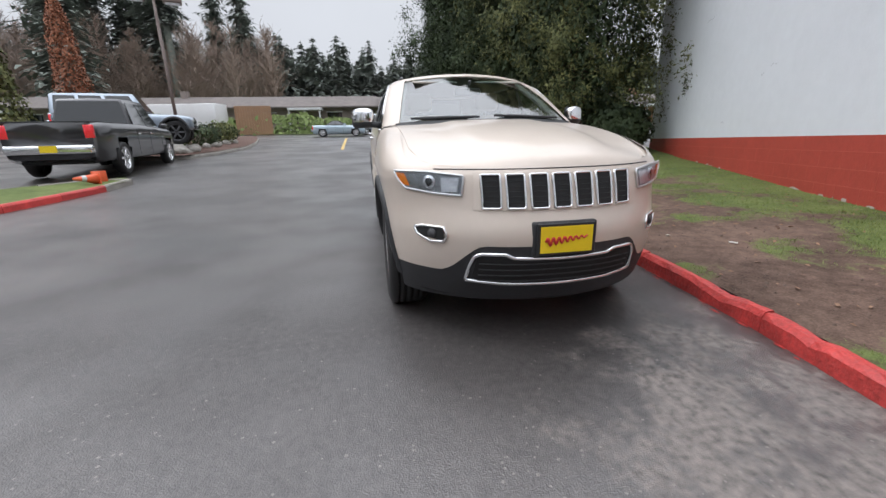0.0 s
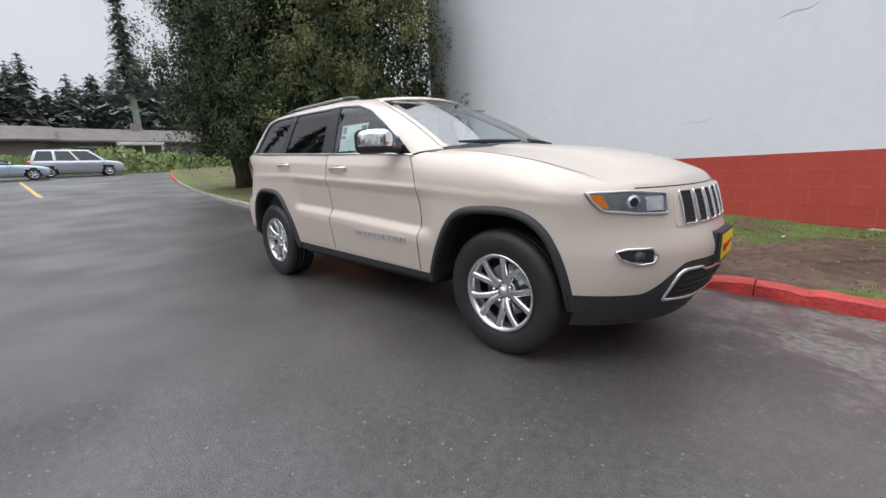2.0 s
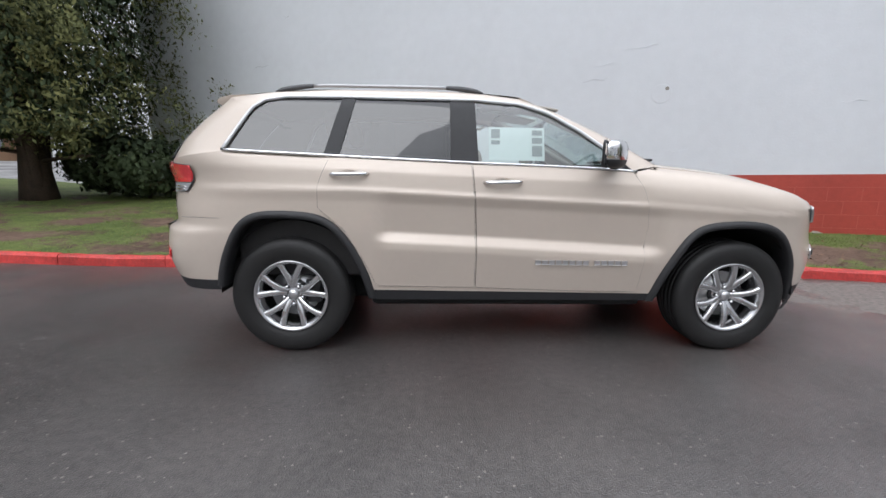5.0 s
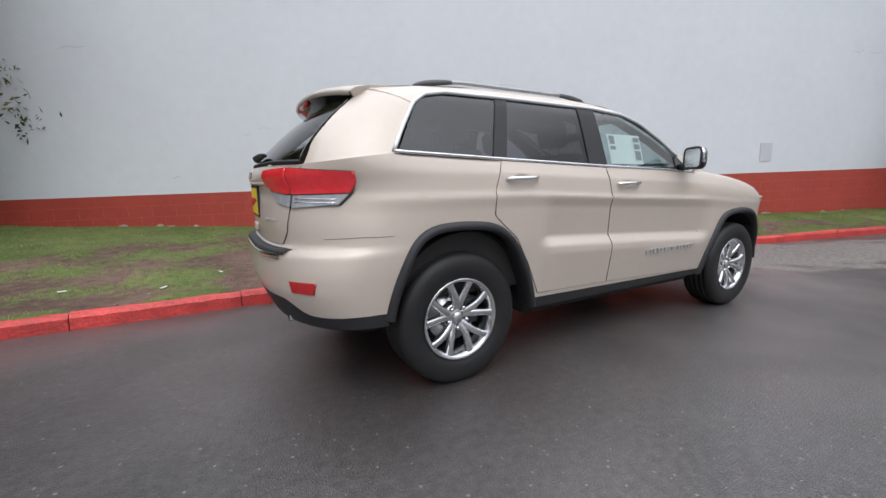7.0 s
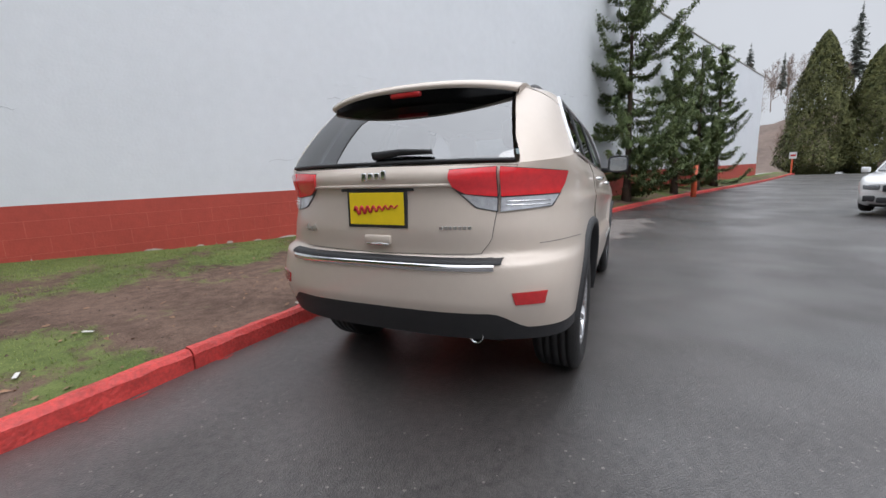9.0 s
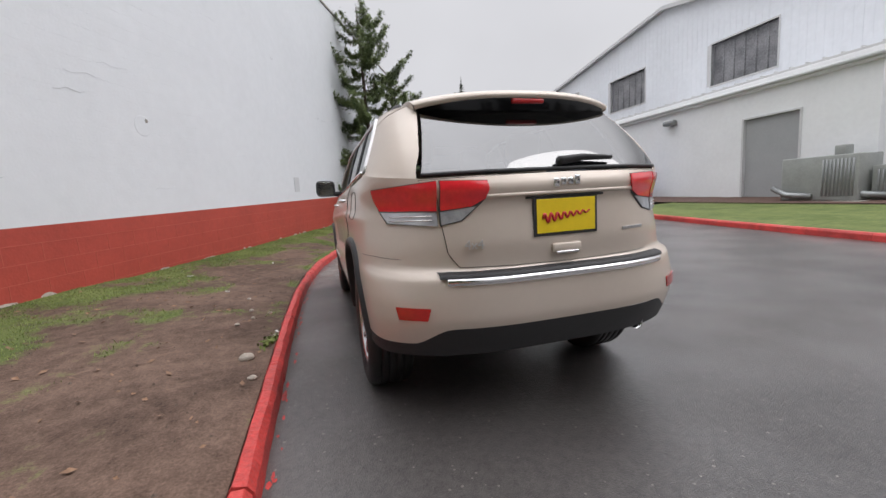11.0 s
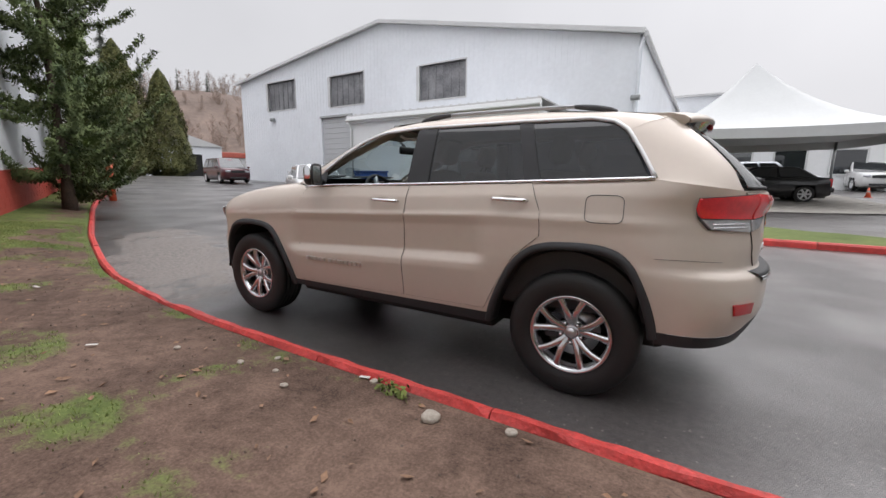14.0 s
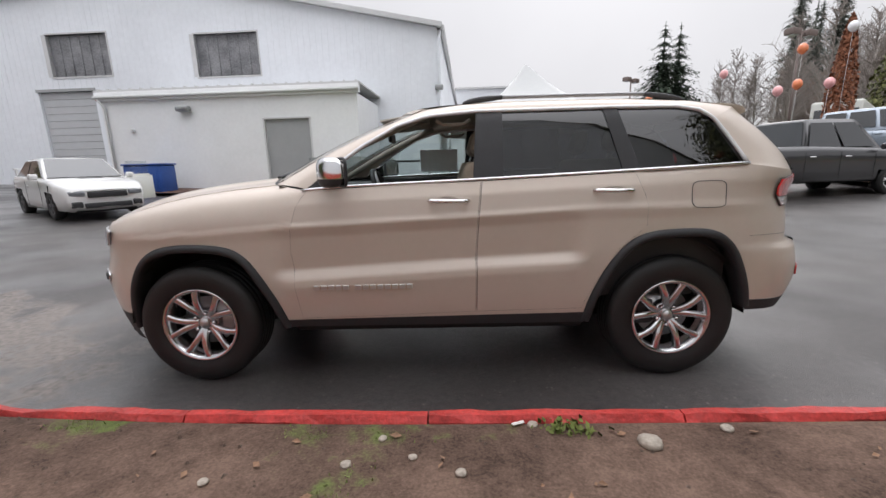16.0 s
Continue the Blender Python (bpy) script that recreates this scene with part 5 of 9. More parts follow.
for s in (-1, 1):

    def rp(b, t, l, r, nu, nv, off, fold=0.012):
        if s < 0:
            return face_panel(x_rear, b[::-1], t[::-1], r, l, nu, nv, off, fold)
        return face_panel(x_rear, b, t, l, r, nu, nv, off, fold)

    # outer lamp on the body, inner lamp on the gate; l is the outboard edge
    lamp = empty("tail_lamp")
    lamp.parent = car
    lamp["label"] = "red and clear tail lamp"
    part("red_lens", rp([(s * 0.800, 1.100), (s * 0.58, 1.090)], [(s * 0.834, 1.200), (s * 0.58, 1.222)], [(s * 0.800, 1.100), (s * 0.822, 1.15), (s * 0.834, 1.200)], [(s * 0.58, 1.092), (s * 0.58, 1.222)], 18, 8, 0.018), RED_LENS, lamp, "red lens")
    part("clear_lens", rp([(s * 0.772, 1.044), (s * 0.58, 1.028)], [(s * 0.796, 1.094), (s * 0.58, 1.084)], [(s * 0.772, 1.044), (s * 0.796, 1.094)], [(s * 0.58, 1.024), (s * 0.58, 1.086)], 12, 5, 0.013), LAMP_SILVER, lamp, "clear lens")
    part("lamp_base", rp([(s * 0.774, 1.040), (s * 0.578, 1.024)], [(s * 0.830, 1.203), (s * 0.578, 1.225)], [(s * 0.774, 1.040), (s * 0.802, 1.10), (s * 0.830, 1.203)], [(s * 0.578, 1.024), (s * 0.578, 1.225)], 14, 8, 0.009), GREY_PLASTIC, lamp, "dark lamp base")
    lamp = empty("gate_lamp")
    lamp.parent = car
    lamp["label"] = "red and clear gate lamp"
    part("red_lens", rp([(s * 0.565, 1.092), (s * 0.44, 1.105), (s * 0.385, 1.135)], [(s * 0.565, 1.222), (s * 0.375, 1.212)], [(s * 0.565, 1.092), (s * 0.565, 1.222)], [(s * 0.385, 1.135), (s * 0.370, 1.175), (s * 0.375, 1.212)], 12, 8, 0.018), RED_LENS, lamp, "red lens")
    part("clear_lens", rp([(s * 0.565, 1.028), (s * 0.485, 1.046)], [(s * 0.565, 1.086), (s * 0.42, 1.104)], [(s * 0.565, 1.028), (s * 0.565, 1.086)], [(s * 0.485, 1.046), (s * 0.42, 1.104)], 8, 5, 0.013), LAMP_SILVER, lamp, "clear lens")
    part("lamp_base", rp([(s * 0.568, 1.024), (s * 0.480, 1.042)], [(s * 0.568, 1.225), (s * 0.370, 1.215)], [(s * 0.568, 1.024), (s * 0.568, 1.225)], [(s * 0.480, 1.042), (s * 0.381, 1.13), (s * 0.370, 1.215)], 10, 8, 0.009), GREY_PLASTIC, lamp, "dark lamp base")
    for z in (1.052, 1.070):
        part("lens_strip", tube_bm([(x_rear(y, z) - 0.014, s * y, z) for y in np.linspace(0.60, 0.765, 8)], 0.0035, 5), CHROME, lamp, "chrome strip")
    # low reflectors
    part("reflector", rp([(s * 0.775, 0.615), (s * 0.66, 0.612)], [(s * 0.785, 0.672), (s * 0.645, 0.668)], [(s * 0.775, 0.615), (s * 0.785, 0.672)], [(s * 0.66, 0.612), (s * 0.645, 0.668)], 8, 4, 0.006, 0.01), RED_DARK, car, "red bumper reflector")
# loading step
rows = []
for off_x, z in ((0.055, 0.822), (0.010, 0.815), (-0.004, 0.808), (-0.006, 0.795)):
    rows.append([(x_rear(y, 0.79) + off_x, y, z) for y in np.linspace(-0.60, 0.60, 40)])
part("step_pad", sheet_bm(rows, flip=True), BLACK_PLASTIC, car, "black loading step")
rows = []
for off_x, z in ((-0.002, 0.797), (-0.012, 0.792), (-0.014, 0.775), (-0.004, 0.765)):
    rows.append([(x_rear(y, 0.79) + off_x, y, z) for y in np.linspace(-0.57, 0.57, 40)])
part("step_chrome", sheet_bm(rows, flip=True), CHROME, car, "chrome step edge")
# model strokes on the gate
for k in range(7):
    y = -0.33 - k * 0.021
    part("badge_bar", box_bm(x_rear(y, 0.955) - 0.011, x_rear(y, 0.955) - 0.004, y - 0.008, y + 0.008, 0.948, 0.962, 0.001), SATIN, gate, smooth=False)
fc = bpy.data.curves.new("drive_badge", "FONT")
fc.body, fc.size, fc.extrude, fc.align_x = "4x4", 0.058, 0.002, "CENTER"
fo = new("drive_badge", fc)
fo.data.materials.append(SATIN)
fo.parent = gate
fo.matrix_world = pose(x_rear(0.43, 0.935) - 0.012, 0.44, 0.918, 90, 0, -90 - 12)

# spoiler with its brake lamp
rows = []
for dx, dz, yw in ((0.16, 0.006, 0.578), (0.05, 0.016, 0.588), (-0.06, 0.010, 0.590), (-0.13, -0.006, 0.585), (-0.155, -0.022, 0.578), (-0.160, -0.036, 0.572), (-0.150, -0.046, 0.568)):
    row = []
    for i in range(31):
        k = 2 * i / 30 - 1
        row.append((-1.93 + dx + 0.13 * abs(k) ** 2.6, k * yw, 1.676 + dz - 0.034 * abs(k) ** 2.4))
    rows.append(row)
spoiler = part("spoiler", sheet_bm(rows, flip=True), PAINT, car, "painted roof spoiler")
rows = []
for dx, dz, yw in ((-0.150, -0.047, 0.566), (-0.125, -0.062, 0.545), (-0.095, -0.090, 0.52), (-0.075, -0.104, 0.50), (-0.03, -0.100, 0.50)):
    rows.append([(-1.93 + dx + 0.13 * abs(2 * i / 30 - 1) ** 2.6, (2 * i / 30 - 1) * yw, 1.676 + dz - 0.034 * abs(2 * i / 30 - 1) ** 2.6) for i in range(31)])
part("spoiler_underside", sheet_bm(rows, flip=True), GLOSS_BLACK, spoiler, "black spoiler underside")
part("brake_lamp", box_bm(-2.083, -2.055, -0.090, 0.090, 1.602, 1.628, 0.008), RED_DARK, spoiler, "red high brake lamp")
for s in (-1, 1):
    edge = [(-1.93 + dx + 0.13, s * yw, 1.642 + dz) for dx, dz, yw in ((0.20, 0.002, 0.584), (0.05, 0.016, 0.588), (-0.06, 0.010, 0.590), (-0.13, -0.006, 0.585), (-0.155, -0.022, 0.578))]
    rows = [edge, [(q[0] + 0.004, q[1] * 0.998, q[2] - 0.020) for q in edge], [(lerp(q[0], -1.80, 0.25), q[1] * 0.965, q[2] - 0.062 + 0.02 * i / 4) for i, q in enumerate(edge)]]
    part("spoiler_cheek", sheet_bm(rows, flip=s < 0), PAINT, spoiler)
# rear wiper
pts = [(x_rear(y, z) - 0.035, y, z) for y, z in along([(0.02, 1.285), (-0.12, 1.30), (-0.28, 1.295)], 14)]
part("rear_wiper", tube_bm(pts, [0.024 - 0.012 * t / 14 for t in range(15)], 8, flat=0.7), BLACK_PLASTIC, car, "black rear wiper")
# roof rails
RAIL_GREY = mat("brushed_rail", (0.36, 0.36, 0.37), 0.42, metal=0.85, vary=0.05, scale=6)
for s in (-1, 1):
    rail = empty("roof_rail")
    rail.parent = car
    rail["label"] = "silver roof rail with dark feet"
    xs = np.linspace(-0.22, -1.58, 40)
    pts, rad = [], []
    for i, x in enumerate(xs):
        t = i / 39
        up = 0.030 * min(1, math.sin(math.pi * t) ** 0.4 * 1.25)
        pts.append((x, s * 0.555, f_roof(x) - 0.036 + up))
    part("rail_bar", tube_bm(pts[7:33], 0.011, 8, flat=1.2), RAIL_GREY, rail, "satin silver bar")
    for seg_pts in (pts[:8], pts[32:]):
        part("rail_foot", tube_bm(seg_pts, [0.011 + 0.004 * math.sin(math.pi * k / 7) for k in range(len(seg_pts))], 8, flat=1.3), GREY_PLASTIC, rail, "dark grey foot")

# door mirrors: chrome cap over a black base
for s in (-1, 1):
    mir = empty("door_mirror")
    mir.parent = car
    mir["label"] = "door mirror with a chrome cap"
    bm = bmesh.new()
    bmesh.ops.create_uvsphere(bm, u_segments=28, v_segments=18, radius=1.0)
    for v in bm.verts:
        u = v.co.copy()
        q = [math.copysign(abs(c) ** 0.62, c) for c in u]
        x = q[0] * (0.072 if q[0] > 0 else 0.030)
        v.co = Vector((0.530 + x + 0.03 * (1 - abs(q[1])), s * (0.982 + 0.096 * q[1]), 1.305 + q[2] * 0.082))
    lower = bm.copy()
    bmesh.ops.bisect_plane(bm, geom=bm.verts[:] + bm.edges[:] + bm.faces[:], plane_co=(0, 0, 1.272), plane_no=(0, 0, 1), clear_inner=True)
    bmesh.ops.bisect_plane(lower, geom=lower.verts[:] + lower.edges[:] + lower.faces[:], plane_co=(0, 0, 1.2715), plane_no=(0, 0, 1), clear_outer=True)
    part("mirror_cap", bm, CHROME, mir, "chrome mirror cap")
    part("mirror_base", lower, BLACK_PLASTIC, mir, "black mirror base")
    part("mirror_arm", tube_bm([(0.60, s * 0.83, 1.245), (0.575, s * 0.89, 1.25), (0.545, s * 0.96, 1.258)], [0.030, 0.026, 0.030], 10), BLACK_PLASTIC, mir, "black mirror arm")
    bm = box_bm(0.493, 0.498, min(s * 0.902, s * 1.062), max(s * 0.902, s * 1.062), 1.240, 1.370, 0.002)
    part("mirror_glass", bm, CHROME, mir, "mirror glass", smooth=False)
    part("mirror_rim", tube_bm([(0.496, s * (0.982 + 0.088 * math.copysign(abs(math.cos(a)) ** 0.4, math.cos(a))), 1.305 + 0.073 * math.copysign(abs(math.sin(a)) ** 0.4, math.sin(a))) for a in np.linspace(0, 2 * math.pi, 33)[:-1]], 0.009, 6, closed=True), BLACK_PLASTIC, mir, "black mirror rim")

    for ob in mir.children:
        for v in ob.data.vertices:
            v.co.x -= 0.55 * (abs(v.co.y) - 0.93) if abs(v.co.y) > 0.88 else 0.0

# cabin
part("cabin_floor", box_bm(-1.9, 0.95, -0.74, 0.74, 0.48, 0.60, 0.02), CABIN, car, "black cabin floor")
part("cabin_back", box_bm(-2.10, -2.06, -0.66, 0.66, 0.6, 1.2, 0.01), CABIN, car, "black load bay trim")
for s in (-1, 1):
    part("door_trim", box_bm(-1.80, 0.85, min(s * 0.74, s * 0.79), max(s * 0.74, s * 0.79), 0.50, 1.215, 0.02), CABIN, car, "black door trim")
dash = part("dashboard", box_bm(0.48, 1.02, -0.74, 0.74, 0.75, 1.17, 0.07, seg=3), CABIN, car, "black dashboard")
part("instrument_hood", box_bm(0.42, 0.66, 0.18, 0.58, 1.12, 1.225, 0.04), CABIN, dash)
part("centre_screen", box_bm(0.462, 0.478, -0.14, 0.14, 0.98, 1.13, 0.006), GLOSS_BLACK, dash, "dark centre screen")
part("dash_trim", box_bm(0.465, 0.475, -0.66, -0.20, 1.00, 1.03, 0.004), SATIN, dash, "silver dash trim")
for y in (-0.55, -0.22, 0.22, 0.55):
    part("air_vent", box_bm(0.466, 0.476, y - 0.06, y + 0.06, 1.045, 1.105, 0.004), GREY_PLASTIC, dash, "grey air vent")
part("centre_console", box_bm(-0.35, 0.50, -0.13, 0.13, 0.58, 0.86, 0.03), CABIN, car, "black centre console")
whl = empty("steering_wheel")
whl.parent = car
wm = pose(0.33, 0.37, 1.13, 0, -66, 0)
part("wheel_ring", tube_bm([wm @ Vector((0.185 * math.cos(a), 0.185 * math.sin(a), 0)) for a in np.linspace(0, 2 * math.pi, 37)[:-1]], 0.016, 8, closed=True), CABIN, whl, "black leather rim")
for a in (0.15, math.pi - 0.15, -math.pi / 2):
    part("wheel_spoke", tube_bm([wm @ Vector((0, 0, -0.02)), wm @ Vector((0.18 * math.sin(a + math.pi / 2) * 0 + 0.18 * math.cos(a + math.pi / 2), 0.18 * math.sin(a + math.pi / 2), 0))], 0.018, 6), SATIN, whl, "silver spoke")
part("wheel_hub", cyl_bm(wm @ Vector((0, 0, -0.12)), wm @ Vector((0, 0, 0.01)), 0.06, n=18), CABIN, whl, "black hub")


def seat(x, y, w, mtl, tall=1.0):
    st = empty("seat")
    st.parent = car
    st["label"] = "beige leather seat"
    part("cushion", box_bm(x - 0.10, x + 0.40, y - w / 2, y + w / 2, 0.62, 0.80, 0.06, seg=3), mtl, st)
    bm = box_bm(-0.07, 0.07, -w / 2, w / 2, 0, 0.62 * tall, 0.06, seg=3)
    bm.transform(pose(x - 0.10, y, 0.74, 0, -14, 0))
    part("backrest", bm, mtl, st)
    for hy in ((0,) if w < 0.8 else (-w * 0.33, w * 0.33)):
        bm = box_bm(-0.05, 0.05, -0.13, 0.13, 0.67 * tall, 0.86 * tall, 0.045, seg=3)
        bm.transform(pose(x - 0.10, y + hy, 0.74, 0, -14, 0))
        part("headrest", bm, mtl, st)
        for q in (-0.05, 0.05):
            part("headrest_post", cyl_bm((x - 0.24, y + hy + q, 1.32), (x - 0.27, y + hy + q, 1.42), 0.007, n=6), CHROME, st)
    return st


for y in (-0.37, 0.37):
    seat(-0.05, y, 0.52, LEATHER)
seat(-0.95, 0, 1.25, LEATHER)
part("room_mirror", box_bm(0.30, 0.325, -0.125, 0.125, 1.50, 1.57, 0.012), BLACK_PLASTIC, car, "black rear-view mirror")
part("mirror_stalk", cyl_bm((0.32, 0, 1.55), (0.40, 0, 1.62), 0.012, n=8), BLACK_PLASTIC, car, "black mirror stalk")
for s in (-1, 1):
    bm = box_bm(0.0, 0.30, min(s * 0.10, s * 0.50), max(s * 0.10, s * 0.50), -0.008, 0.008, 0.006)
    bm.transform(pose(0.02, 0, 1.655, 0, 8, 0))
    part("sun_visor", bm, HEADLINER, car, "beige sun visor")
    part("inner_pillar", tube_bm([(0.88, s * 0.70, 1.22), (0.45, s * 0.63, 1.45), (0.02, s * 0.55, 1.64)], 0.028, 6), HEADLINER, car, "beige inner pillar")
    part("inner_pillar", tube_bm([(-0.34, s * 0.78, 1.2), (-0.37, s * 0.72, 1.45), (-0.375, s * 0.66, 1.60)], 0.045, 6), CABIN, car, "black inner pillar")
    part("grab_handle", tube_bm([(-0.05, s * 0.60, 1.60), (-0.09, s * 0.585, 1.575), (-0.22, s * 0.585, 1.575), (-0.26, s * 0.60, 1.60)], 0.012, 6), HEADLINER, car, "beige grab handle")
# price sheet inside the passenger's window
def sheet_at(x0, x1, z0, z1, off):
    g = coons([(x0, z0), (x1, z0)], [(x0, z1), (x1, z1)], [(x0, z0), (x0, z1)], [(x1, z0), (x1, z1)], 6, 5)
    return sheet_bm([[(p[0], -(width_base(p[0], p[1]) - off), p[1]) for p in row] for row in g])


sticker = part("price_sheet", sheet_at(-0.20, 0.155, 1.262, 1.468, 0.010), PAPER, car, "white printed price sheet")
for (a, b, c, d) in ((0.075, 0.14, 1.42, 1.452), (0.075, 0.14, 1.37, 1.405), (0.075, 0.14, 1.29, 1.355), (-0.185, -0.13, 1.40, 1.455), (-0.185, -0.13, 1.36, 1.385)):
    part("print_block", sheet_at(a, b, c, d, 0.0075), PRINT_GREY, sticker)

# ---- trees and shrubs ----
BARK = mat("conifer_bark", (0.085, 0.060, 0.045), 0.9, vary=0.35, scale=6, bump=0.8, bscale=25)
BARK_GREY = mat("bare_bark", (0.17, 0.14, 0.125), 0.9, vary=0.3, scale=3)
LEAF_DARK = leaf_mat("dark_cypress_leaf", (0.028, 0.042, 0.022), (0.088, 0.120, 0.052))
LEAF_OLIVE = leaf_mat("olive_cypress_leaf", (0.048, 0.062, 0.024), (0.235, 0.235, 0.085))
LEAF_PINE = leaf_mat("pine_needles", (0.055, 0.085, 0.032), (0.225, 0.275, 0.105))
LEAF_COLUMN = leaf_mat("column_hedge_leaf", (0.055, 0.068, 0.024), (0.19, 0.185, 0.065))
LEAF_RUST = leaf_mat("rust_leaf", (0.20, 0.07, 0.035), (0.42, 0.18, 0.10))
# far needles: distance haze is painted in as a paler, greyer green
LEAF_HAZED = leaf_mat("hazed_far_conifer", (0.19, 0.215, 0.19), (0.34, 0.365, 0.315), 0.9)
LEAF_SHRUB = leaf_mat("shrub_leaf", (0.05, 0.075, 0.02), (0.20, 0.235, 0.06))
LEAF_HEDGE = leaf_mat("hedge_leaf", (0.09, 0.13, 0.04), (0.24, 0.30, 0.10))
# far twigs: brown, lightened to carry some of the distance haze
TWIG = mat("hazed_brown_twigs", (0.34, 0.265, 0.22), 0.95, vary=0.2, scale=0.4)


def soft_quads(name, v, nr, verts=(), faces=()):
    """Four-cornered blades whose shading follows the mass they belong to, after any plain verts and faces."""
    v = np.array(v, float).reshape(-1, 4, 3)
    nr = np.array(nr, float)
    nr /= np.linalg.norm(nr, axis=1)[:, None] + 1e-9
    geo = np.cross(v[:, 1] - v[:, 0], v[:, 3] - v[:, 0])
    back = np.einsum("ij,ij->i", geo, nr) < 0
    v[back] = v[back][:, ::-1]
    k0, n, nf = len(verts), len(v), len(faces)
    me = bpy.data.meshes.new(name)
    me.vertices.add(k0 + 4 * n)
    me.vertices.foreach_set("co", np.concatenate([np.array(verts, float).ravel(), v.ravel()]).astype(np.float32))
    me.loops.add(4 * (nf + n))
    me.loops.foreach_set("vertex_index", np.concatenate([np.array(faces, int).ravel(), np.arange(k0, k0 + 4 * n)]).astype(np.int32))
    me.polygons.add(nf + n)
    me.polygons.foreach_set("loop_start", np.arange(0, 4 * (nf + n), 4, dtype=np.int32))
    me.update(calc_edges=True)
    me.polygons.foreach_set("use_smooth", np.ones(nf + n, dtype=bool))
    soft = np.zeros((k0 + 4 * n, 3), dtype=np.float32)
    soft[k0:] = np.repeat(nr, 4, axis=0)
    me.normals_split_custom_set_from_vertices(soft)
    return me


def leaves_mesh(name, centres, outs, size, rng, droop=0.0, aspect=1.7, jitter=0.6, soft=0.3):
    """Small leaf blades at the given places, facing roughly outwards."""
    c = np.asarray(centres, float)
    o = np.asarray(outs, float)
    n = len(c)
    d = o / (np.linalg.norm(o, axis=1)[:, None] + 1e-9) + rng.normal(0, jitter, (n, 3))
    d /= np.linalg.norm(d, axis=1)[:, None] + 1e-9
    up = rng.normal(0, 0.6, (n, 3)) + np.array([0, 0, 1.0 - droop])
    a = np.cross(d, up)
    a /= np.linalg.norm(a, axis=1)[:, None] + 1e-9
    b = np.cross(a, d)
    s = size * rng.uniform(0.6, 1.4, n)
    a = a * (s / aspect)[:, None] * 0.5
    b = b * s[:, None] * 0.5
    v = np.empty((n, 4, 3))
    v[:, 0], v[:, 1], v[:, 2], v[:, 3] = c - b, c + a * 1.0 - b * 0.1, c + b, c - a * 1.0 - b * 0.1
    nr = o / (np.linalg.norm(o, axis=1)[:, None] + 1e-9) + rng.normal(0, soft, (n, 3))
    return soft_quads(name, v, nr)


def crown_part(me, material, parent, name="crown", label=""):
    ob = new(name, me)
    me.materials.append(material)
    ob.parent = parent
    if label:
        ob["label"] = label
    return ob


def trunk_bm(h, r0, r1, rng, lean=0.15, n=10, base=0.0):
    pts = []
    ph = rng.uniform(0, 6)
    for k in range(9):
        t = k / 8
        pts.append((lean * math.sin(ph + 3 * t) * t, lean * math.cos(ph + 2 * t) * t, base + h * t))
    rad = [lerp(r0, r1, (k / 8) ** 0.8) * (1.45 if k == 0 else 1.0) for k in range(9)]
    return tube_bm(pts, rad, n), pts


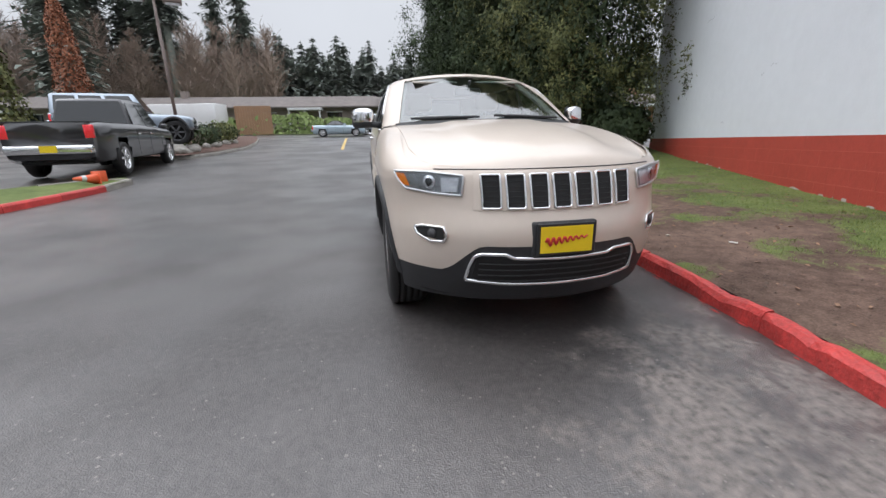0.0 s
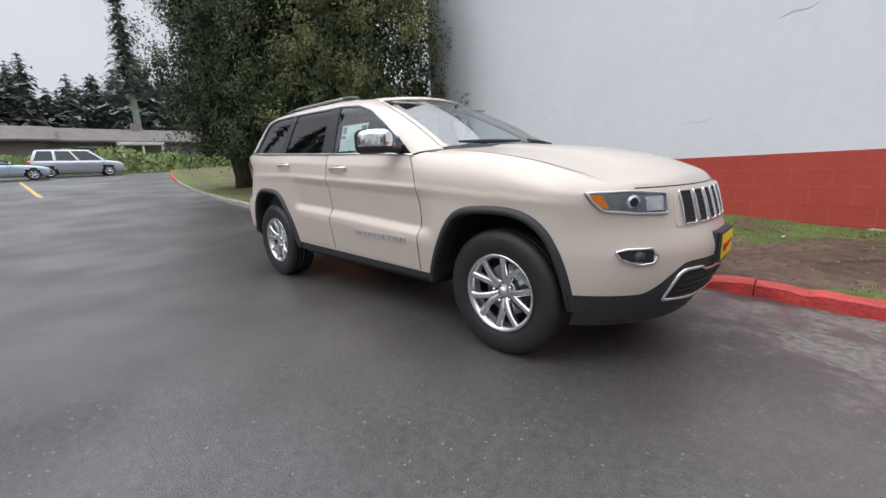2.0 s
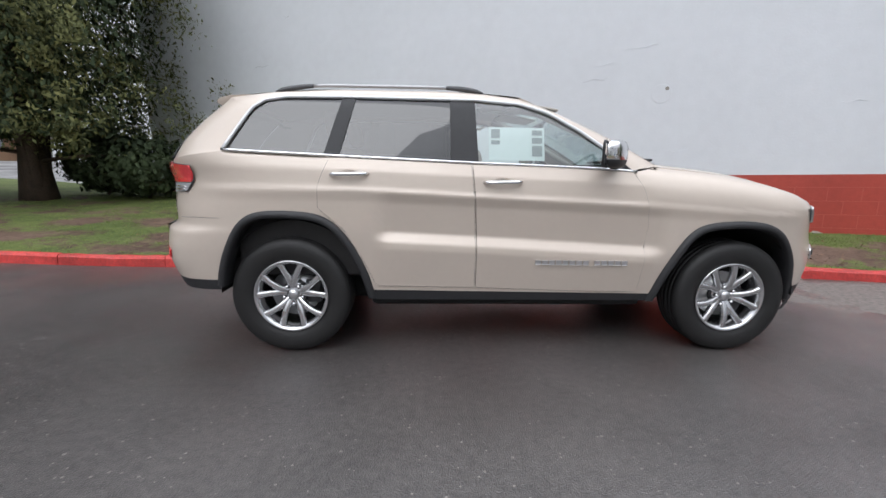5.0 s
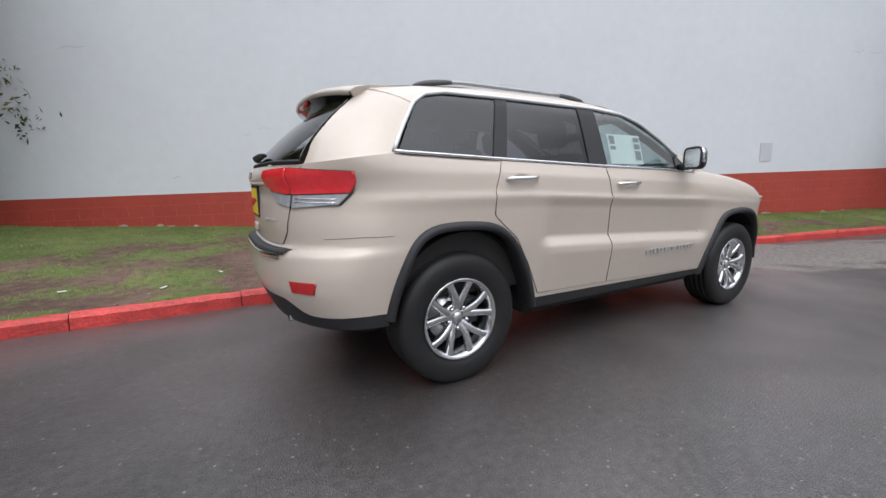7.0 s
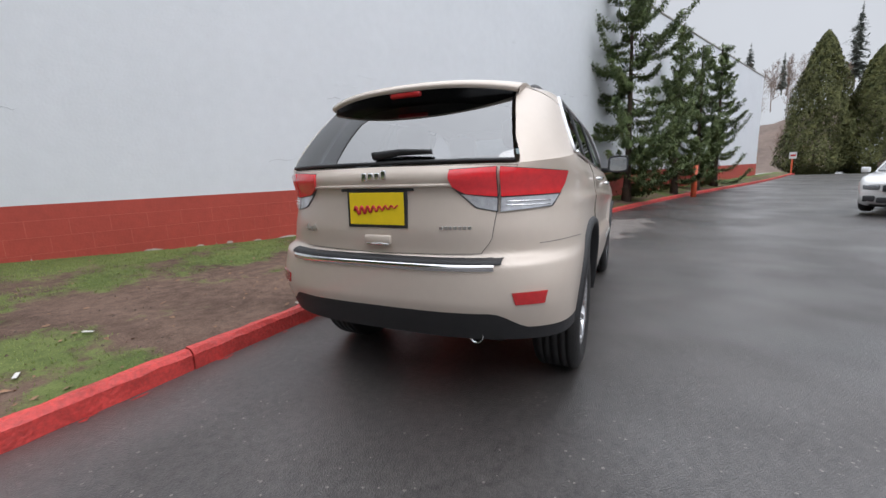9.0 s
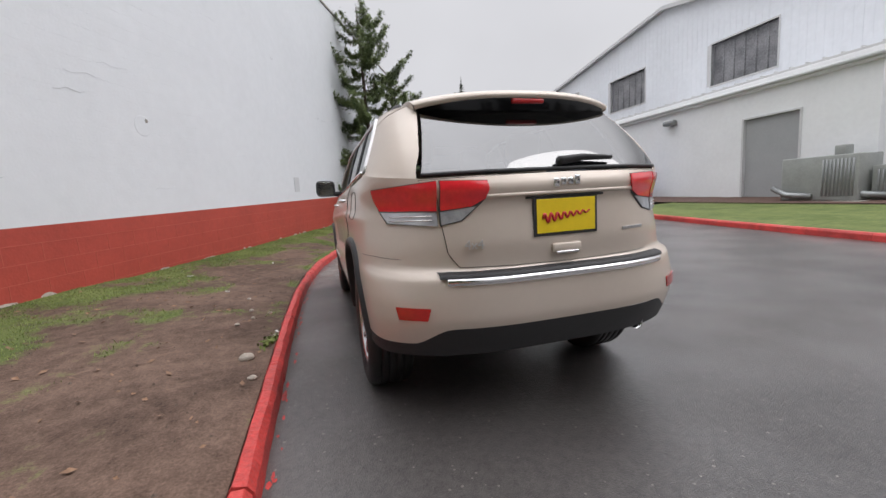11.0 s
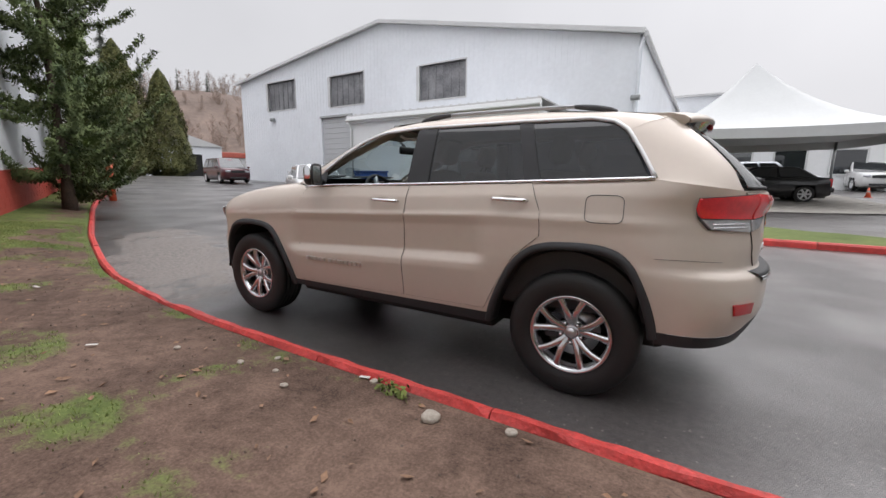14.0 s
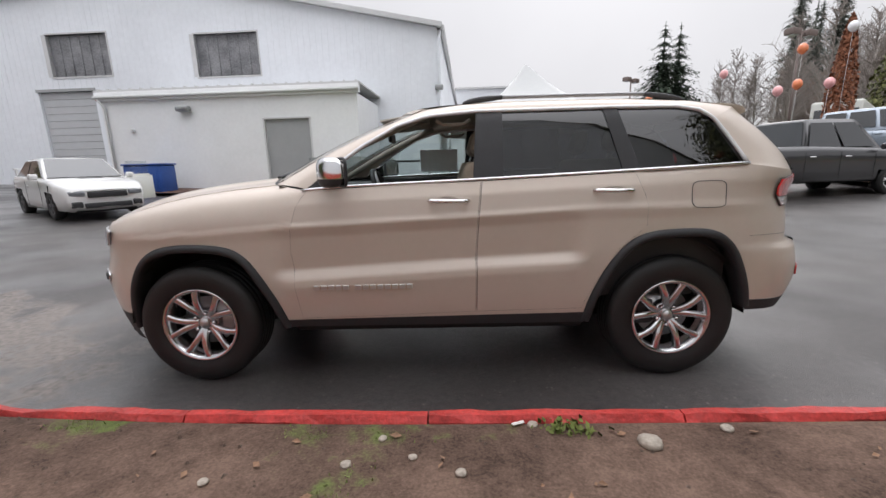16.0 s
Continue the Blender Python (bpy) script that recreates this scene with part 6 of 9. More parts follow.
def cypress(x, y, z, height, radius, material, seed, label, clumps=820, per=150, low=1.0, leaf=0.10, bulge=0.35, multi=3):
    """A broad evergreen: leaning trunks, limbs and hanging clumps of scale leaves, with gaps."""
    rng = np.random.default_rng(seed)
    t = tagged(empty("evergreen_tree", Matrix.Translation((x, y, z))), label, "tree")
    bm, _ = trunk_bm(height * 0.93, 0.24, 0.03, rng, 0.3, base=-0.15)
    part("trunk", bm, BARK, t, "brown ridged trunk")
    for k in range(multi):
        a = rng.uniform(0, 6.28)
        pts = [(0.16 * math.cos(a) * u, 0.16 * math.sin(a) * u, -0.1 + 0.35 * u) for u in (0, 0.5)] + [(math.cos(a) * (0.2 + 0.5 * u), math.sin(a) * (0.2 + 0.5 * u), 0.3 + 3.4 * u) for u in np.linspace(0, 1, 6)]
        part("trunk", tube_bm(pts, [0.15 - 0.012 * i for i in range(len(pts))], 8), BARK, t, "brown ridged trunk")
    for k in range(14):
        a = rng.uniform(0, 6.28)
        h0 = rng.uniform(0.5, 0.75 * height)
        ln = radius * rng.uniform(0.45, 0.8)
        pts = [(math.cos(a) * ln * u, math.sin(a) * ln * u, h0 + 0.5 * u - 0.35 * u * u) for u in np.linspace(0, 1, 5)]
        part("limb", tube_bm(pts, [0.05 - 0.009 * i for i in range(5)], 5), BARK, t, "bare brown limb")
    cs, outs = [], []
    for k in range(clumps):
        u = rng.uniform(0, 1) ** 0.85
        h = low + (height - low) * u
        prof = (math.sin(math.pi * min(1, (u * 0.90 + 0.10)) ** (0.55 + bulge * 0.3))) ** 0.62
        a = rng.uniform(0, 6.28)
        lump = 1 + 0.20 * math.sin(3 * a + 5 * u + seed) + 0.12 * math.sin(7 * a - 9 * u)
        r = radius * prof * lump * rng.uniform(0.50, 1.03)
        cx, cy = r * math.cos(a), r * math.sin(a)
        m = int(per * rng.uniform(0.5, 1.4))
        sig = rng.uniform(0.12, 0.25)
        p = rng.normal(0, 1, (m, 3)) * np.array([sig, sig, sig * 1.05]) + np.array([cx, cy, h])
        p[:, 2] -= 0.25 * np.hypot(p[:, 0] - cx * 0.9, p[:, 1] - cy * 0.9)
        o = (p - np.array([cx * 0.92, cy * 0.92, h - 0.15])) / sig * 0.9 + np.array([math.cos(a), math.sin(a), 0.3])
        cs.append(p)
        outs.append(o)
    me = leaves_mesh("crown", np.concatenate(cs), np.concatenate(outs), leaf, rng, droop=0.6, aspect=2.7)
    crown_part(me, material, t, "crown", "dense evergreen foliage")
    # inner foliage in the dark leaf; in the olive tree this paints inner shade
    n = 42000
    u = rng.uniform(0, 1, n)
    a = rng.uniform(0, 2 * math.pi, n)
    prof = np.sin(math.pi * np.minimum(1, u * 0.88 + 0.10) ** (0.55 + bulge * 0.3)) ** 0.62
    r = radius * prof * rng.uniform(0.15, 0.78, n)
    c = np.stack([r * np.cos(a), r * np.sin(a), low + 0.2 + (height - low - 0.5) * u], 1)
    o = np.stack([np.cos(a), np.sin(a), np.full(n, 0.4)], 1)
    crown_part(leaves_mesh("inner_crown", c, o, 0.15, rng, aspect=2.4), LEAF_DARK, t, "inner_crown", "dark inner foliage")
    return t


def wall_pine(x, y, z, height, reach, seed, label):
    """A ragged conifer with upswept boughs trained beside the wall."""
    rng = np.random.default_rng(seed)
    t = tagged(empty("ragged_conifer", Matrix.Translation((x, y, z))), label, "tree", group="conifers along the wall")
    bm, _ = trunk_bm(height, 0.13, 0.02, rng, 0.12, base=-0.15)
    part("trunk", bm, BARK, t, "brown trunk")
    cs, outs = [], []
    nb = int(height * 10)
    for k in range(nb):
        u = (k + rng.uniform(0, 1)) / nb
        h0 = 0.32 + (height - 0.6) * u
        a = rng.uniform(0, 6.28)
        ln = reach * (1 - 0.52 * u - 0.34 * u ** 6) * rng.uniform(0.55, 1.15) * (0.85 if u < 0.12 else 1.0)
        if rng.uniform() < 0.06:
            ln *= 1.35
        rise = rng.uniform(0.25, 0.75)
        pts = []
        for v in np.linspace(0, 1, 6):
            pts.append(np.array([math.cos(a) * ln * v, math.sin(a) * ln * v, h0 - 0.22 * ln * math.sin(math.pi * v * 0.8) + rise * ln * v ** 2.2]))
        if k % 3 == 0:
            part("bough", tube_bm([tuple(p) for p in pts], [0.024 - 0.0035 * i for i in range(6)], 4), BARK, t, "thin brown bough")
        m = int(480 * ln)
        v = rng.uniform(0.12, 1.0, m)
        pa = np.array(pts)
        p = np.stack([np.interp(v * 5, range(6), pa[:, c]) for c in range(3)], 1)
        w = 0.105 * (1.2 - 0.75 * v)
        cs.append(p + rng.normal(0, 1, (m, 3)) * np.stack([w, w, w * 0.55], 1))
        outs.append(np.tile((math.cos(a) * 0.7, math.sin(a) * 0.7, 0.8), (m, 1)))
    cs, outs = np.concatenate(cs), np.concatenate(outs)
    me = leaves_mesh("crown", cs, outs, 0.10, rng, aspect=2.8)
    crown_part(me, LEAF_PINE, t, "crown", "dark green needle sprays")
    return t


def column_tree(x, y, z, height, radius, seed, label, material, leaf=0.20, n=9000, pointed=0.8, name="column_cypress"):
    """A dense pointed column."""
    rng = np.random.default_rng(seed)
    t = tagged(empty(name, Matrix.Translation((x, y, z))), label, "tree")
    bm, _ = trunk_bm(height * 0.9, 0.14, 0.02, rng, 0.05, base=-0.15)
    part("trunk", bm, BARK, t, "brown trunk")
    u = rng.uniform(0, 1, n) ** 1.15
    a = rng.uniform(0, 2 * math.pi, n)
    prof = np.minimum(1, (u + 0.03) * 9) ** 0.5 * (1 - u ** 1.7) ** pointed
    lump = 1 + 0.10 * np.sin(4 * a + 14 * u + seed) + 0.06 * np.sin(11 * a - 31 * u)
    r = radius * prof * lump * (0.62 + 0.40 * rng.uniform(0, 1, n) ** 0.5)
    c = np.stack([r * np.cos(a), r * np.sin(a), 0.15 + height * u], 1)
    c[:, 2] += rng.normal(0, 0.08, n)
    o = np.stack([np.cos(a), np.sin(a), np.full(n, 0.7)], 1)
    me = leaves_mesh("crown", c, o, leaf, rng, aspect=1.9)
    crown_part(me, material, t, "crown", "dense clipped-looking foliage")
    return t


def shrub(x, y, z, w, h, seed, material, label, n=1500, leaf=0.11):
    rng = np.random.default_rng(seed)
    t = tagged(empty("shrub", Matrix.Translation((x, y, z))), label, "shrub")
    for k in range(5):
        a = rng.uniform(0, 6.28)
        part("stem", tube_bm([(0, 0, -0.05), (0.15 * w * math.cos(a), 0.15 * w * math.sin(a), h * 0.4), (0.3 * w * math.cos(a), 0.3 * w * math.sin(a), h * 0.7)], [0.02, 0.015, 0.008], 5), BARK, t, "thin stem")
    v = rng.normal(0, 1, (n, 3))
    v /= np.linalg.norm(v, axis=1)[:, None]
    rr = rng.uniform(0.55, 1.0, n) ** 0.5 * (1 + 0.18 * np.sin(5 * v[:, 0] * 3 + seed) * np.cos(4 * v[:, 1] * 2))
    c = v * rr[:, None] * np.array([w / 2, w / 2, h / 2]) + np.array([0, 0, h * 0.52])
    c = c[c[:, 2] > 0.02]
    me = leaves_mesh("foliage", c, c - np.array([0, 0, h * 0.3]), leaf, rng)
    crown_part(me, material, t, "foliage", "small leaves")
    return t


def conifer_stuff(name, spots, material, seed, label, sprays=5, taper=0.85):
    """Many far conifers joined in one object; each spot is x, y, z, height, radius, bare part of the stem."""
    rng = np.random.default_rng(seed)
    verts, faces, quads, norms = [], [], [], []
    for (x, y, z, h, r, bare) in spots:
        i = len(verts)
        for k in range(5):
            a = 2 * math.pi * k / 5
            verts.append((x + 0.018 * h * math.cos(a), y + 0.018 * h * math.sin(a), z - 0.5))
            verts.append((x + 0.002 * h * math.cos(a), y + 0.002 * h * math.sin(a), z + h))
        for k in range(5):
            j = (k + 1) % 5
            faces.append((i + 2 * k, i + 2 * j, i + 2 * j + 1, i + 2 * k + 1))
        levels = int(18 + h * 0.9)
        u = bare + (1 - bare) * (np.arange(levels) + rng.uniform(0, 0.8, levels)) / levels
        ln = r * (1 - (u - bare) / (1 - bare)) ** taper * rng.uniform(0.55, 1.3, levels) + 0.15
        # nine boughs a level, each with a few needle sprays along it
        n = levels * 9 * sprays
        zz = np.repeat(z + h * u, 9 * sprays)
        a = np.repeat((rng.uniform(0, 6.28, levels)[:, None] + 2 * math.pi * np.arange(9) / 9 + rng.uniform(-0.2, 0.2, (levels, 9))).ravel(), sprays)
        l2 = np.repeat((ln[:, None] * rng.uniform(0.5, 1.15, (levels, 9))).ravel(), sprays)
        v = rng.uniform(0.12, 1.0, n)
        w = l2 * 0.42 * math.sqrt(5 / sprays) * (1.15 - 0.75 * v)
        c = np.stack([x + np.cos(a) * l2 * v, y + np.sin(a) * l2 * v, zz - 0.32 * l2 * v * v], 1) + rng.normal(0, 1, (n, 3)) * (l2[:, None] * np.array([0.10, 0.10, 0.07]))
        e = a + rng.normal(0, 0.7, n)
        d = np.stack([np.cos(e) * w, np.sin(e) * w, -w * rng.uniform(0.15, 0.5, n)], 1)
        sd = np.stack([np.sin(e) * w, -np.cos(e) * w, w * 0], 1) * 0.42
        quads.append(np.stack([c - d - sd, c - d + sd, c + d + sd * 0.25, c + d - sd * 0.25], 1))
        norms.append(np.stack([np.cos(a), np.sin(a), np.full(n, 0.9)], 1) + rng.normal(0, 0.3, (n, 3)))
    me = soft_quads(name, np.concatenate(quads), np.concatenate(norms), verts, faces)
    me.materials.append(material)
    return tagged(new(name, me), label, "trees", kind="stuff")


def twig_stuff(name, spots, material, seed, label, dens=46):
    """Leafless trees joined in one object; each spot is x, y, z, height."""
    rng = np.random.default_rng(seed)
    verts, faces = [], []

    def stick(p, q, w0, w1):
        dx, dy, dz = q[0] - p[0], q[1] - p[1], q[2] - p[2]
        for ax, ay in ((1.0, 0.3), (-0.3, 1.0)):
            sx, sy, sz = -dz * ay, dz * ax, dx * ay - dy * ax
            k = 1 / (math.sqrt(sx * sx + sy * sy + sz * sz) + 1e-9)
            sx, sy, sz = sx * k, sy * k, sz * k
            i = len(verts)
            verts.extend(((p[0] - sx * w0, p[1] - sy * w0, p[2] - sz * w0), (p[0] + sx * w0, p[1] + sy * w0, p[2] + sz * w0),
                          (q[0] + sx * w1, q[1] + sy * w1, q[2] + sz * w1), (q[0] - sx * w1, q[1] - sy * w1, q[2] - sz * w1)))
            faces.append((i, i + 1, i + 2, i + 3))

    for (x, y, z, h) in spots:
        base = np.array([x, y, z], float)
        top = base + np.array([rng.normal(0, 0.05 * h), rng.normal(0, 0.05 * h), h])
        stick(base - np.array([0, 0, 0.4]), top, 0.013 * h, 0.002 * h)
        for k in range(dens):
            u = rng.uniform(0.2, 0.97)
            p = base + (top - base) * u
            a = rng.uniform(0, 6.28)
            ln = h * 0.36 * (1.1 - u) * rng.uniform(0.5, 1.2) + 0.04 * h
            q = p + np.array([math.cos(a) * ln * 0.65, math.sin(a) * ln * 0.65, ln * rng.uniform(0.4, 1.0)])
            stick(p, q, 0.0045 * h, 0.0012 * h)
            for g in range(6):
                v = rng.uniform(0.3, 1)
                s = p + (q - p) * v
                nx, ny, nz = rng.normal(0, 0.22 * ln, 3)
                e = (s[0] + nx, s[1] + ny, s[2] + nz + ln * 0.22)
                stick(s, e, 0.0018 * h, 0.0006 * h)
    me = bpy.data.meshes.new(name)
    me.from_pydata([tuple(v) for v in verts], [], faces)
    me.materials.append(material)
    return tagged(new(name, me), label, "trees", kind="stuff")


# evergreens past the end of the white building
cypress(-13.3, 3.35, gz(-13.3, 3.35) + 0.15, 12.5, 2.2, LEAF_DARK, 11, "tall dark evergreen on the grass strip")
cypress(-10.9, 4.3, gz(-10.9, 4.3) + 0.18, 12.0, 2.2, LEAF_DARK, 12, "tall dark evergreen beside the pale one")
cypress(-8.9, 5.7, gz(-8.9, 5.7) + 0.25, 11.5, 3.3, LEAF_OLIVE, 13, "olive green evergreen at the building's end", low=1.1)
shrub(-7.0, 6.3, 0.45, 1.9, 1.35, 21, LEAF_DARK, "dark shrub under the evergreen", n=6000)
shrub(-8.2, 6.7, 0.5, 1.6, 1.5, 22, LEAF_DARK, "dark shrub under the evergreen", n=6000)

# ragged conifers along the wall
for i, (x, off, h, rch) in enumerate(((11.7, 0.9, 7.9, 2.8), (15.9, 0.95, 6.9, 1.25), (18.6, 0.95, 6.6, 1.3), (21.3, 0.95, 7.2, 1.45))):
    y = WALL_A * x + WALL_B - off
    wall_pine(x, y, gz(x, y) + 0.15, h, rch, 40 + i, "ragged dark green conifer close to the white wall")
# clipped columns farther down the drive
column_tree(50.0, -18.0, gz(50, -18) - 0.1, 13.6, 3.0, 51, "tall pointed olive cypress column", LEAF_COLUMN, pointed=0.7, n=56000, leaf=0.18)
column_tree(50.0, -22.2, gz(50, -22) - 0.1, 11.6, 2.6, 52, "pointed olive cypress column", LEAF_COLUMN, pointed=0.7, n=48000, leaf=0.18)

# ---- other vehicles ----
def car_paint(name, col, metal=0.2):
    return mat(name, col, 0.28, metal=metal, vary=0.03, scale=2.0, coat=1.0)


WHITE_PAINT = car_paint("white_car_paint", (0.74, 0.74, 0.73), 0.0)
SILVER_PAINT = car_paint("silver_car_paint", (0.46, 0.48, 0.52), 0.5)
BLACK_PAINT = car_paint("black_car_paint", (0.016, 0.016, 0.018), 0.1)
CHARCOAL = car_paint("charcoal_car_paint", (0.050, 0.049, 0.052), 0.4)
MAROON = car_paint("maroon_car_paint", (0.085, 0.018, 0.024), 0.3)
BLUE_PAINT = car_paint("blue_car_paint", (0.03, 0.13, 0.33), 0.3)
PALE_BLUE = car_paint("pale_blue_car_paint", (0.40, 0.49, 0.55), 0.4)
BLUEGREY = car_paint("blue_grey_car_paint", (0.30, 0.35, 0.41), 0.5)
FAR_GLASS = mat("vehicle_glass", (0.020, 0.023, 0.026), 0.05, vary=0.05, scale=2, coat=1.0, spec=0.8)


def vehicle(name, label, L, Wd, H, paint, wheel_r, belt, cabin, hood, m, clear=0.20, kind="car", group="", detail=True, wheels=(0.19, 0.80), rim=None, plate_mat=None, flare=False, roof=None):
    """A vehicle facing +x. cabin: four places along its length for windshield base, roof front, roof rear and rear-glass base, as fractions
    from the nose; hood: heights at nose, windshield base and tail."""
    half = Wd / 2
    xn, xt = L / 2, -L / 2
    cx = [xn - L * c for c in cabin]
    root = tagged(empty(name), label, "truck" if kind == "pickup" else "car", group=group)
    wx = [xn - L * w for w in wheels]
    f_top = table([xt, xt + 0.12 * L, cx[3], cx[0], lerp(cx[0], xn, 0.6), xn - 0.10, xn], [hood[2] - 0.02, hood[2], max(hood[2], belt), hood[1], lerp(hood[1], hood[0], 0.55), hood[0] - 0.04, hood[0] - 0.14])

    def half_w(x):
        e = abs(x) / (L / 2)
        return half * (1 - 0.16 * max(0, (e - 0.72) / 0.28) ** 2.2)

    xs = np.linspace(xt, xn, 61)
    rows = []
    for x in xs:
        w, zt = half_w(x), f_top(x)
        e = abs(x) / (L / 2)
        zb = clear + 0.10 * max(0, (e - 0.9) / 0.1)
        prof = [(0, zb), (w * 0.80, zb), (w * 0.955, zb + 0.05), (w * 0.985, lerp(zb, zt, 0.35)), (w, lerp(zb, zt, 0.62)), (w * 0.985, lerp(zb, zt, 0.84)), (w * 0.94, zt - 0.03), (w * 0.86, zt), (0, zt + 0.015)]
        ring = [(x, -a, b) for a, b in prof] + [(x, a, b) for a, b in prof[::-1]][1:-1]
        rows.append(ring + [ring[0]])
    bm = sheet_bm(rows)
    for r in (rows[0][:-1], rows[-1][:-1]):
        bm.faces.new([bm.verts.new(p) for p in r])
    bmesh.ops.remove_doubles(bm, verts=bm.verts[:], dist=0.001)
    arch = wheel_r * 1.16
    dead = [f for f in bm.faces if abs(f.calc_center_median().y) > half * 0.62 and any((f.calc_center_median().x - q) ** 2 + (f.calc_center_median().z - wheel_r) ** 2 < arch ** 2 for q in wx)]
    bmesh.ops.delete(bm, geom=dead, context="FACES")
    body = part("body", bm, paint, root, "painted body")
    part("chassis", box_bm(xt + 0.15, xn - 0.15, -half * 0.68, half * 0.68, clear - 0.02, belt * 0.75, 0.02), UNDER, root, "black chassis")
    # greenhouse
    wl = half * 0.90
    wr = half * 0.72
    gx = [(cx[0], belt - 0.02), (cx[1], H), (cx[2], H), (cx[3], belt - 0.02)]

    line = along([gx[0], (lerp(gx[0][0], gx[1][0], 0.85), lerp(gx[0][1], gx[1][1], 0.90)), gx[1], (lerp(gx[1][0], gx[2][0], 0.5), H + 0.015), gx[2], (lerp(gx[3][0], gx[2][0], 0.85), lerp(gx[3][1], gx[2][1], 0.90)), gx[3]], 36)
    rows = []
    for p in line:
        f = max(0.0, min(1.0, (p[1] - belt) / (H - belt)))
        w = lerp(wl, wr, f)
        rows.append([(p[0], -wl, belt - 0.05), (p[0], -w, p[1] - 0.02 * f), (p[0], -w * 0.90, p[1]), (p[0], 0, p[1] + 0.012 * f), (p[0], w * 0.90, p[1]), (p[0], w, p[1] - 0.02 * f), (p[0], wl, belt - 0.05)])
    part("cabin", sheet_bm(rows, flip=True), roof or paint, root, "black fabric roof" if roof else "painted cabin and roof")

    def glass(a, b, c, d, label, nm, out):
        """A pane from four points, laid out along the vector out."""
        o = Vector(out)
        q = [Vector(v) + o for v in (a, b, c, d)]
        bm = bmesh.new()
        bm.faces.new([bm.verts.new(v) for v in q])
        r = bmesh.ops.extrude_face_region(bm, geom=bm.faces[:])
        bmesh.ops.translate(bm, verts=[g for g in r["geom"] if isinstance(g, bmesh.types.BMVert)], vec=-o * 0.6)
        return part(nm, bm, FAR_GLASS, root, label, smooth=False)

    def cab(xa, f, s):
        return (xa, s * lerp(wl, wr, f), lerp(belt, H, f))

    # windshield and rear glass
    for (p, q, nm, ox) in ((gx[0], gx[1], "windshield", 0.02), (gx[3], gx[2], "rear_window", -0.02)):
        a, b = (0.10, 0.90) if kind == "pickup" else (0.05, 0.94)
        pa = (lerp(p[0], q[0], a), lerp(p[1], q[1], a))
        pb = (lerp(p[0], q[0], b), lerp(p[1], q[1], b))
        wa, wb = lerp(wl, wr, a) * 0.95, lerp(wl, wr, b) * 0.92
        glass((pa[0], -wa, pa[1]), (pa[0], wa, pa[1]), (pb[0], wb, pb[1]), (pb[0], -wb, pb[1]), "dark glass", nm, (ox, 0, 0.022))
    # side windows, split by pillars
    f0, f1 = 0.08, 0.88
    if kind == "pickup":
        cuts = [0.0, 0.50, 1.0]
    elif kind in ("van", "suv"):
        cuts = [0.0, 0.36, 0.68, 1.0]
    else:
        cuts = [0.0, 0.52, 1.0]
    for s in (-1, 1):
        for c0, c1 in zip(cuts[:-1], cuts[1:]):
            def xat(c, f):
                return lerp(lerp(gx[0][0], gx[1][0], f) - 0.10, lerp(gx[3][0], gx[2][0], f) + 0.08, c)
            g = 0.022
            a, b = cab(xat(c0 + g, f0), f0, s), cab(xat(c1 - g, f0), f0, s)
            c, d = cab(xat(c1 - g, f1), f1, s), cab(xat(c0 + g, f1), f1, s)
            # the frame follows the cabin's side, which leans in from the belt
            glass(a, b, c, d, "dark side glass", "side_window", (0, s * 0.028, 0.004))
    if kind == "pickup":
        bx0, bx1 = xt + 0.10, cx[3] - 0.10
        bm = box_bm(bx0, bx1, -half * 0.80, half * 0.80, belt * 0.62, hood[2] + 0.022, 0.01)
        part("bed_liner", bm, UNDER, root, "black bed liner")
    # wheels
    rim = rim or SATIN
    proto = None
    for q in wx:
        for s in (-1, 1):
            wnode = empty("wheel")
            wnode.parent = root
            wnode.location = (q, s * (half - 0.12), wheel_r)
            if s > 0:
                wnode.rotation_euler = (0, 0, math.pi)
            if proto is None:
                n = 28
                prof = [(wheel_r * 0.66, 0.10), (wheel_r * 0.9, 0.115), (wheel_r * 0.985, 0.09), (wheel_r, 0.05), (wheel_r, -0.05), (wheel_r * 0.9, -0.11)]
                bm = sheet_bm([[(r * math.cos(2 * math.pi * i / n), -w, r * math.sin(2 * math.pi * i / n)) for i in range(n + 1)] for r, w in prof])
                part("tyre", bm, RUBBER, wnode, "black tyre")
                rm = part("rim", sheet_bm([[(r * math.cos(2 * math.pi * i / n), -w, r * math.sin(2 * math.pi * i / n)) for i in range(n + 1)] for r, w in ((wheel_r * 0.68, 0.105), (wheel_r * 0.62, 0.10), (wheel_r * 0.58, 0.02))]), rim, wnode, "metal rim")
                part("rim_back", cyl_bm((0, 0.0, 0), (0, 0.02, 0), wheel_r * 0.62, n=24), UNDER, wnode, "dark wheel centre")
                for k in range(6):
                    a = 2 * math.pi * k / 6
                    bm = box_bm(0.0, wheel_r * 0.62, -0.095, -0.06, -0.035, 0.035, 0.008, seg=1)
                    bm.transform(Matrix.Rotation(a, 4, "Y"))
                    part("spoke", bm, rim, rm)
                proto = wnode
            else:
                made = {proto: wnode}
                for o in proto.children_recursive:
                    k = o.copy()
                    scene.collection.objects.link(k)
                    k.parent = made[o.parent]
                    made[o] = k
            if flare:
                pts = [(q + arch * 1.02 * math.cos(a), s * (half_w(q) + 0.005), wheel_r + arch * 1.02 * math.sin(a)) for a in np.linspace(0.05, math.pi - 0.05, 16)]
                part("fender_flare", tube_bm(pts, 0.06, 6), BLACK_PLASTIC, root, "black fender flare")
    # lamps, bumpers, grille
    zl = hood[0] - 0.20
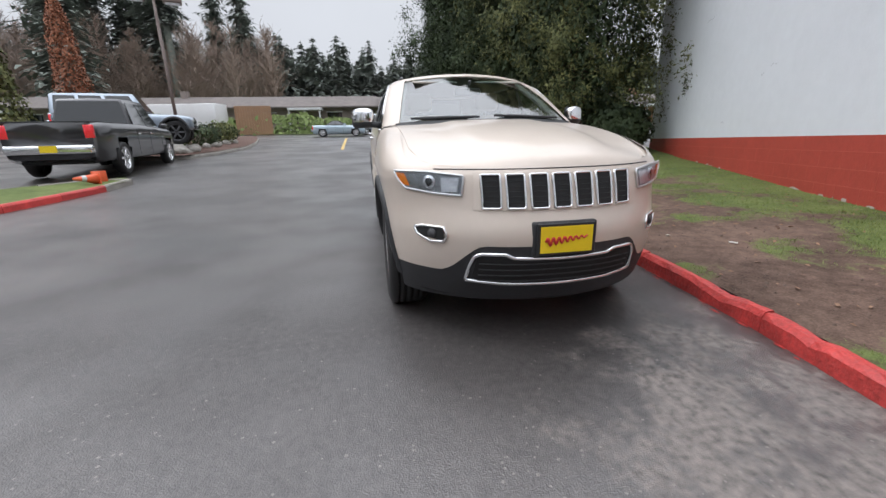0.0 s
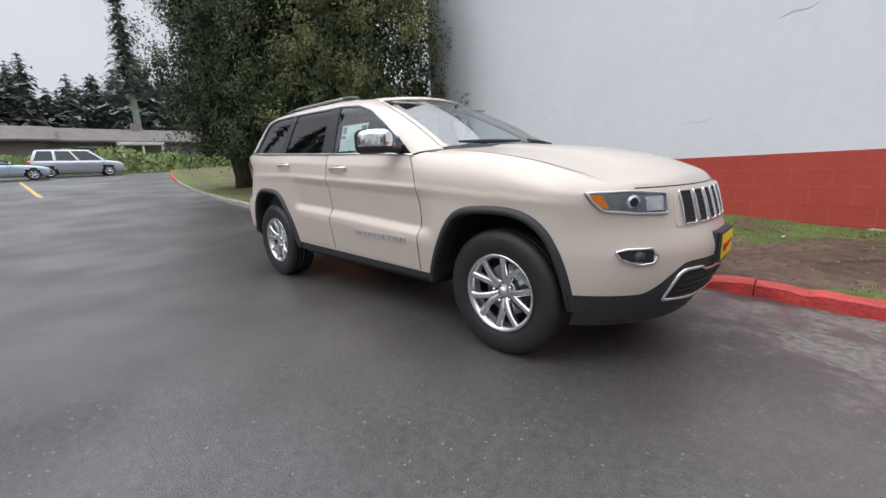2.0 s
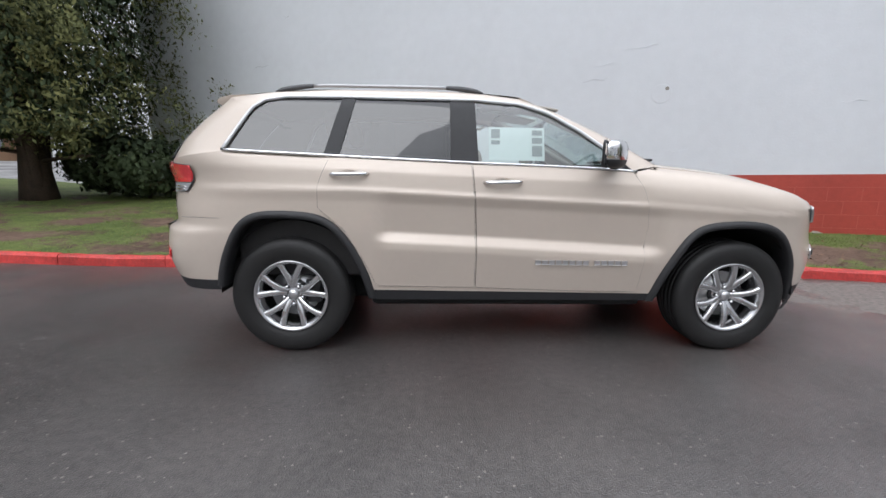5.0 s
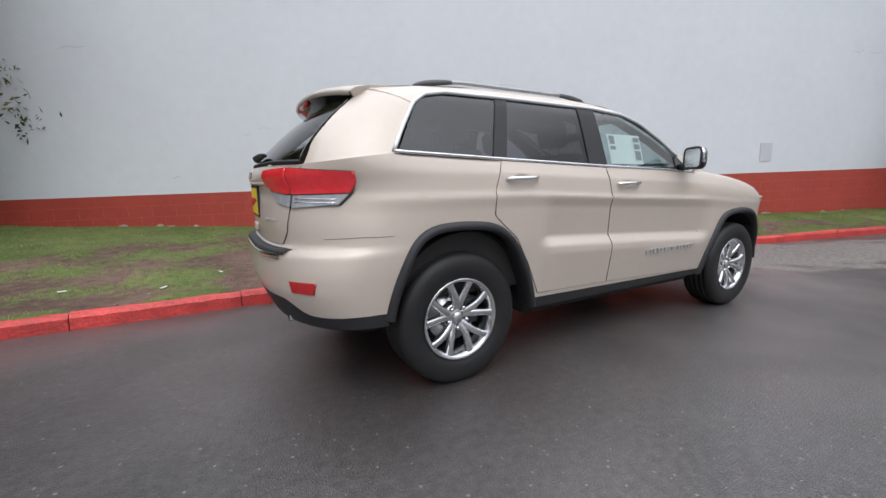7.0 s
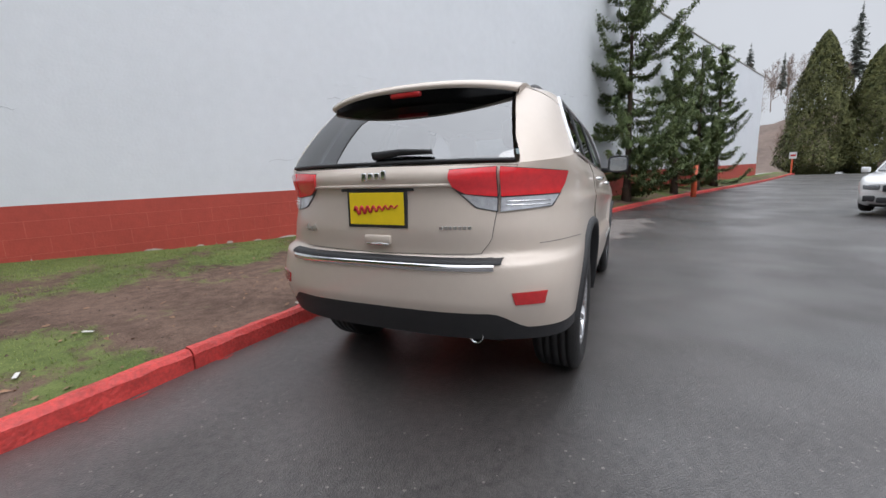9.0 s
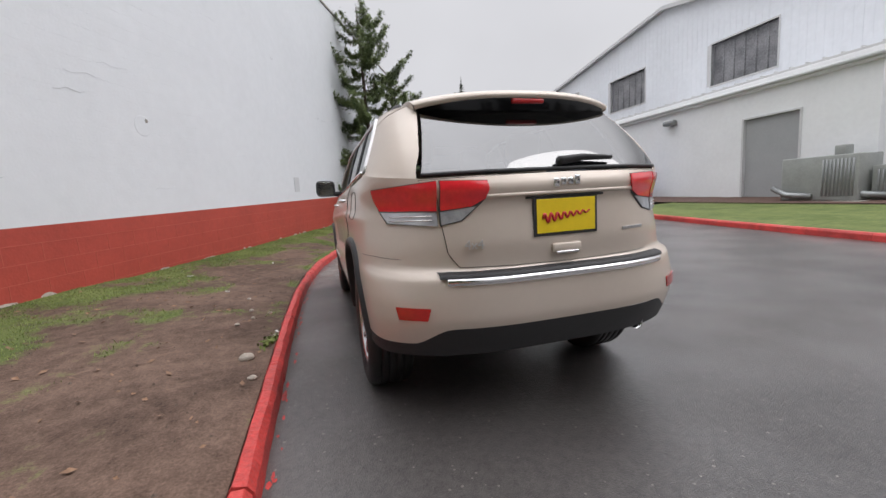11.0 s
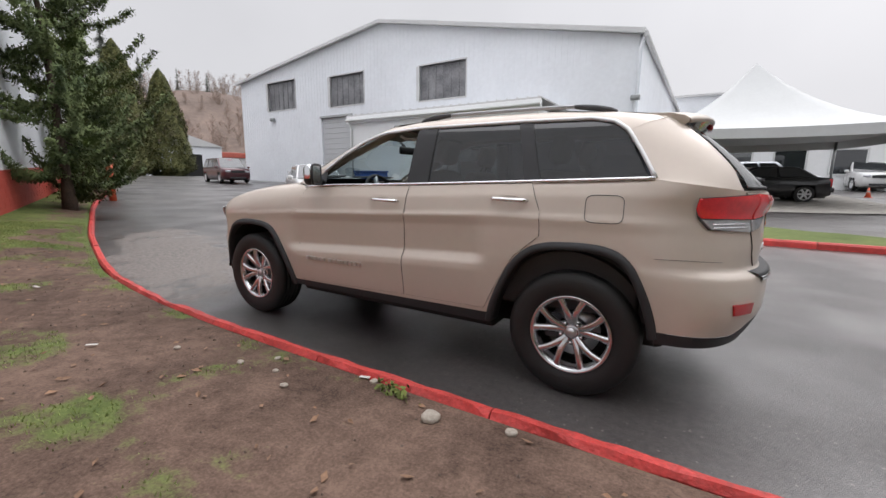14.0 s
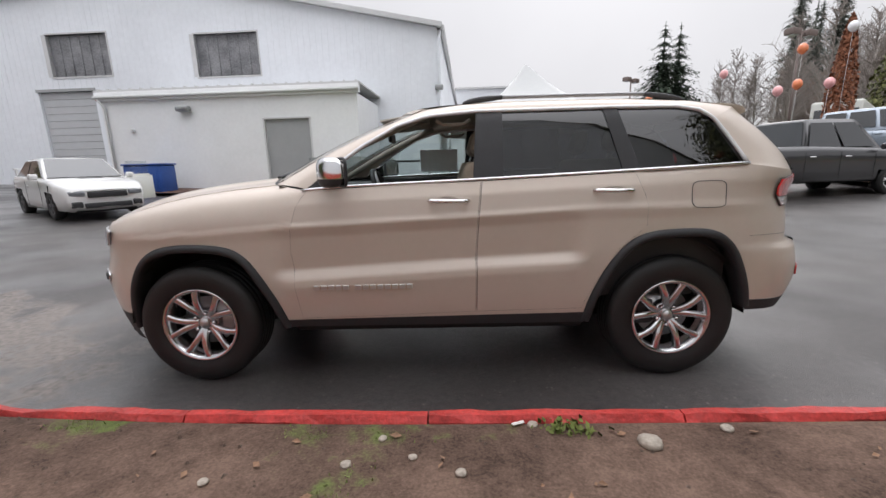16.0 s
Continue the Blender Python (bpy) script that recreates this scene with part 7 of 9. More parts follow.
    lamp_h = 0.06 if kind == "car" else 0.07
    for s in (-1, 1):
        y0, y1 = s * half_w(xn - 0.05) * 0.56, s * half_w(xn - 0.05) * 0.95
        part("headlight", box_bm(xn - 0.22, xn + 0.006, min(y0, y1), max(y0, y1), zl - lamp_h, zl + lamp_h, 0.03), LAMP_GREY if kind == "car" else LAMP_SILVER, root, "clear headlight")
        if kind == "car":
            part("fog_pocket", box_bm(xn - 0.20, xn + 0.006, min(y0 * 1.15, y1 * 0.97), max(y0 * 1.15, y1 * 0.97), clear + 0.10, clear + 0.24, 0.03), BLACK_PLASTIC, root, "black fog lamp pocket")
        zt = hood[2] - 0.20
        ya, yb = s * half_w(xt + 0.05) * 0.80, s * half_w(xt + 0.05) * 1.005
        part("tail_light", box_bm(xt - 0.008, xt + 0.12, min(ya, yb), max(ya, yb), zt - 0.16, zt + 0.14, 0.02), RED_LENS, root, "red tail light")
        xm = cx[0] - 0.15
        part("door_mirror", box_bm(xm - 0.05, xm + 0.07, s * (half + 0.01) if s > 0 else s * (half + 0.18), s * (half + 0.18) if s > 0 else s * (half + 0.01), belt - 0.02, belt + 0.12, 0.03), paint, root, "door mirror")
        if detail:
            for c in cuts:
                xq = lerp(cx[0] - 0.25, cx[3] + 0.15 if kind != "pickup" else cx[3], c)
                part("door_gap", tube_bm([(xq, s * (half_w(xq) * 0.999), lerp(clear + 0.1, belt - 0.05, t)) for t in np.linspace(0, 1, 5)], 0.004, 4), UNDER, body)
            for c0, c1 in zip(cuts[:-1], cuts[1:]):
                xq = lerp(cx[0] - 0.25, cx[3], c1) + 0.20
                part("door_handle", box_bm(xq - 0.09, xq + 0.09, s * half_w(xq) - 0.012, s * half_w(xq) + 0.022, belt - 0.19, belt - 0.155, 0.008), paint if kind != "pickup" else CHROME, root, "door handle")
    wn_ = half_w(xn) * 0.52
    part("grille", box_bm(xn - 0.10, xn + 0.004, -wn_, wn_, zl - 0.10, zl + 0.04, 0.02), BLACK_PLASTIC, root, "black grille")
    part("front_intake", box_bm(xn - 0.12, xn + 0.006, -wn_ * 1.2, wn_ * 1.2, clear + 0.08, clear + 0.20, 0.02), BLACK_PLASTIC, root, "black lower intake")
    bump = CHROME if kind == "pickup" else paint
    part("rear_bumper", box_bm(xt - 0.10, xt + 0.14, -half_w(xt) * 0.98, half_w(xt) * 0.98, clear + 0.22, clear + 0.42, 0.05), bump, root, "rear bumper")
    if kind == "pickup":
        part("front_bumper", box_bm(xn - 0.20, xn + 0.06, -half_w(xn) * 0.98, half_w(xn) * 0.98, clear + 0.22, clear + 0.36, 0.06), bump, root, "front bumper")
    if plate_mat is not None:
        part("plate", box_bm(xt - 0.115, xt - 0.10, -0.16, 0.16, clear + 0.26, clear + 0.41), plate_mat, root, "plain plate", smooth=False)
    # noses and tails are rounded in plan
    if kind != "pickup":
        for ob in root.children:
            if ob.type == "MESH" and ob.data.users == 1:
                for v in ob.data.vertices:
                    e = max(0.0, (abs(v.co.x) / (L / 2) - 0.70) / 0.30)
                    v.co.x -= math.copysign(0.15 * min(1.0, abs(v.co.y) / half) ** 2.2 * min(1.0, e), v.co.x)
    root.matrix_world = m
    return root


def on_ground(x, y, yaw, dz=0.0):
    return pose(x, y, gz(x, y) + dz, 0, 0, yaw)


# charcoal pickup at the far side of the drive, facing away
pick = vehicle("pickup_truck", "charcoal crew-cab pickup truck with a yellow plate", 5.85, 2.02, 1.93, CHARCOAL, 0.41, 1.18, (0.25, 0.37, 0.60, 0.625), (1.12, 1.20, 1.28),
               on_ground(-9.5, -8.3, 187), clear=0.36, kind="pickup", wheels=(0.185, 0.80), plate_mat=PLATE_YELLOW, rim=CHROME)
# raised display off-roader on the planting bed
vehicle("off_road_car", "silver blue lifted off-road car on the planting bed", 4.5, 1.85, 1.85, BLUEGREY, 0.46, 1.22, (0.34, 0.42, 0.96, 0.985), (1.08, 1.14, 1.20),
        on_ground(-14.2, -9.9, 106, 0.45), clear=0.52, kind="suv", wheels=(0.15, 0.80), flare=True, rim=GREY_PLASTIC)
# traffic standing on the cross street
vehicle("blue_convertible", "pale blue convertible with a black soft top on the cross street", 4.35, 1.78, 1.26, PALE_BLUE, 0.32, 0.90, (0.36, 0.50, 0.60, 0.74), (0.74, 0.88, 0.90), on_ground(-32.0, -3.0, 90, 0), kind="car", roof=UNDER)
vehicle("silver_minivan", "silver minivan on the cross street", 5.0, 1.98, 1.75, SILVER_PAINT, 0.34, 1.02, (0.20, 0.38, 0.90, 0.985), (0.90, 1.02, 1.06), on_ground(-35.0, 0.7, 90, 0), kind="van")
# white saloon with its door open, before the metal building
subw = vehicle("white_saloon", "white saloon car with a hood scoop and an open door", 4.6, 1.80, 1.47, WHITE_PAINT, 0.335, 0.96, (0.285, 0.46, 0.72, 0.90), (0.80, 0.96, 1.05), on_ground(10.15, -7.85, 147), kind="car", clear=0.17, wheels=(0.20, 0.785), rim=GREY_PLASTIC)
part("hood_scoop", box_bm(1.10, 1.30, -0.24, 0.24, 0.90, 0.965, 0.02), BLACK_PLASTIC, subw, "black hood scoop")
part("spoiler_blade", box_bm(-2.33, -2.12, -0.75, 0.75, 1.22, 1.25, 0.01), WHITE_PAINT, subw, "white rear wing")
for y in (-0.7, 0.7):
    part("spoiler_post", box_bm(-2.30, -2.16, y - 0.02, y + 0.02, 0.98, 1.225, 0.008), WHITE_PAINT, subw, "white wing post")
bm = box_bm(-1.05, 0.0, -0.03, 0.03, 0.28, 0.97, 0.02)
box_bm(-0.95, -0.05, -0.02, 0.02, 0.97, 1.02, 0.01, bm)
bm.transform(pose(0.72, 0.90, 0, 0, 0, -58))
part("open_door", bm, WHITE_PAINT, subw, "white open door")
bm = box_bm(-0.90, -0.12, -0.012, 0.012, 1.02, 1.38, 0.01)
bm.transform(pose(0.72, 0.90, 0, 0, 0, -58))
part("door_glass", bm, LENS, subw, "open door glass")
vehicle("maroon_minivan", "dark maroon minivan on the drive", 5.0, 1.98, 1.75, MAROON, 0.35, 1.05, (0.18, 0.36, 0.88, 0.98), (1.0, 1.06, 1.08), on_ground(27.6, -15.2, 166), kind="van")
vehicle("black_saloon", "black saloon car parked under the tent", 4.9, 1.85, 1.44, BLACK_PAINT, 0.34, 0.98, (0.30, 0.46, 0.74, 0.90), (0.84, 0.96, 1.02), on_ground(-4.6, -19.2, 8), kind="car")
vehicle("grey_suv", "grey sport utility car behind the black saloon", 4.6, 1.85, 1.68, SILVER_PAINT, 0.35, 1.05, (0.28, 0.42, 0.88, 0.985), (0.98, 1.05, 1.08), on_ground(-5.6, -24.5, 178), kind="suv")
lot = (("white_suv", "white sport utility car in the sales lot", -11.0, -30.5, 95, WHITE_PAINT), ("white_suv", "white sport utility car in the sales lot", -14.2, -27.5, 70, WHITE_PAINT), ("blue_suv", "bright blue sport utility car in the sales lot", -16.4, -30.0, 15, BLUE_PAINT),
       ("dark_suv", "dark sport utility car in the sales lot", -19.5, -29.0, 10, BLACK_PAINT), ("white_suv", "white sport utility car in the sales lot", -24.0, -30.0, 100, WHITE_PAINT), ("dark_suv", "dark sport utility car in the sales lot", -14.5, -33.5, 170, CHARCOAL))
for nm, lb, x, y, yaw, pt in lot:
    vehicle(nm, lb, 4.7, 1.9, 1.72, pt, 0.36, 1.06, (0.28, 0.42, 0.88, 0.985), (1.0, 1.06, 1.1), on_ground(x, y, yaw), kind="suv", group="sales lot cars")
vehicle("black_pickup", "black pickup truck in the sales lot", 5.8, 2.0, 1.92, BLACK_PAINT, 0.41, 1.18, (0.25, 0.37, 0.60, 0.625), (1.12, 1.20, 1.28), on_ground(-13.2, -17.0, 196), clear=0.36, kind="pickup", wheels=(0.185, 0.80), plate_mat=PLATE_YELLOW, rim=GREY_PLASTIC)
vehicle("red_saloon", "red saloon car beyond the evergreens", 4.5, 1.8, 1.45, car_paint("red_car_paint", (0.30, 0.02, 0.03)), 0.33, 0.97, (0.30, 0.47, 0.74, 0.90), (0.82, 0.95, 1.0), on_ground(-30.0, 13.6, 100), kind="car")

# ---- buildings, street furniture and distance ----
METAL_WHITE = mat("white_metal_siding", (0.80, 0.825, 0.86), 0.5, vary=0.05, scale=0.5, bump=0.05)
ANNEX_WHITE = mat("white_rendered_annex", (0.82, 0.83, 0.83), 0.6, vary=0.04, scale=0.8)
TRIM_WHITE = mat("pale_trim", (0.60, 0.60, 0.60), 0.5, vary=0.05, scale=2)
SHUTTER = mat("grey_roll_shutter", (0.50, 0.51, 0.52), 0.5, vary=0.05, scale=3)
DOOR_GREY = mat("grey_steel_door", (0.36, 0.37, 0.37), 0.5, vary=0.05, scale=2)
CURTAIN = mat("grey_window_film", (0.20, 0.20, 0.215), 0.35, vary=0.5, scale=1.3, dark=(0.10, 0.10, 0.11), wear=(0.30, 0.30, 0.31))
ROOF_BROWN = mat("brown_shingle_roof", (0.16, 0.14, 0.13), 0.9, vary=0.25, scale=1.5)
HOUSE_WALL = mat("taupe_house_wall", (0.24, 0.20, 0.18), 0.85, vary=0.15, scale=0.8)
HOUSE_TAN = mat("tan_house_wall", (0.32, 0.19, 0.11), 0.85, vary=0.15, scale=0.8)
PORCH_WHITE = mat("white_porch", (0.62, 0.63, 0.62), 0.6, vary=0.06, scale=2)
TENT = mat("white_tent_canvas", (0.54, 0.55, 0.545), 0.7, vary=0.04, scale=1.2)
STEEL = mat("galvanised_steel", (0.32, 0.33, 0.33), 0.45, metal=0.7, vary=0.15, scale=5)
POLE_BROWN = mat("brown_lamp_pole", (0.17, 0.13, 0.115), 0.6, vary=0.15, scale=4)
HVAC = mat("grey_green_air_unit", (0.29, 0.30, 0.285), 0.55, vary=0.12, scale=3)
DUMP_BLUE = mat("blue_plastic_bin", (0.02, 0.075, 0.30), 0.5, vary=0.1, scale=4)
ORANGE = mat("orange_plastic", (0.75, 0.13, 0.05), 0.5, vary=0.15, scale=8)
MULCH = mat("brown_mulch", (0.10, 0.055, 0.040), 0.95, vary=0.4, scale=7, bump=0.8, bscale=30, worldco=True)
ROCK = mat("pale_stone", (0.42, 0.37, 0.31), 0.85, vary=0.2, scale=9, bump=0.5, bscale=40)
CARDBOARD = mat("litter_white", (0.72, 0.70, 0.66), 0.7, vary=0.08, scale=20)

# the white metal building with a gable front
g = tagged(empty("metal_building", Matrix.Translation((0.4, -18.15, 0)) @ Matrix.Rotation(math.atan(-0.04), 4, "Z")), "large white metal building with a low gable", "building", kind="structure")
GL, EV, AP = 30.9, 7.75, 10.9


def gable_z(x):
    t = x / 15.2
    return lerp(EV, AP, t) if t <= 1 else lerp(AP, EV + 1.15, (x - 15.2) / (GL - 15.2))


bm = bmesh.new()
holes = [(8.95, 12.2, 5.95, 7.95), (16.8, 20.05, 6.22, 8.24), (23.85, 27.2, 6.45, 8.55), (18.0, 21.1, 0.4, 5.5)]
xs = sorted({0.0, 15.2, GL, *[h[0] for h in holes], *[h[1] for h in holes]})
for xa, xb in zip(xs[:-1], xs[1:]):
    cuts = [(-0.5, -0.5)]
    for h in sorted(holes, key=lambda q: q[2]):
        if h[0] <= xa + 1e-6 and h[1] >= xb - 1e-6:
            cuts += [(h[2], h[2]), (h[3], h[3])]
    cuts.append((gable_z(xa), gable_z(xb)))
    for (a0, b0), (a1, b1) in zip(cuts[0::2], cuts[1::2]):
        front = [(xa, 0, a0), (xb, 0, b0), (xb, 0, b1), (xa, 0, a1)]
        back = [(p[0], -0.25, p[2]) for p in front]
        vf, vb = [bm.verts.new(p) for p in front], [bm.verts.new(p) for p in back]
        bm.faces.new(vf[::-1])
        bm.faces.new(vb)
        for i in range(4):
            bm.faces.new((vf[i], vf[(i + 1) % 4], vb[(i + 1) % 4], vb[i]))
part("front_wall", bm, METAL_WHITE, g, "white ribbed siding", smooth=False)
# ribs of the siding
bm = bmesh.new()
for k in range(100):
    x = 0.15 + k * 0.308
    zt = gable_z(x) - 0.05
    lo = -0.4
    spans = [(lo, zt)]
    for h in holes:
        if h[0] - 0.06 < x < h[1] + 0.06:
            spans = [s for a, b in spans for s in ((a, min(b, h[2])), (max(a, h[3]), b)) if s[1] > s[0]]
    for a, b in spans:
        box_bm(x - 0.012, x + 0.012, 0.0, 0.012, a, b, 0, bm)
tagged(part("siding_ribs", bm, METAL_WHITE, g, "thin siding ribs", smooth=False), kind="stuff")
for nm, w in (("side_wall", 0.0), ("side_wall", GL)):
    part(nm, box_bm(w - 0.12 if w == 0 else w - 0.12, w + 0.12, -28, -0.26, -0.5, (EV if w == 0 else EV + 1.15) - 0.04), METAL_WHITE, g, "white ribbed siding", smooth=False)
for (xa, za, xb, zb) in ((-0.25, EV + 0.02, 15.2, AP + 0.05), (15.2, AP + 0.05, GL + 0.25, EV + 1.14)):
    bm = bmesh.new()
    q = [(xa, 0.25, za), (xb, 0.25, zb), (xb, -28.2, zb), (xa, -28.2, za)]
    top = [bm.verts.new((p[0], p[1], p[2] + 0.16)) for p in q]
    bot = [bm.verts.new(p) for p in q]
    bm.faces.new(top)
    bm.faces.new(bot[::-1])
    for i in range(4):
        bm.faces.new((top[i], top[(i + 1) % 4], bot[(i + 1) % 4], bot[i]))
    part("roof", bm, TRIM_WHITE, g, "pale metal roof", smooth=False)
    part("gable_trim", tube_bm([(xa, 0.27, za + 0.0), (xb, 0.27, zb + 0.0)], 0.13, 4), TRIM_WHITE, g, "grey gable trim", smooth=False)
part("gutter", box_bm(-0.36, -0.16, -28, 0.2, EV - 0.16, EV + 0.06, 0.03), TRIM_WHITE, g, "grey gutter")
part("downpipe", tube_bm([(-0.2, 0.08, EV - 0.1), (-0.05, 0.10, EV - 0.7), (-0.05, 0.10, 0.4)], 0.06, 8), METAL_WHITE, g, "white downpipe")
for i, h in enumerate(holes):
    x0, x1, z0, z1 = h
    if i < 3:
        win = empty("window")
        win.parent = g
        win["label"] = "window screened with grey film"
        part("pane", box_bm(x0, x1, -0.20, -0.17, z0, z1), CURTAIN, win, "grey screened pane", smooth=False)
        for (a, b, c, d) in ((x0 - 0.06, x1 + 0.06, z0 - 0.08, z0), (x0 - 0.06, x1 + 0.06, z1, z1 + 0.07), (x0 - 0.06, x0, z0, z1), (x1, x1 + 0.22, z0, z1)):
            part("window_frame", box_bm(a, b, -0.16, 0.035, c, d), TRIM_WHITE, win, smooth=False)
        for k in range(1, 6):
            xx = lerp(x0, x1, k / 6)
            part("curtain_fold", box_bm(xx - 0.04, xx + 0.04, -0.169, -0.14, z0 + 0.02, z1 - 0.02, 0.012, seg=1), CURTAIN, win)
    else:
        dr = empty("roll_door")
        dr.parent = g
        dr["label"] = "pale grey roll-up door"
        for k in range(14):
            za, zb = lerp(z0, z1, k / 14), lerp(z0, z1, (k + 1) / 14)
            part("slat", box_bm(x0, x1, -0.19, -0.13, za + 0.006, zb - 0.006, 0.012, seg=1), SHUTTER, dr, smooth=False)
        part("door_head", box_bm(x0 - 0.1, x1 + 0.1, -0.12, 0.045, z1, z1 + 0.14), DOOR_GREY, dr, "grey head trim", smooth=False)
for (x, z) in ((26.6, 5.75), (-0.05, 5.0)):
    lamp = empty("wall_lamp")
    lamp.parent = g
    part("lamp_box", box_bm(x - 0.20, x + 0.20, 0.03, 0.30, z - 0.12, z + 0.12, 0.05), STEEL, lamp, "grey wall lamp")
# annex: a low white box with a door
ax = tagged(empty("annex", Matrix.Translation((0, -14.1, 0)) @ Matrix.Rotation(math.atan(-0.04), 4, "Z")), "low white annex with a steel door", "building", kind="structure")
AX0, AX1, AZ = 3.65, 14.7, 4.25
bm = bmesh.new()
for (a, b, c, d) in ((AX0, 5.65, -0.4, AZ), (7.70, AX1, -0.4, AZ), (5.65, 7.70, 3.38, AZ)):
    box_bm(a, b, -0.2, 0, c, d, 0, bm)
part("annex_wall", bm, ANNEX_WHITE, ax, "white annex wall", smooth=False)
part("annex_side", box_bm(AX0 - 0.002, AX0 + 0.2, -4.2, -0.201, -0.4, AZ), ANNEX_WHITE, ax, smooth=False)
part("annex_side", box_bm(AX1 - 0.2, AX1 + 0.002, -4.2, -0.201, -0.4, AZ), ANNEX_WHITE, ax, smooth=False)
part("annex_roof", box_bm(AX0 - 0.15, AX1 + 0.15, -4.3, 0.12, AZ + 0.36, AZ + 0.44, 0.01), TRIM_WHITE, ax, "pale roof edge", smooth=False)
part("annex_fascia", box_bm(AX0 - 0.12, AX1 + 0.12, -0.1, 0.16, AZ + 0.001, AZ + 0.359, 0.02), ANNEX_WHITE, ax, "white fascia")
part("annex_gutter", tube_bm([(AX0 - 0.12, 0.20, AZ + 0.14), (AX1 + 0.12, 0.20, AZ + 0.14)], 0.07, 8), PORCH_WHITE, ax, "white gutter")
part("annex_downpipe", tube_bm([(AX1 - 0.05, 0.2, AZ + 0.1), (AX1 - 0.2, 0.06, AZ - 0.3), (AX1 - 0.2, 0.06, 0.4)], 0.05, 8), PORCH_WHITE, ax, "white downpipe")
dd = empty("steel_door")
dd.parent = ax
part("door_leaf", box_bm(5.72, 7.63, -0.16, -0.10, 0.45, 3.33), DOOR_GREY, dd, "grey steel door", smooth=False)
for (a, b, c, d) in ((5.65, 5.72, 0.4, 3.38), (7.63, 7.70, 0.4, 3.38), (5.72, 7.63, 3.33, 3.38)):
    part("door_frame", box_bm(a, b, -0.17, 0.03, c, d), TRIM_WHITE, dd, smooth=False)
part("door_knob", box_bm(5.85, 5.90, -0.10, -0.04, 1.60, 1.72, 0.01), STEEL, dd, "steel knob")
part("flood_lamp", box_bm(10.7, 11.25, 0.02, 0.35, 3.72, 3.95, 0.07), STEEL, ax, "grey flood lamp")
part("small_box", box_bm(13.35, 13.5, 0.01, 0.12, 2.95, 3.1, 0.02), PORCH_WHITE, ax, "white small box")
for k in range(24):
    part("roof_rib", box_bm(lerp(AX0, AX1, k / 23) - 0.02, lerp(AX0, AX1, k / 23) + 0.02, -4.2, 0.10, AZ + 0.441, AZ + 0.49), TRIM_WHITE, ax, smooth=False)

# air-handling unit beside the annex
for (x, y, w, h, dpt) in ((4.3, -13.4, 2.0, 1.4, 0.9), (2.7, -13.6, 1.0, 1.05, 0.8)):
    u = tagged(empty("air_unit", on_ground(x, y, -3)), "grey rooftop-style air handling unit on a slab", "air conditioner", group="air units by the annex")
    part("unit_body", box_bm(-w / 2, w / 2, -dpt / 2, dpt / 2, 0.12, h, 0.03), HVAC, u, "grey metal casing")
    for k in range(9):
        part("louvre", box_bm(-w / 2 + 0.1 + k * 0.09, -w / 2 + 0.15 + k * 0.09, dpt / 2, dpt / 2 + 0.03, 0.25, h - 0.12, 0.008, seg=1), STEEL, u)
    part("slab", box_bm(-w / 2 - 0.2, w / 2 + 0.2, -dpt / 2 - 0.2, dpt / 2 + 0.25, -0.1, 0.118, 0.02), GREY_KERB, u, "concrete slab")
    part("duct", tube_bm([(0.1, dpt / 2 + 0.05, 0.25), (0.7, dpt / 2 + 0.18, 0.3), (1.2, dpt / 2 + 0.05, 0.5)], 0.09, 8), STEEL, u, "steel duct")
    part("vent_hood", box_bm(-0.5, -0.2, -0.15, 0.15, h + 0.0, h + 0.28, 0.03), HVAC, u, "grey vent hood")
tr = tagged(empty("stacked_rails", on_ground(1.5, -14.2, -5)), "black steel rails stacked on trestles", "rails")
for k in range(4):
    part("rail", box_bm(-1.0, 1.0, -0.25 + 0.16 * k, -0.17 + 0.16 * k, 1.12, 1.20, 0.01), UNDER, tr, smooth=False)
for x in (-0.8, 0.8):
    part("trestle", box_bm(x - 0.04, x + 0.04, -0.4, 0.4, 0.0, 1.118, 0.01), STEEL, tr, smooth=False)
bx = tagged(empty("blue_bin", on_ground(12.0, -13.2, 0)), "blue plastic bins beside the annex", "bin")
part("bin_body", box_bm(-0.75, 0.75, -0.5, 0.4, 0.02, 1.15, 0.05), DUMP_BLUE, bx, "blue plastic bin")
part("bin_lid", box_bm(-0.79, 0.79, -0.55, 0.45, 1.152, 1.22, 0.03), DUMP_BLUE, bx, "blue lid")
for k in range(4):
    part("bin_rib", box_bm(-0.6 + 0.36 * k, -0.5 + 0.36 * k, 0.4, 0.43, 0.15, 1.0, 0.01), DUMP_BLUE, bx)

# planting bed before the annex and the island across the drive
def patch(name, outline, material, label, lift, cat="lawn", grass=None, bulge=0.0):
    """A raised sheet inside an outline of x, y points, filled from its middle."""
    bm = bmesh.new()
    lay = bm.verts.layers.float.new("grass")
    pts = along(outline + outline[:1], 80)[:-1]
    c = np.mean(pts, axis=0)
    rings = []
    for k in range(9):
        s = 1 - k / 8.5
        ring = []
        for p in pts:
            x, y = c[0] + (p[0] - c[0]) * s, c[1] + (p[1] - c[1]) * s
            v = bm.verts.new((x, y, gz(x, y) + lift + bulge * (1 - s) + 0.015 * noise.noise((x * 2, y * 2, 0))))
            v[lay] = 0.75 if grass is None else grass
            ring.append(v)
        rings.append(ring)
    for a, b in zip(rings[:-1], rings[1:]):
        for i in range(len(a)):
            bm.faces.new((a[i], a[(i + 1) % len(a)], b[(i + 1) % len(b)], b[i]))
    bm.faces.new(rings[-1])
    return tagged(part(name, bm, material), label, cat, kind="structure")


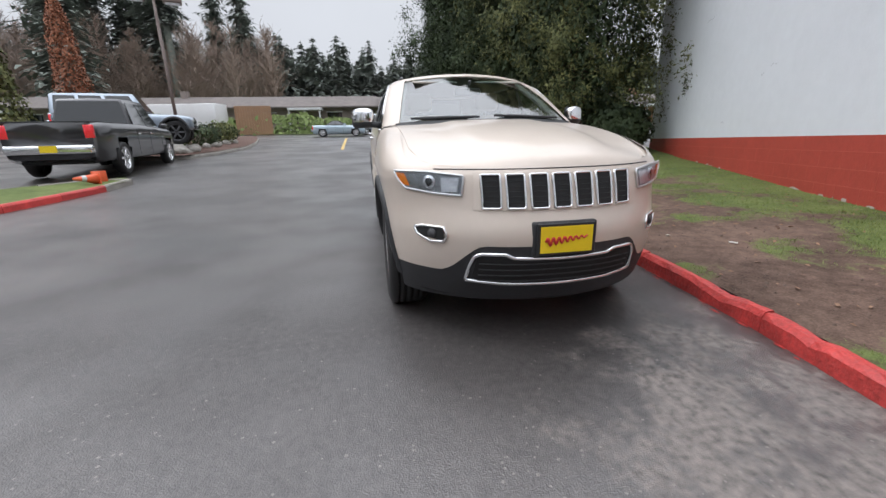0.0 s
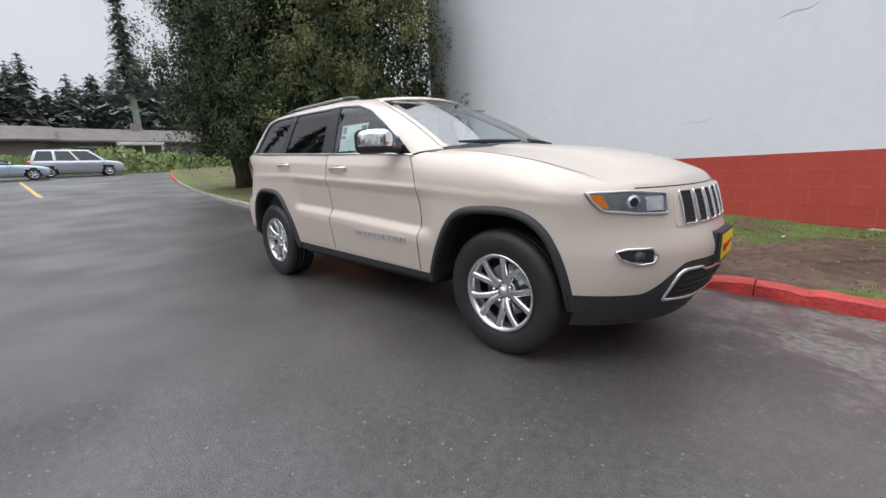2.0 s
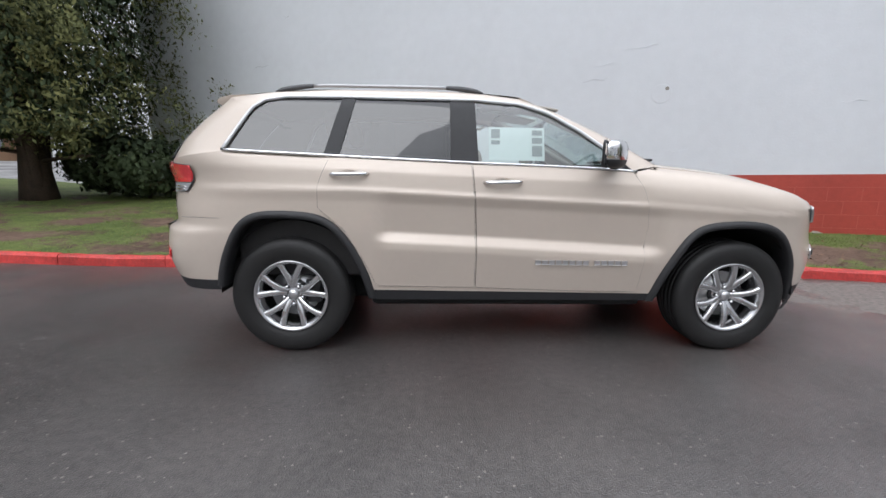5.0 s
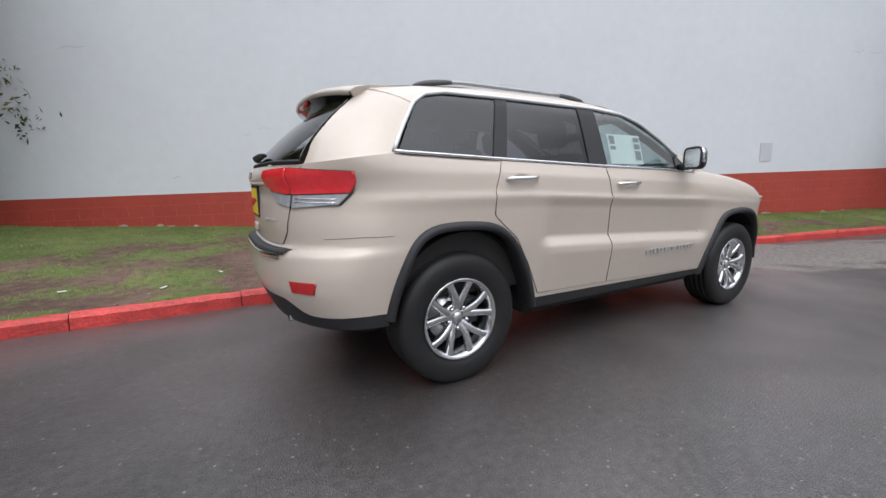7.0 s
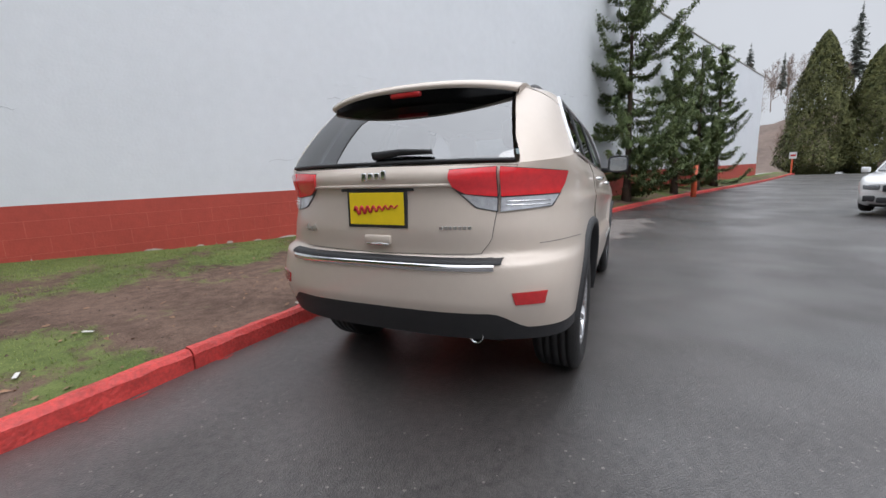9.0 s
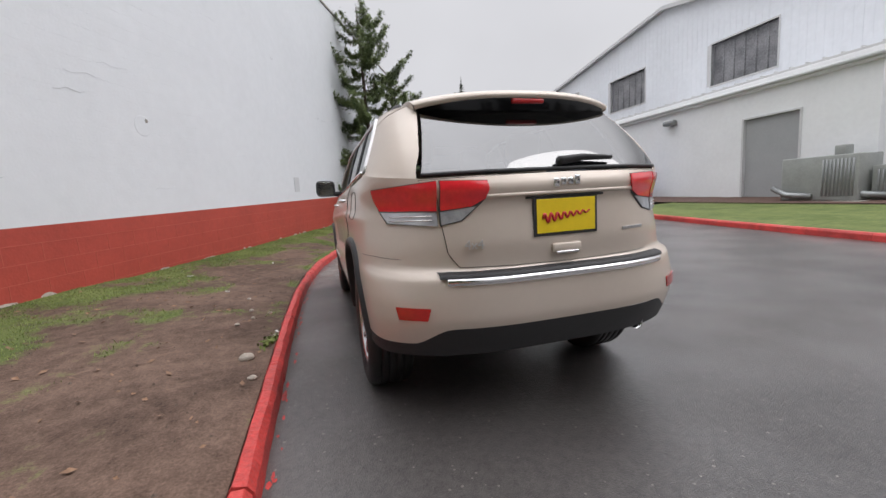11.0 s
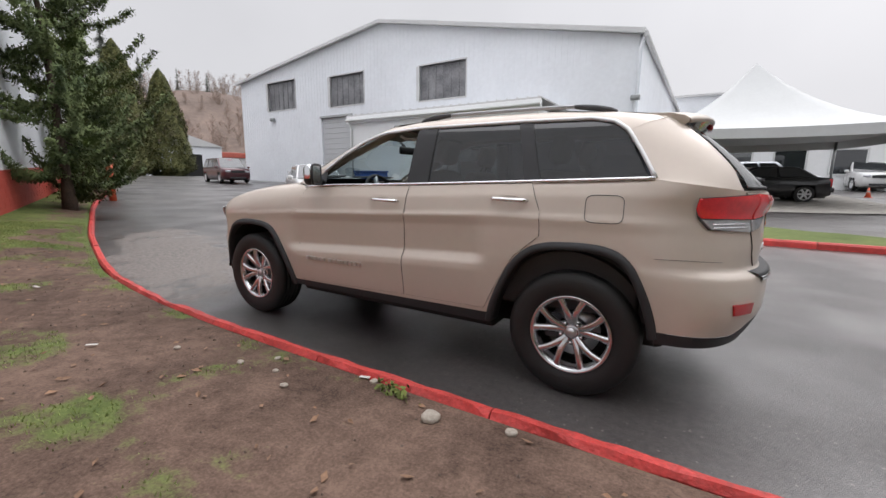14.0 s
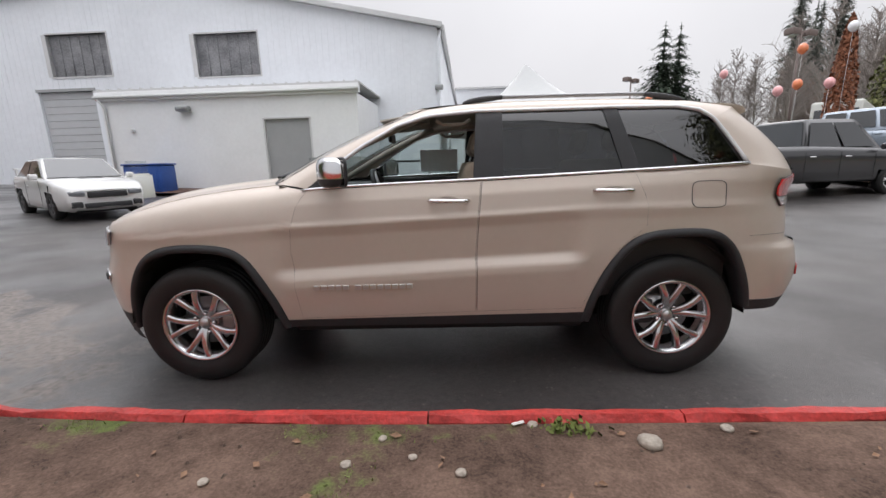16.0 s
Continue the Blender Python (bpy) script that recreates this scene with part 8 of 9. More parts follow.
ISLE = [(8.5, -8.65), (4.0, -7.95), (0.0, -7.15), (-2.5, -6.66), (-4.6, -6.33), (-5.6, -6.22), (-6.3, -6.3), (-6.6, -6.6), (-6.3, -7.0), (-5.4, -7.6), (-4.0, -8.4), (0, -11.5), (4, -12.6), (8.5, -12.6)]
patch("island_lawn", ISLE, LAWN, "grass island across the drive", 0.11)
patch("mulch_bed", [(1.5, -12.2), (9.5, -12.0), (15.5, -13.2), (15.5, -15.2), (1.5, -15.2)], MULCH, "brown bark mulch along the annex", 0.135, "planting bed")
patch("parking_pad", [(-8.5, -14.0), (-2.0, -13.2), (1.0, -14.2), (1.0, -24), (-8.5, -24)], GREY_KERB, "grey concrete pad under the tent", 0.03, "pavement")
ik = tagged(empty("island_kerb"), "red-painted kerb round the grass island", "kerb", kind="structure")
front = [(8.5, -8.62), (6, -8.28), (4.0, -7.92), (2, -7.53), (0.0, -7.12), (-2.5, -6.63), (-4.6, -6.3), (-5.6, -6.19), (-6.3, -6.27), (-6.62, -6.6), (-6.3, -7.02), (-5.4, -7.62)]
dense = along(front, 16)
for a, b in zip(dense[:-1], dense[1:]):
    kerb_piece(b, a, RED_KERB if b[0] > -5.75 and b[1] > a[1] - 0.05 else GREY_KERB, ik, rnd, inward=-1, chip=0.003)

# the white tent
tn = tagged(empty("tent", on_ground(-4.1, -19.2, 4)), "white peaked event tent on steel posts", "tent")
S, PK, EH = 4.3, 5.7, 2.75
rows = []
for k in range(11):
    t = k / 10
    z = EH + (PK - EH) * t ** 1.9
    s = S * (1 - t) + 0.05
    ring = []
    for i in range(40):
        a = i / 40 * 4
        q = a % 1
        side = int(a)
        x, y = ((-1 + 2 * q, -1), (1, -1 + 2 * q), (1 - 2 * q, 1), (-1, 1 - 2 * q))[side]
        sag = 0.18 * math.sin(math.pi * q) * (1 - t)
        ring.append((x * s, y * s, z - sag * 0.5))
    rows.append(ring + [ring[0]])
part("canopy", sheet_bm(rows), TENT, tn, "white canvas canopy")
rows = [[(p[0], p[1], p[2] - d) for p in rows[0]] for d in (0, 0.35)]
part("valance", sheet_bm(rows), TENT, tn, "white canvas valance")
for sx in (-1, 1):
    for sy in (-1, 1):
        part("tent_post", cyl_bm((sx * S, sy * S, 0), (sx * S, sy * S, EH), 0.05, n=10), STEEL, tn, "steel post")

# low showroom behind the tent
sh = tagged(empty("showroom", on_ground(-6, -30, 0)), "low white showroom with dark windows", "building", kind="structure")
part("showroom_wall", box_bm(-9, 12, -6, 0, -0.5, 3.6), ANNEX_WHITE, sh, "white wall", smooth=False)
part("showroom_roof", box_bm(-9.4, 12.4, -6.4, 0.4, 3.602, 3.95, 0.03), TRIM_WHITE, sh, "pale flat roof", smooth=False)
for k in range(7):
    x = -7.6 + 2.7 * k
    wnd = empty("window")
    wnd.parent = sh
    part("pane", box_bm(x, x + 1.5, 0.004, 0.03, 1.0, 2.4), FAR_GLASS, wnd, "dark pane", smooth=False)
    for (a, b, c, d) in ((x - 0.1, x + 1.6, 0.9, 1.0), (x - 0.1, x + 1.6, 2.4, 2.5), (x - 0.1, x, 1.0, 2.4), (x + 1.5, x + 1.6, 1.0, 2.4)):
        part("window_frame", box_bm(a, b, 0.004, 0.06, c, d), PORCH_WHITE, wnd, smooth=False)
wing = tagged(empty("rear_wing", on_ground(-6, -46, 0)), "grey metal wing behind the white building", "building", kind="structure")
part("wing_wall", box_bm(-2, 7, -14, 0, -0.5, 8.3), METAL_WHITE, wing, "pale siding", smooth=False)
part("wing_roof", box_bm(-2.3, 7.3, -14.3, 0.3, 8.302, 8.5), TRIM_WHITE, wing, "pale roof", smooth=False)

# lamp posts with paired heads
def lamp_post(x, y, h, yaw, label):
    lp = tagged(empty("street_lamp", on_ground(x, y, yaw)), label, "street lamp", group="car park lamps")
    part("pole", cyl_bm((0, 0, -0.1), (0, 0, h), 0.09, 0.07, n=10), POLE_BROWN, lp, "brown steel pole")
    part("footing", cyl_bm((0, 0, -0.1), (0, 0, 0.6), 0.25, n=14), GREY_KERB, lp, "concrete footing")
    part("arm", box_bm(-0.75, 0.75, -0.05, 0.05, h - 0.05, h + 0.06, 0.01), POLE_BROWN, lp, smooth=False)
    for s in (-1, 1):
        hd = part("lamp_head", box_bm(s * 0.8 - 0.42, s * 0.8 + 0.42, -0.30, 0.30, h - 0.15, h + 0.25, 0.04), POLE_BROWN, lp, "brown box lamp head")
        part("diffuser", box_bm(s * 0.8 - 0.34, s * 0.8 + 0.34, -0.24, 0.24, h - 0.165, h - 0.151), LAMP_SILVER, hd, smooth=False)
    return lp


lamp_post(-21.0, -10.9, 7.2, 110, "brown twin-head car park lamp by the planting bed")
lamp_post(-23.5, -26.5, 8.2, 20, "brown twin-head lamp in the sales lot")
lamp_post(-19.0, -42.0, 8.0, 40, "brown twin-head lamp in the sales lot")

# planting bed under the display car
BED = [(-12.6, -7.6), (-15.0, -7.1), (-18.0, -6.8), (-22, -7.3), (-27, -8.3), (-31, -9.4), (-31, -13), (-24, -14.5), (-17, -14.8), (-13.2, -12), (-12.2, -9)]
patch("planting_bed", BED, MULCH, "planting bed with bark, shrubs and stones", 0.16, "planting bed", bulge=0.35)
bk = tagged(empty("bed_kerb"), "bare concrete kerb round the planting bed", "kerb", kind="structure")
dense = along([(-12.3, -9), (-12.6, -7.55), (-15.0, -7.05), (-18.0, -6.75), (-22, -7.25), (-27, -8.25), (-31, -9.35)], 18)
for a, b in zip(dense[:-1], dense[1:]):
    kerb_piece(a, b, GREY_KERB, bk, rnd, inward=1, chip=0.003)
for i, (x, y, w, h, mt_) in enumerate(((-14.4, -8.6, 0.9, 0.8, LEAF_SHRUB), (-15.2, -9.4, 1.0, 0.9, LEAF_HEDGE), (-17.0, -8.3, 1.6, 1.0, LEAF_DARK), (-18.9, -8.2, 1.7, 1.1, LEAF_COLUMN), (-21.0, -8.6, 1.5, 1.0, LEAF_DARK), (-15.6, -8.9, 1.1, 1.0, LEAF_SHRUB), (-23.5, -9.4, 1.6, 1.0, LEAF_SHRUB))):
    shrub(x, y, gz(x, y) + 0.22, w, h, 60 + i, mt_, "small rounded shrub in the planting bed", n=1100)


def stone(x, y, z, r, seed, label, squash=0.6, material=ROCK, name="stone"):
    bm = bmesh.new()
    bmesh.ops.create_icosphere(bm, subdivisions=2, radius=1.0)
    rg = random.Random(seed)
    off = Vector((rg.uniform(0, 9), rg.uniform(0, 9), rg.uniform(0, 9)))
    sx = rg.uniform(0.8, 1.25)
    for v in bm.verts:
        k = 1 + 0.22 * noise.noise(v.co * 1.4 + off)
        v.co = Vector((v.co.x * r * k * sx, v.co.y * r * k, v.co.z * r * k * squash))
    ob = part(name, bm, material, None)
    ob.matrix_world = pose(x, y, z, 0, 0, rg.uniform(0, 180))
    return tagged(ob, label, "stone")


for i in range(9):
    x = -13.2 - i * 0.9
    y = -7.9 + 0.15 * math.sin(i * 2.1)
    stone(x, y, gz(x, y) + 0.28, rnd.uniform(0.16, 0.30), 200 + i, "grey stone edging the planting bed", 0.7, GREY_KERB)
bould = [(-13.6, -8.3, 0.50), (-15.3, -8.75, 0.50), (-13.0, -11.1, 0.50), (-14.8, -11.5, 0.50)]
for i, (x, y, r) in enumerate(bould):
    stone(x, y, gz(x, y) + 0.20, r, 230 + i, "large grey boulder carrying the display car", 0.62, GREY_KERB)

# cones lying on the island
def cone(x, y, z, m):
    c = tagged(empty("traffic_cone"), "orange traffic cone lying on the island kerb", "cone", group="cones on the island")
    part("cone_body", cyl_bm((0, 0, 0.03), (0, 0, 0.68), 0.17, 0.035, n=20), ORANGE, c, "orange cone")
    part("cone_band", cyl_bm((0, 0, 0.36), (0, 0, 0.48), 0.108, 0.082, n=20, caps=False), TENT, c, "white band")
    part("cone_base", box_bm(-0.20, 0.20, -0.20, 0.20, 0.0, 0.03, 0.01), ORANGE, c, "orange base")
    c.matrix_world = Matrix.Translation((x, y, z)) @ m @ Matrix.Scale(0.66, 4)
    return c


cone(-5.65, -6.62, gz(-5.6, -6.6) + 0.21, pose(0, 0, 0, 84, 0, 60))
cone(-5.95, -6.75, gz(-5.9, -6.7) + 0.21, pose(0, 0, 0, 86, 0, -70))
cone(-7.5, -25.0, gz(-7.5, -25), pose(0, 0, 0))
cone(-9.3, -23.0, gz(-9.3, -23), pose(0, 0, 0))

# balloons over the sales lot
BAL = [mat("orange_balloon", (0.85, 0.25, 0.10), 0.3, vary=0.05, scale=3, coat=0.5), mat("pink_balloon", (0.85, 0.42, 0.42), 0.3, vary=0.05, scale=3, coat=0.5),
       mat("yellow_balloon", (0.80, 0.72, 0.08), 0.3, vary=0.05, scale=3, coat=0.5), mat("white_balloon", (0.82, 0.82, 0.82), 0.3, vary=0.05, scale=3, coat=0.5)]
for i, (x, y, z, c) in enumerate(((-19.0, -20.5, 6.1, 0), (-18.9, -20.4, 4.3, 0), (-19.9, -19.6, 4.2, 1), (-21.2, -20.2, 7.0, 3), (-17.5, -24.5, 5.6, 1), (-17.9, -20.4, 4.0, 1), (-16.0, -26.0, 3.9, 2), (-13.4, -25.5, 3.6, 2), (-14.5, -28.0, 4.6, 0))):
    b = tagged(empty("balloon", Matrix.Translation((x, y, gz(x, y)))), ("orange", "pink", "yellow", "white")[c] + " balloon on a string above the parked cars", "balloon", group="balloons over the lot")
    bm = bmesh.new()
    bmesh.ops.create_uvsphere(bm, u_segments=16, v_segments=12, radius=0.24)
    for v in bm.verts:
        v.co.z = v.co.z * 1.2 + z
        if v.co.z < z:
            v.co.x *= 1 - 0.35 * ((z - v.co.z) / 0.29) ** 2
            v.co.y *= 1 - 0.35 * ((z - v.co.z) / 0.29) ** 2
    part("skin", bm, BAL[c], b, "shiny balloon skin")
    part("string", tube_bm([(0, 0, z - 0.29), (0.05, 0, z * 0.5), (0, 0, 0.0)], 0.008, 4), PORCH_WHITE, b, "thin string")

# coach-built motor home and long awning beyond the pickup
rv = tagged(empty("motor_home", on_ground(-26.0, -25.5, 42)), "cream motor home with a big windscreen", "motor home")
part("coach_body", box_bm(-6.0, 1.9, -1.25, 1.25, 0.55, 3.6, 0.15), mat("cream_coach", (0.62, 0.63, 0.58), 0.4, vary=0.05, scale=1), rv, "cream body")
part("windscreen", box_bm(1.86, 1.93, -1.05, 1.05, 1.7, 3.1, 0.05), FAR_GLASS, rv, "wide windscreen")
part("side_glass", box_bm(-0.6, 1.4, 1.2, 1.23, 1.7, 2.5, 0.02), FAR_GLASS, rv, "dark side glass")
part("side_glass", box_bm(-3.2, -1.4, 1.2, 1.23, 1.7, 2.5, 0.02), FAR_GLASS, rv, "dark side glass")
for x in (-2.8, 0.9):
    for s in (-1, 1):
        part("wheel", cyl_bm((x, s * 0.95, 0.42), (x, s * 1.18, 0.42), 0.42, n=20), RUBBER, rv, "black wheel")
part("roof_unit", box_bm(-2.4, -1.4, -0.4, 0.4, 3.6, 3.85, 0.06), PORCH_WHITE, rv, "white roof unit")

# houses across the street
def row_house(x, y, yaw, L, label, wall, porch=True, seed=0):
    h = tagged(empty("row_house", on_ground(x, y, yaw)), label, "house", group="low houses across the street")
    part("house_wall", box_bm(-L / 2, L / 2, -4, 0, -0.5, 2.7), wall, h, "dark wall", smooth=False)
    bm = bmesh.new()
    e = 0.6
    a = [(-L / 2 - e, 0.8, 2.55), (L / 2 + e, 0.8, 2.55), (L / 2 + e, -2, 3.75), (-L / 2 - e, -2, 3.75), (-L / 2 - e, -4.8, 2.55), (L / 2 + e, -4.8, 2.55)]
    v = [bm.verts.new(p) for p in a]
    bm.faces.new((v[0], v[1], v[2], v[3]))
    bm.faces.new((v[3], v[2], v[5], v[4]))
    r = bmesh.ops.extrude_face_region(bm, geom=bm.faces[:])
    bmesh.ops.translate(bm, verts=[q for q in r["geom"] if isinstance(q, bmesh.types.BMVert)], vec=(0, 0, 0.15))
    part("roof", bm, ROOF_BROWN, h, "brown shingle roof", smooth=False)
    rg = random.Random(seed)
    n = int(L / 6)
    for k in range(n):
        xx = -L / 2 + (k + 0.5) * L / n + rg.uniform(-0.6, 0.6)
        wnd = empty("window")
        wnd.parent = h
        part("pane", box_bm(xx - 0.8, xx + 0.8, 0.003, 0.03, 1.0, 2.1), FAR_GLASS, wnd, "dark pane", smooth=False)
        part("window_frame", box_bm(xx - 0.9, xx + 0.9, 0.003, 0.05, 2.1, 2.2), PORCH_WHITE, wnd, smooth=False)
        if porch and k % 2 == 0:
            p = empty("porch")
            p.parent = h
            p["label"] = "white porch"
            part("porch_roof", box_bm(xx + 1.2, xx + 4.6, 0.03, 2.2, 2.25, 2.5, 0.03), PORCH_WHITE, p, "white porch roof", smooth=False)
            for q in (xx + 1.35, xx + 2.9, xx + 4.45):
                part("porch_post", box_bm(q - 0.08, q + 0.08, 1.95, 2.1, -0.1, 2.248), PORCH_WHITE, p, smooth=False)
    part("chimney", box_bm(L * 0.2, L * 0.2 + 0.7, -2.3, -1.7, 3.0, 4.5), wall, h, "short chimney", smooth=False)
    return h


row_house(-46, -46, -100, 34, "long low house with a brown roof", HOUSE_WALL, seed=1)
row_house(-45, -14, -92, 28, "long low house with a brown roof and white porches", HOUSE_WALL, seed=2)
row_house(-46, 12, -88, 24, "long low house with a brown roof and white porches", HOUSE_WALL, seed=3)
row_house(-44, 38, -75, 26, "long low house with a brown roof", HOUSE_TAN, seed=4)
fence = tagged(empty("tan_fence", on_ground(-38, -11.0, 90)), "tan wooden fence panel by the houses", "fence")
for k in range(14):
    part("board", box_bm(-1.6 + 0.23 * k, -1.39 + 0.23 * k, -0.02, 0.02, 0, 2.6), HOUSE_TAN, fence, smooth=False)
# box trailer behind the display car
bt = tagged(empty("box_trailer", on_ground(-38.5, -17.0, 80)), "white box trailer in the far car park", "trailer")
part("trailer_box", box_bm(-3.4, 3.4, -1.1, 1.1, 0.5, 2.7, 0.05), WHITE_PAINT, bt, "white box")
for x in (-0.6, 0.4):
    for s in (-1, 1):
        part("wheel", cyl_bm((x, s * 0.95, 0.36), (x, s * 1.12, 0.36), 0.36, n=18), RUBBER, bt, "black wheel")

# verge hedge along the street
rng = np.random.default_rng(77)
cs = []
for k in range(9000):
    y = rng.uniform(-45, 30)
    lump = 0.75 + 0.45 * math.sin(y * 0.55) + 0.25 * math.sin(y * 1.7 + 1)
    x = -40.2 + rng.normal(0, 1.2)
    if y < -24:
        continue
    cs.append((x, y, gz(x, y) + abs(rng.uniform(0, 1)) * max(0.5, 1.2 + 0.6 * lump)))
me = leaves_mesh("verge_hedge", cs, np.tile((1.0, 0, 0.6), (len(cs), 1)), 0.42, rng)
ob = new("verge_hedge", me)
me.materials.append(LEAF_HEDGE)
tagged(ob, "low green hedge and brambles along the street", "hedge", kind="stuff")
patch("street_verge", [(-37.6, -60), (-37.6, 40), (-60, 40), (-60, -60)], LAWN, "green verge along the cross street", 0.05)

# yellow line on the road
YEL = mat("faded_yellow_paint", (0.55, 0.38, 0.12), 0.7, vary=0.3, scale=2)
for x0, x1 in ((-16.5, -29.0),):
    bm = sheet_bm([[(x, -2.1 + 0.02 * (x + 17) + w, gz(x, -2.1) + 0.006) for x in np.linspace(x0, x1, 16)] for w in (-0.07, 0.07)], flip=True)
    tagged(part("road_line", bm, YEL), "faded yellow line on the asphalt", "road marking", kind="structure")

# post with a small sign, bollards
sp = tagged(empty("sign_post", on_ground(45.0, -14.9, 0)), "red and white sign on a post", "sign")
part("post", box_bm(-0.05, 0.05, -0.05, 0.05, -0.1, 1.9), ORANGE, sp, "orange post", smooth=False)
part("sign_plate", box_bm(-0.09, -0.055, -0.28, 0.28, 1.5, 2.1), PORCH_WHITE, sp, "white plate", smooth=False)
part("sign_bar", box_bm(-0.10, -0.091, -0.2, 0.2, 1.72, 1.88), PLATE_RED, sp, "red bar", smooth=False)
bl = tagged(empty("orange_bollard", on_ground(15.9, -3.55, 0)), "orange bollard by the wall conifers", "bollard")
part("tube", cyl_bm((0, 0, -0.05), (0, 0, 1.3), 0.11, 0.10, n=14), ORANGE, bl, "orange tube")

# rust-coloured column trees
for i, (x, y, h, r, sd) in enumerate(((-30.5, -20.8, 9.5, 1.15, 71), (-21.8, -21.0, 7.6, 0.75, 72))):
    column_tree(x, y, gz(x, y), h, r, sd, "narrow tree holding rust-brown winter leaves", LEAF_RUST, leaf=0.15, n=9000, pointed=0.6, name="rust_leaved_tree")

# far white shed and red-roofed sheds
sd = tagged(empty("white_shed", on_ground(62, -30, 165)), "small white shed at the drive's end", "shed", kind="structure")
part("shed_wall", box_bm(-5, 5, -4, 4, -0.5, 4.2), METAL_WHITE, sd, "white wall", smooth=False)
part("shed_door", box_bm(5.003, 5.05, -2.2, 1.4, 0, 3.0), UNDER, sd, "dark doorway", smooth=False)
bm = bmesh.new()
v = [bm.verts.new(p) for p in ((-5.2, -4.3, 4.1), (5.2, -4.3, 4.1), (5.2, 0, 5.5), (-5.2, 0, 5.5), (-5.2, 4.3, 4.1), (5.2, 4.3, 4.1))]
for q in ((0, 1, 2, 3), (3, 2, 5, 4), (1, 5, 2), (0, 3, 4)):
    bm.faces.new([v[i] for i in q])
part("shed_roof", bm, TRIM_WHITE, sd, "pale roof", smooth=False)
rs = tagged(empty("red_roof_shed", on_ground(75, -42, 160)), "long shed with a red roof", "shed", kind="structure")
part("shed_wall", box_bm(-8, 8, -4, 4, -0.5, 3.2), PORCH_WHITE, rs, "white wall", smooth=False)
part("shed_roof", box_bm(-8.4, 8.4, -4.4, 4.4, 3.202, 4.1, 0.1), mat("red_sheet_roof", (0.42, 0.10, 0.07), 0.6, vary=0.15, scale=1), rs, "red roof", smooth=False)

# wooded hill and forests
HILL = mat("brown_hillside", (0.17, 0.125, 0.102), 0.95, vary=0.35, scale=0.12, detail=8)
bm = bmesh.new()
rows = []
for i in range(60):
    a = radians(lerp(-48, 4, i / 59))
    row = []
    for k, (r, z) in enumerate(((95, 0.8), (110, 7), (125, 16), (140, 24), (160, 28), (190, 27), (230, 16))):
        hh = z * (0.75 + 0.25 * math.sin(a * 9)) * sstep(-50, -40, math.degrees(a)) + 1.2 + 1.2 * noise.noise((a * 20, k, 0))
        row.append((r * math.cos(a), r * math.sin(a), hh))
    rows.append(row)
tagged(part("hillside", sheet_bm(rows), HILL), "brown wooded hillside beyond the drive", "hill", kind="structure")
rng = random.Random(5)
spots = []
for k in range(240):
    a, r = radians(rng.uniform(-46, 3)), rng.uniform(98, 175)
    z = float(np.interp(r, [95, 110, 125, 140, 160, 190], [0.8, 7, 16, 24, 28, 27])) * 0.9
    spots.append((r * math.cos(a), r * math.sin(a), z, rng.uniform(6, 11)))
twig_stuff("hill_bare_trees", spots, TWIG, 91, "leafless brown trees on the hillside", dens=40)
spots = [(r * math.cos(radians(a)), r * math.sin(radians(a)), z, h, h * 0.17, 0.1) for a, r, z, h in [(u[0], u[1], u[2] * 1.6, u[3]) for u in ((-20.5, 150, 15, 20), (-23.5, 155, 15, 13), (-27, 150, 14, 11), (-12, 150, 15, 15), (-8, 155, 15, 17), (-4, 150, 14, 14), (-17, 165, 15, 14), (-15, 150, 15, 11), (-30, 150, 13, 12), (-1, 140, 12, 15))]]
conifer_stuff("hill_conifers", spots, LEAF_HAZED, 92, "hilltop conifers in haze-paled green")

# forest behind the houses
spots = []
for k in range(330):
    y = rng.uniform(-70, 62)
    x = rng.uniform(-96, -72)
    spots.append((x, y, 1.2, rng.uniform(11, 16.5) - 0.05 * (x + 84), rng.uniform(3.6, 5.4), 0.04))
conifer_stuff("forest", spots, LEAF_HAZED, 93, "distant conifer forest behind the houses", taper=0.6)
tall = []
for k in range(18):
    y = rng.uniform(-92, -17)
    x = -72 + rng.uniform(-9, 6)
    tall.append((x, y, 1.2, rng.uniform(27, 40), rng.uniform(3.0, 4.4), rng.uniform(0.18, 0.40)))
tall += [(-66, 10.5, 1.2, 30, 2.4, 0.33), (-70, -30, 1.2, 38, 4.6, 0.2), (-52, -33, 1.2, 26, 4.4, 0.10), (-56, -36, 1.2, 30, 4.4, 0.12)]
conifer_stuff("tall_conifers", tall, LEAF_HAZED, 94, "tall thin conifers with bare lower stems", sprays=12)
spots = [(rng.uniform(-78, -60), rng.uniform(-80, -13), 1.2, rng.uniform(9, 16)) for k in range(170)]
twig_stuff("bare_trees", spots, TWIG, 95, "leafless brown trees before the forest", dens=52)
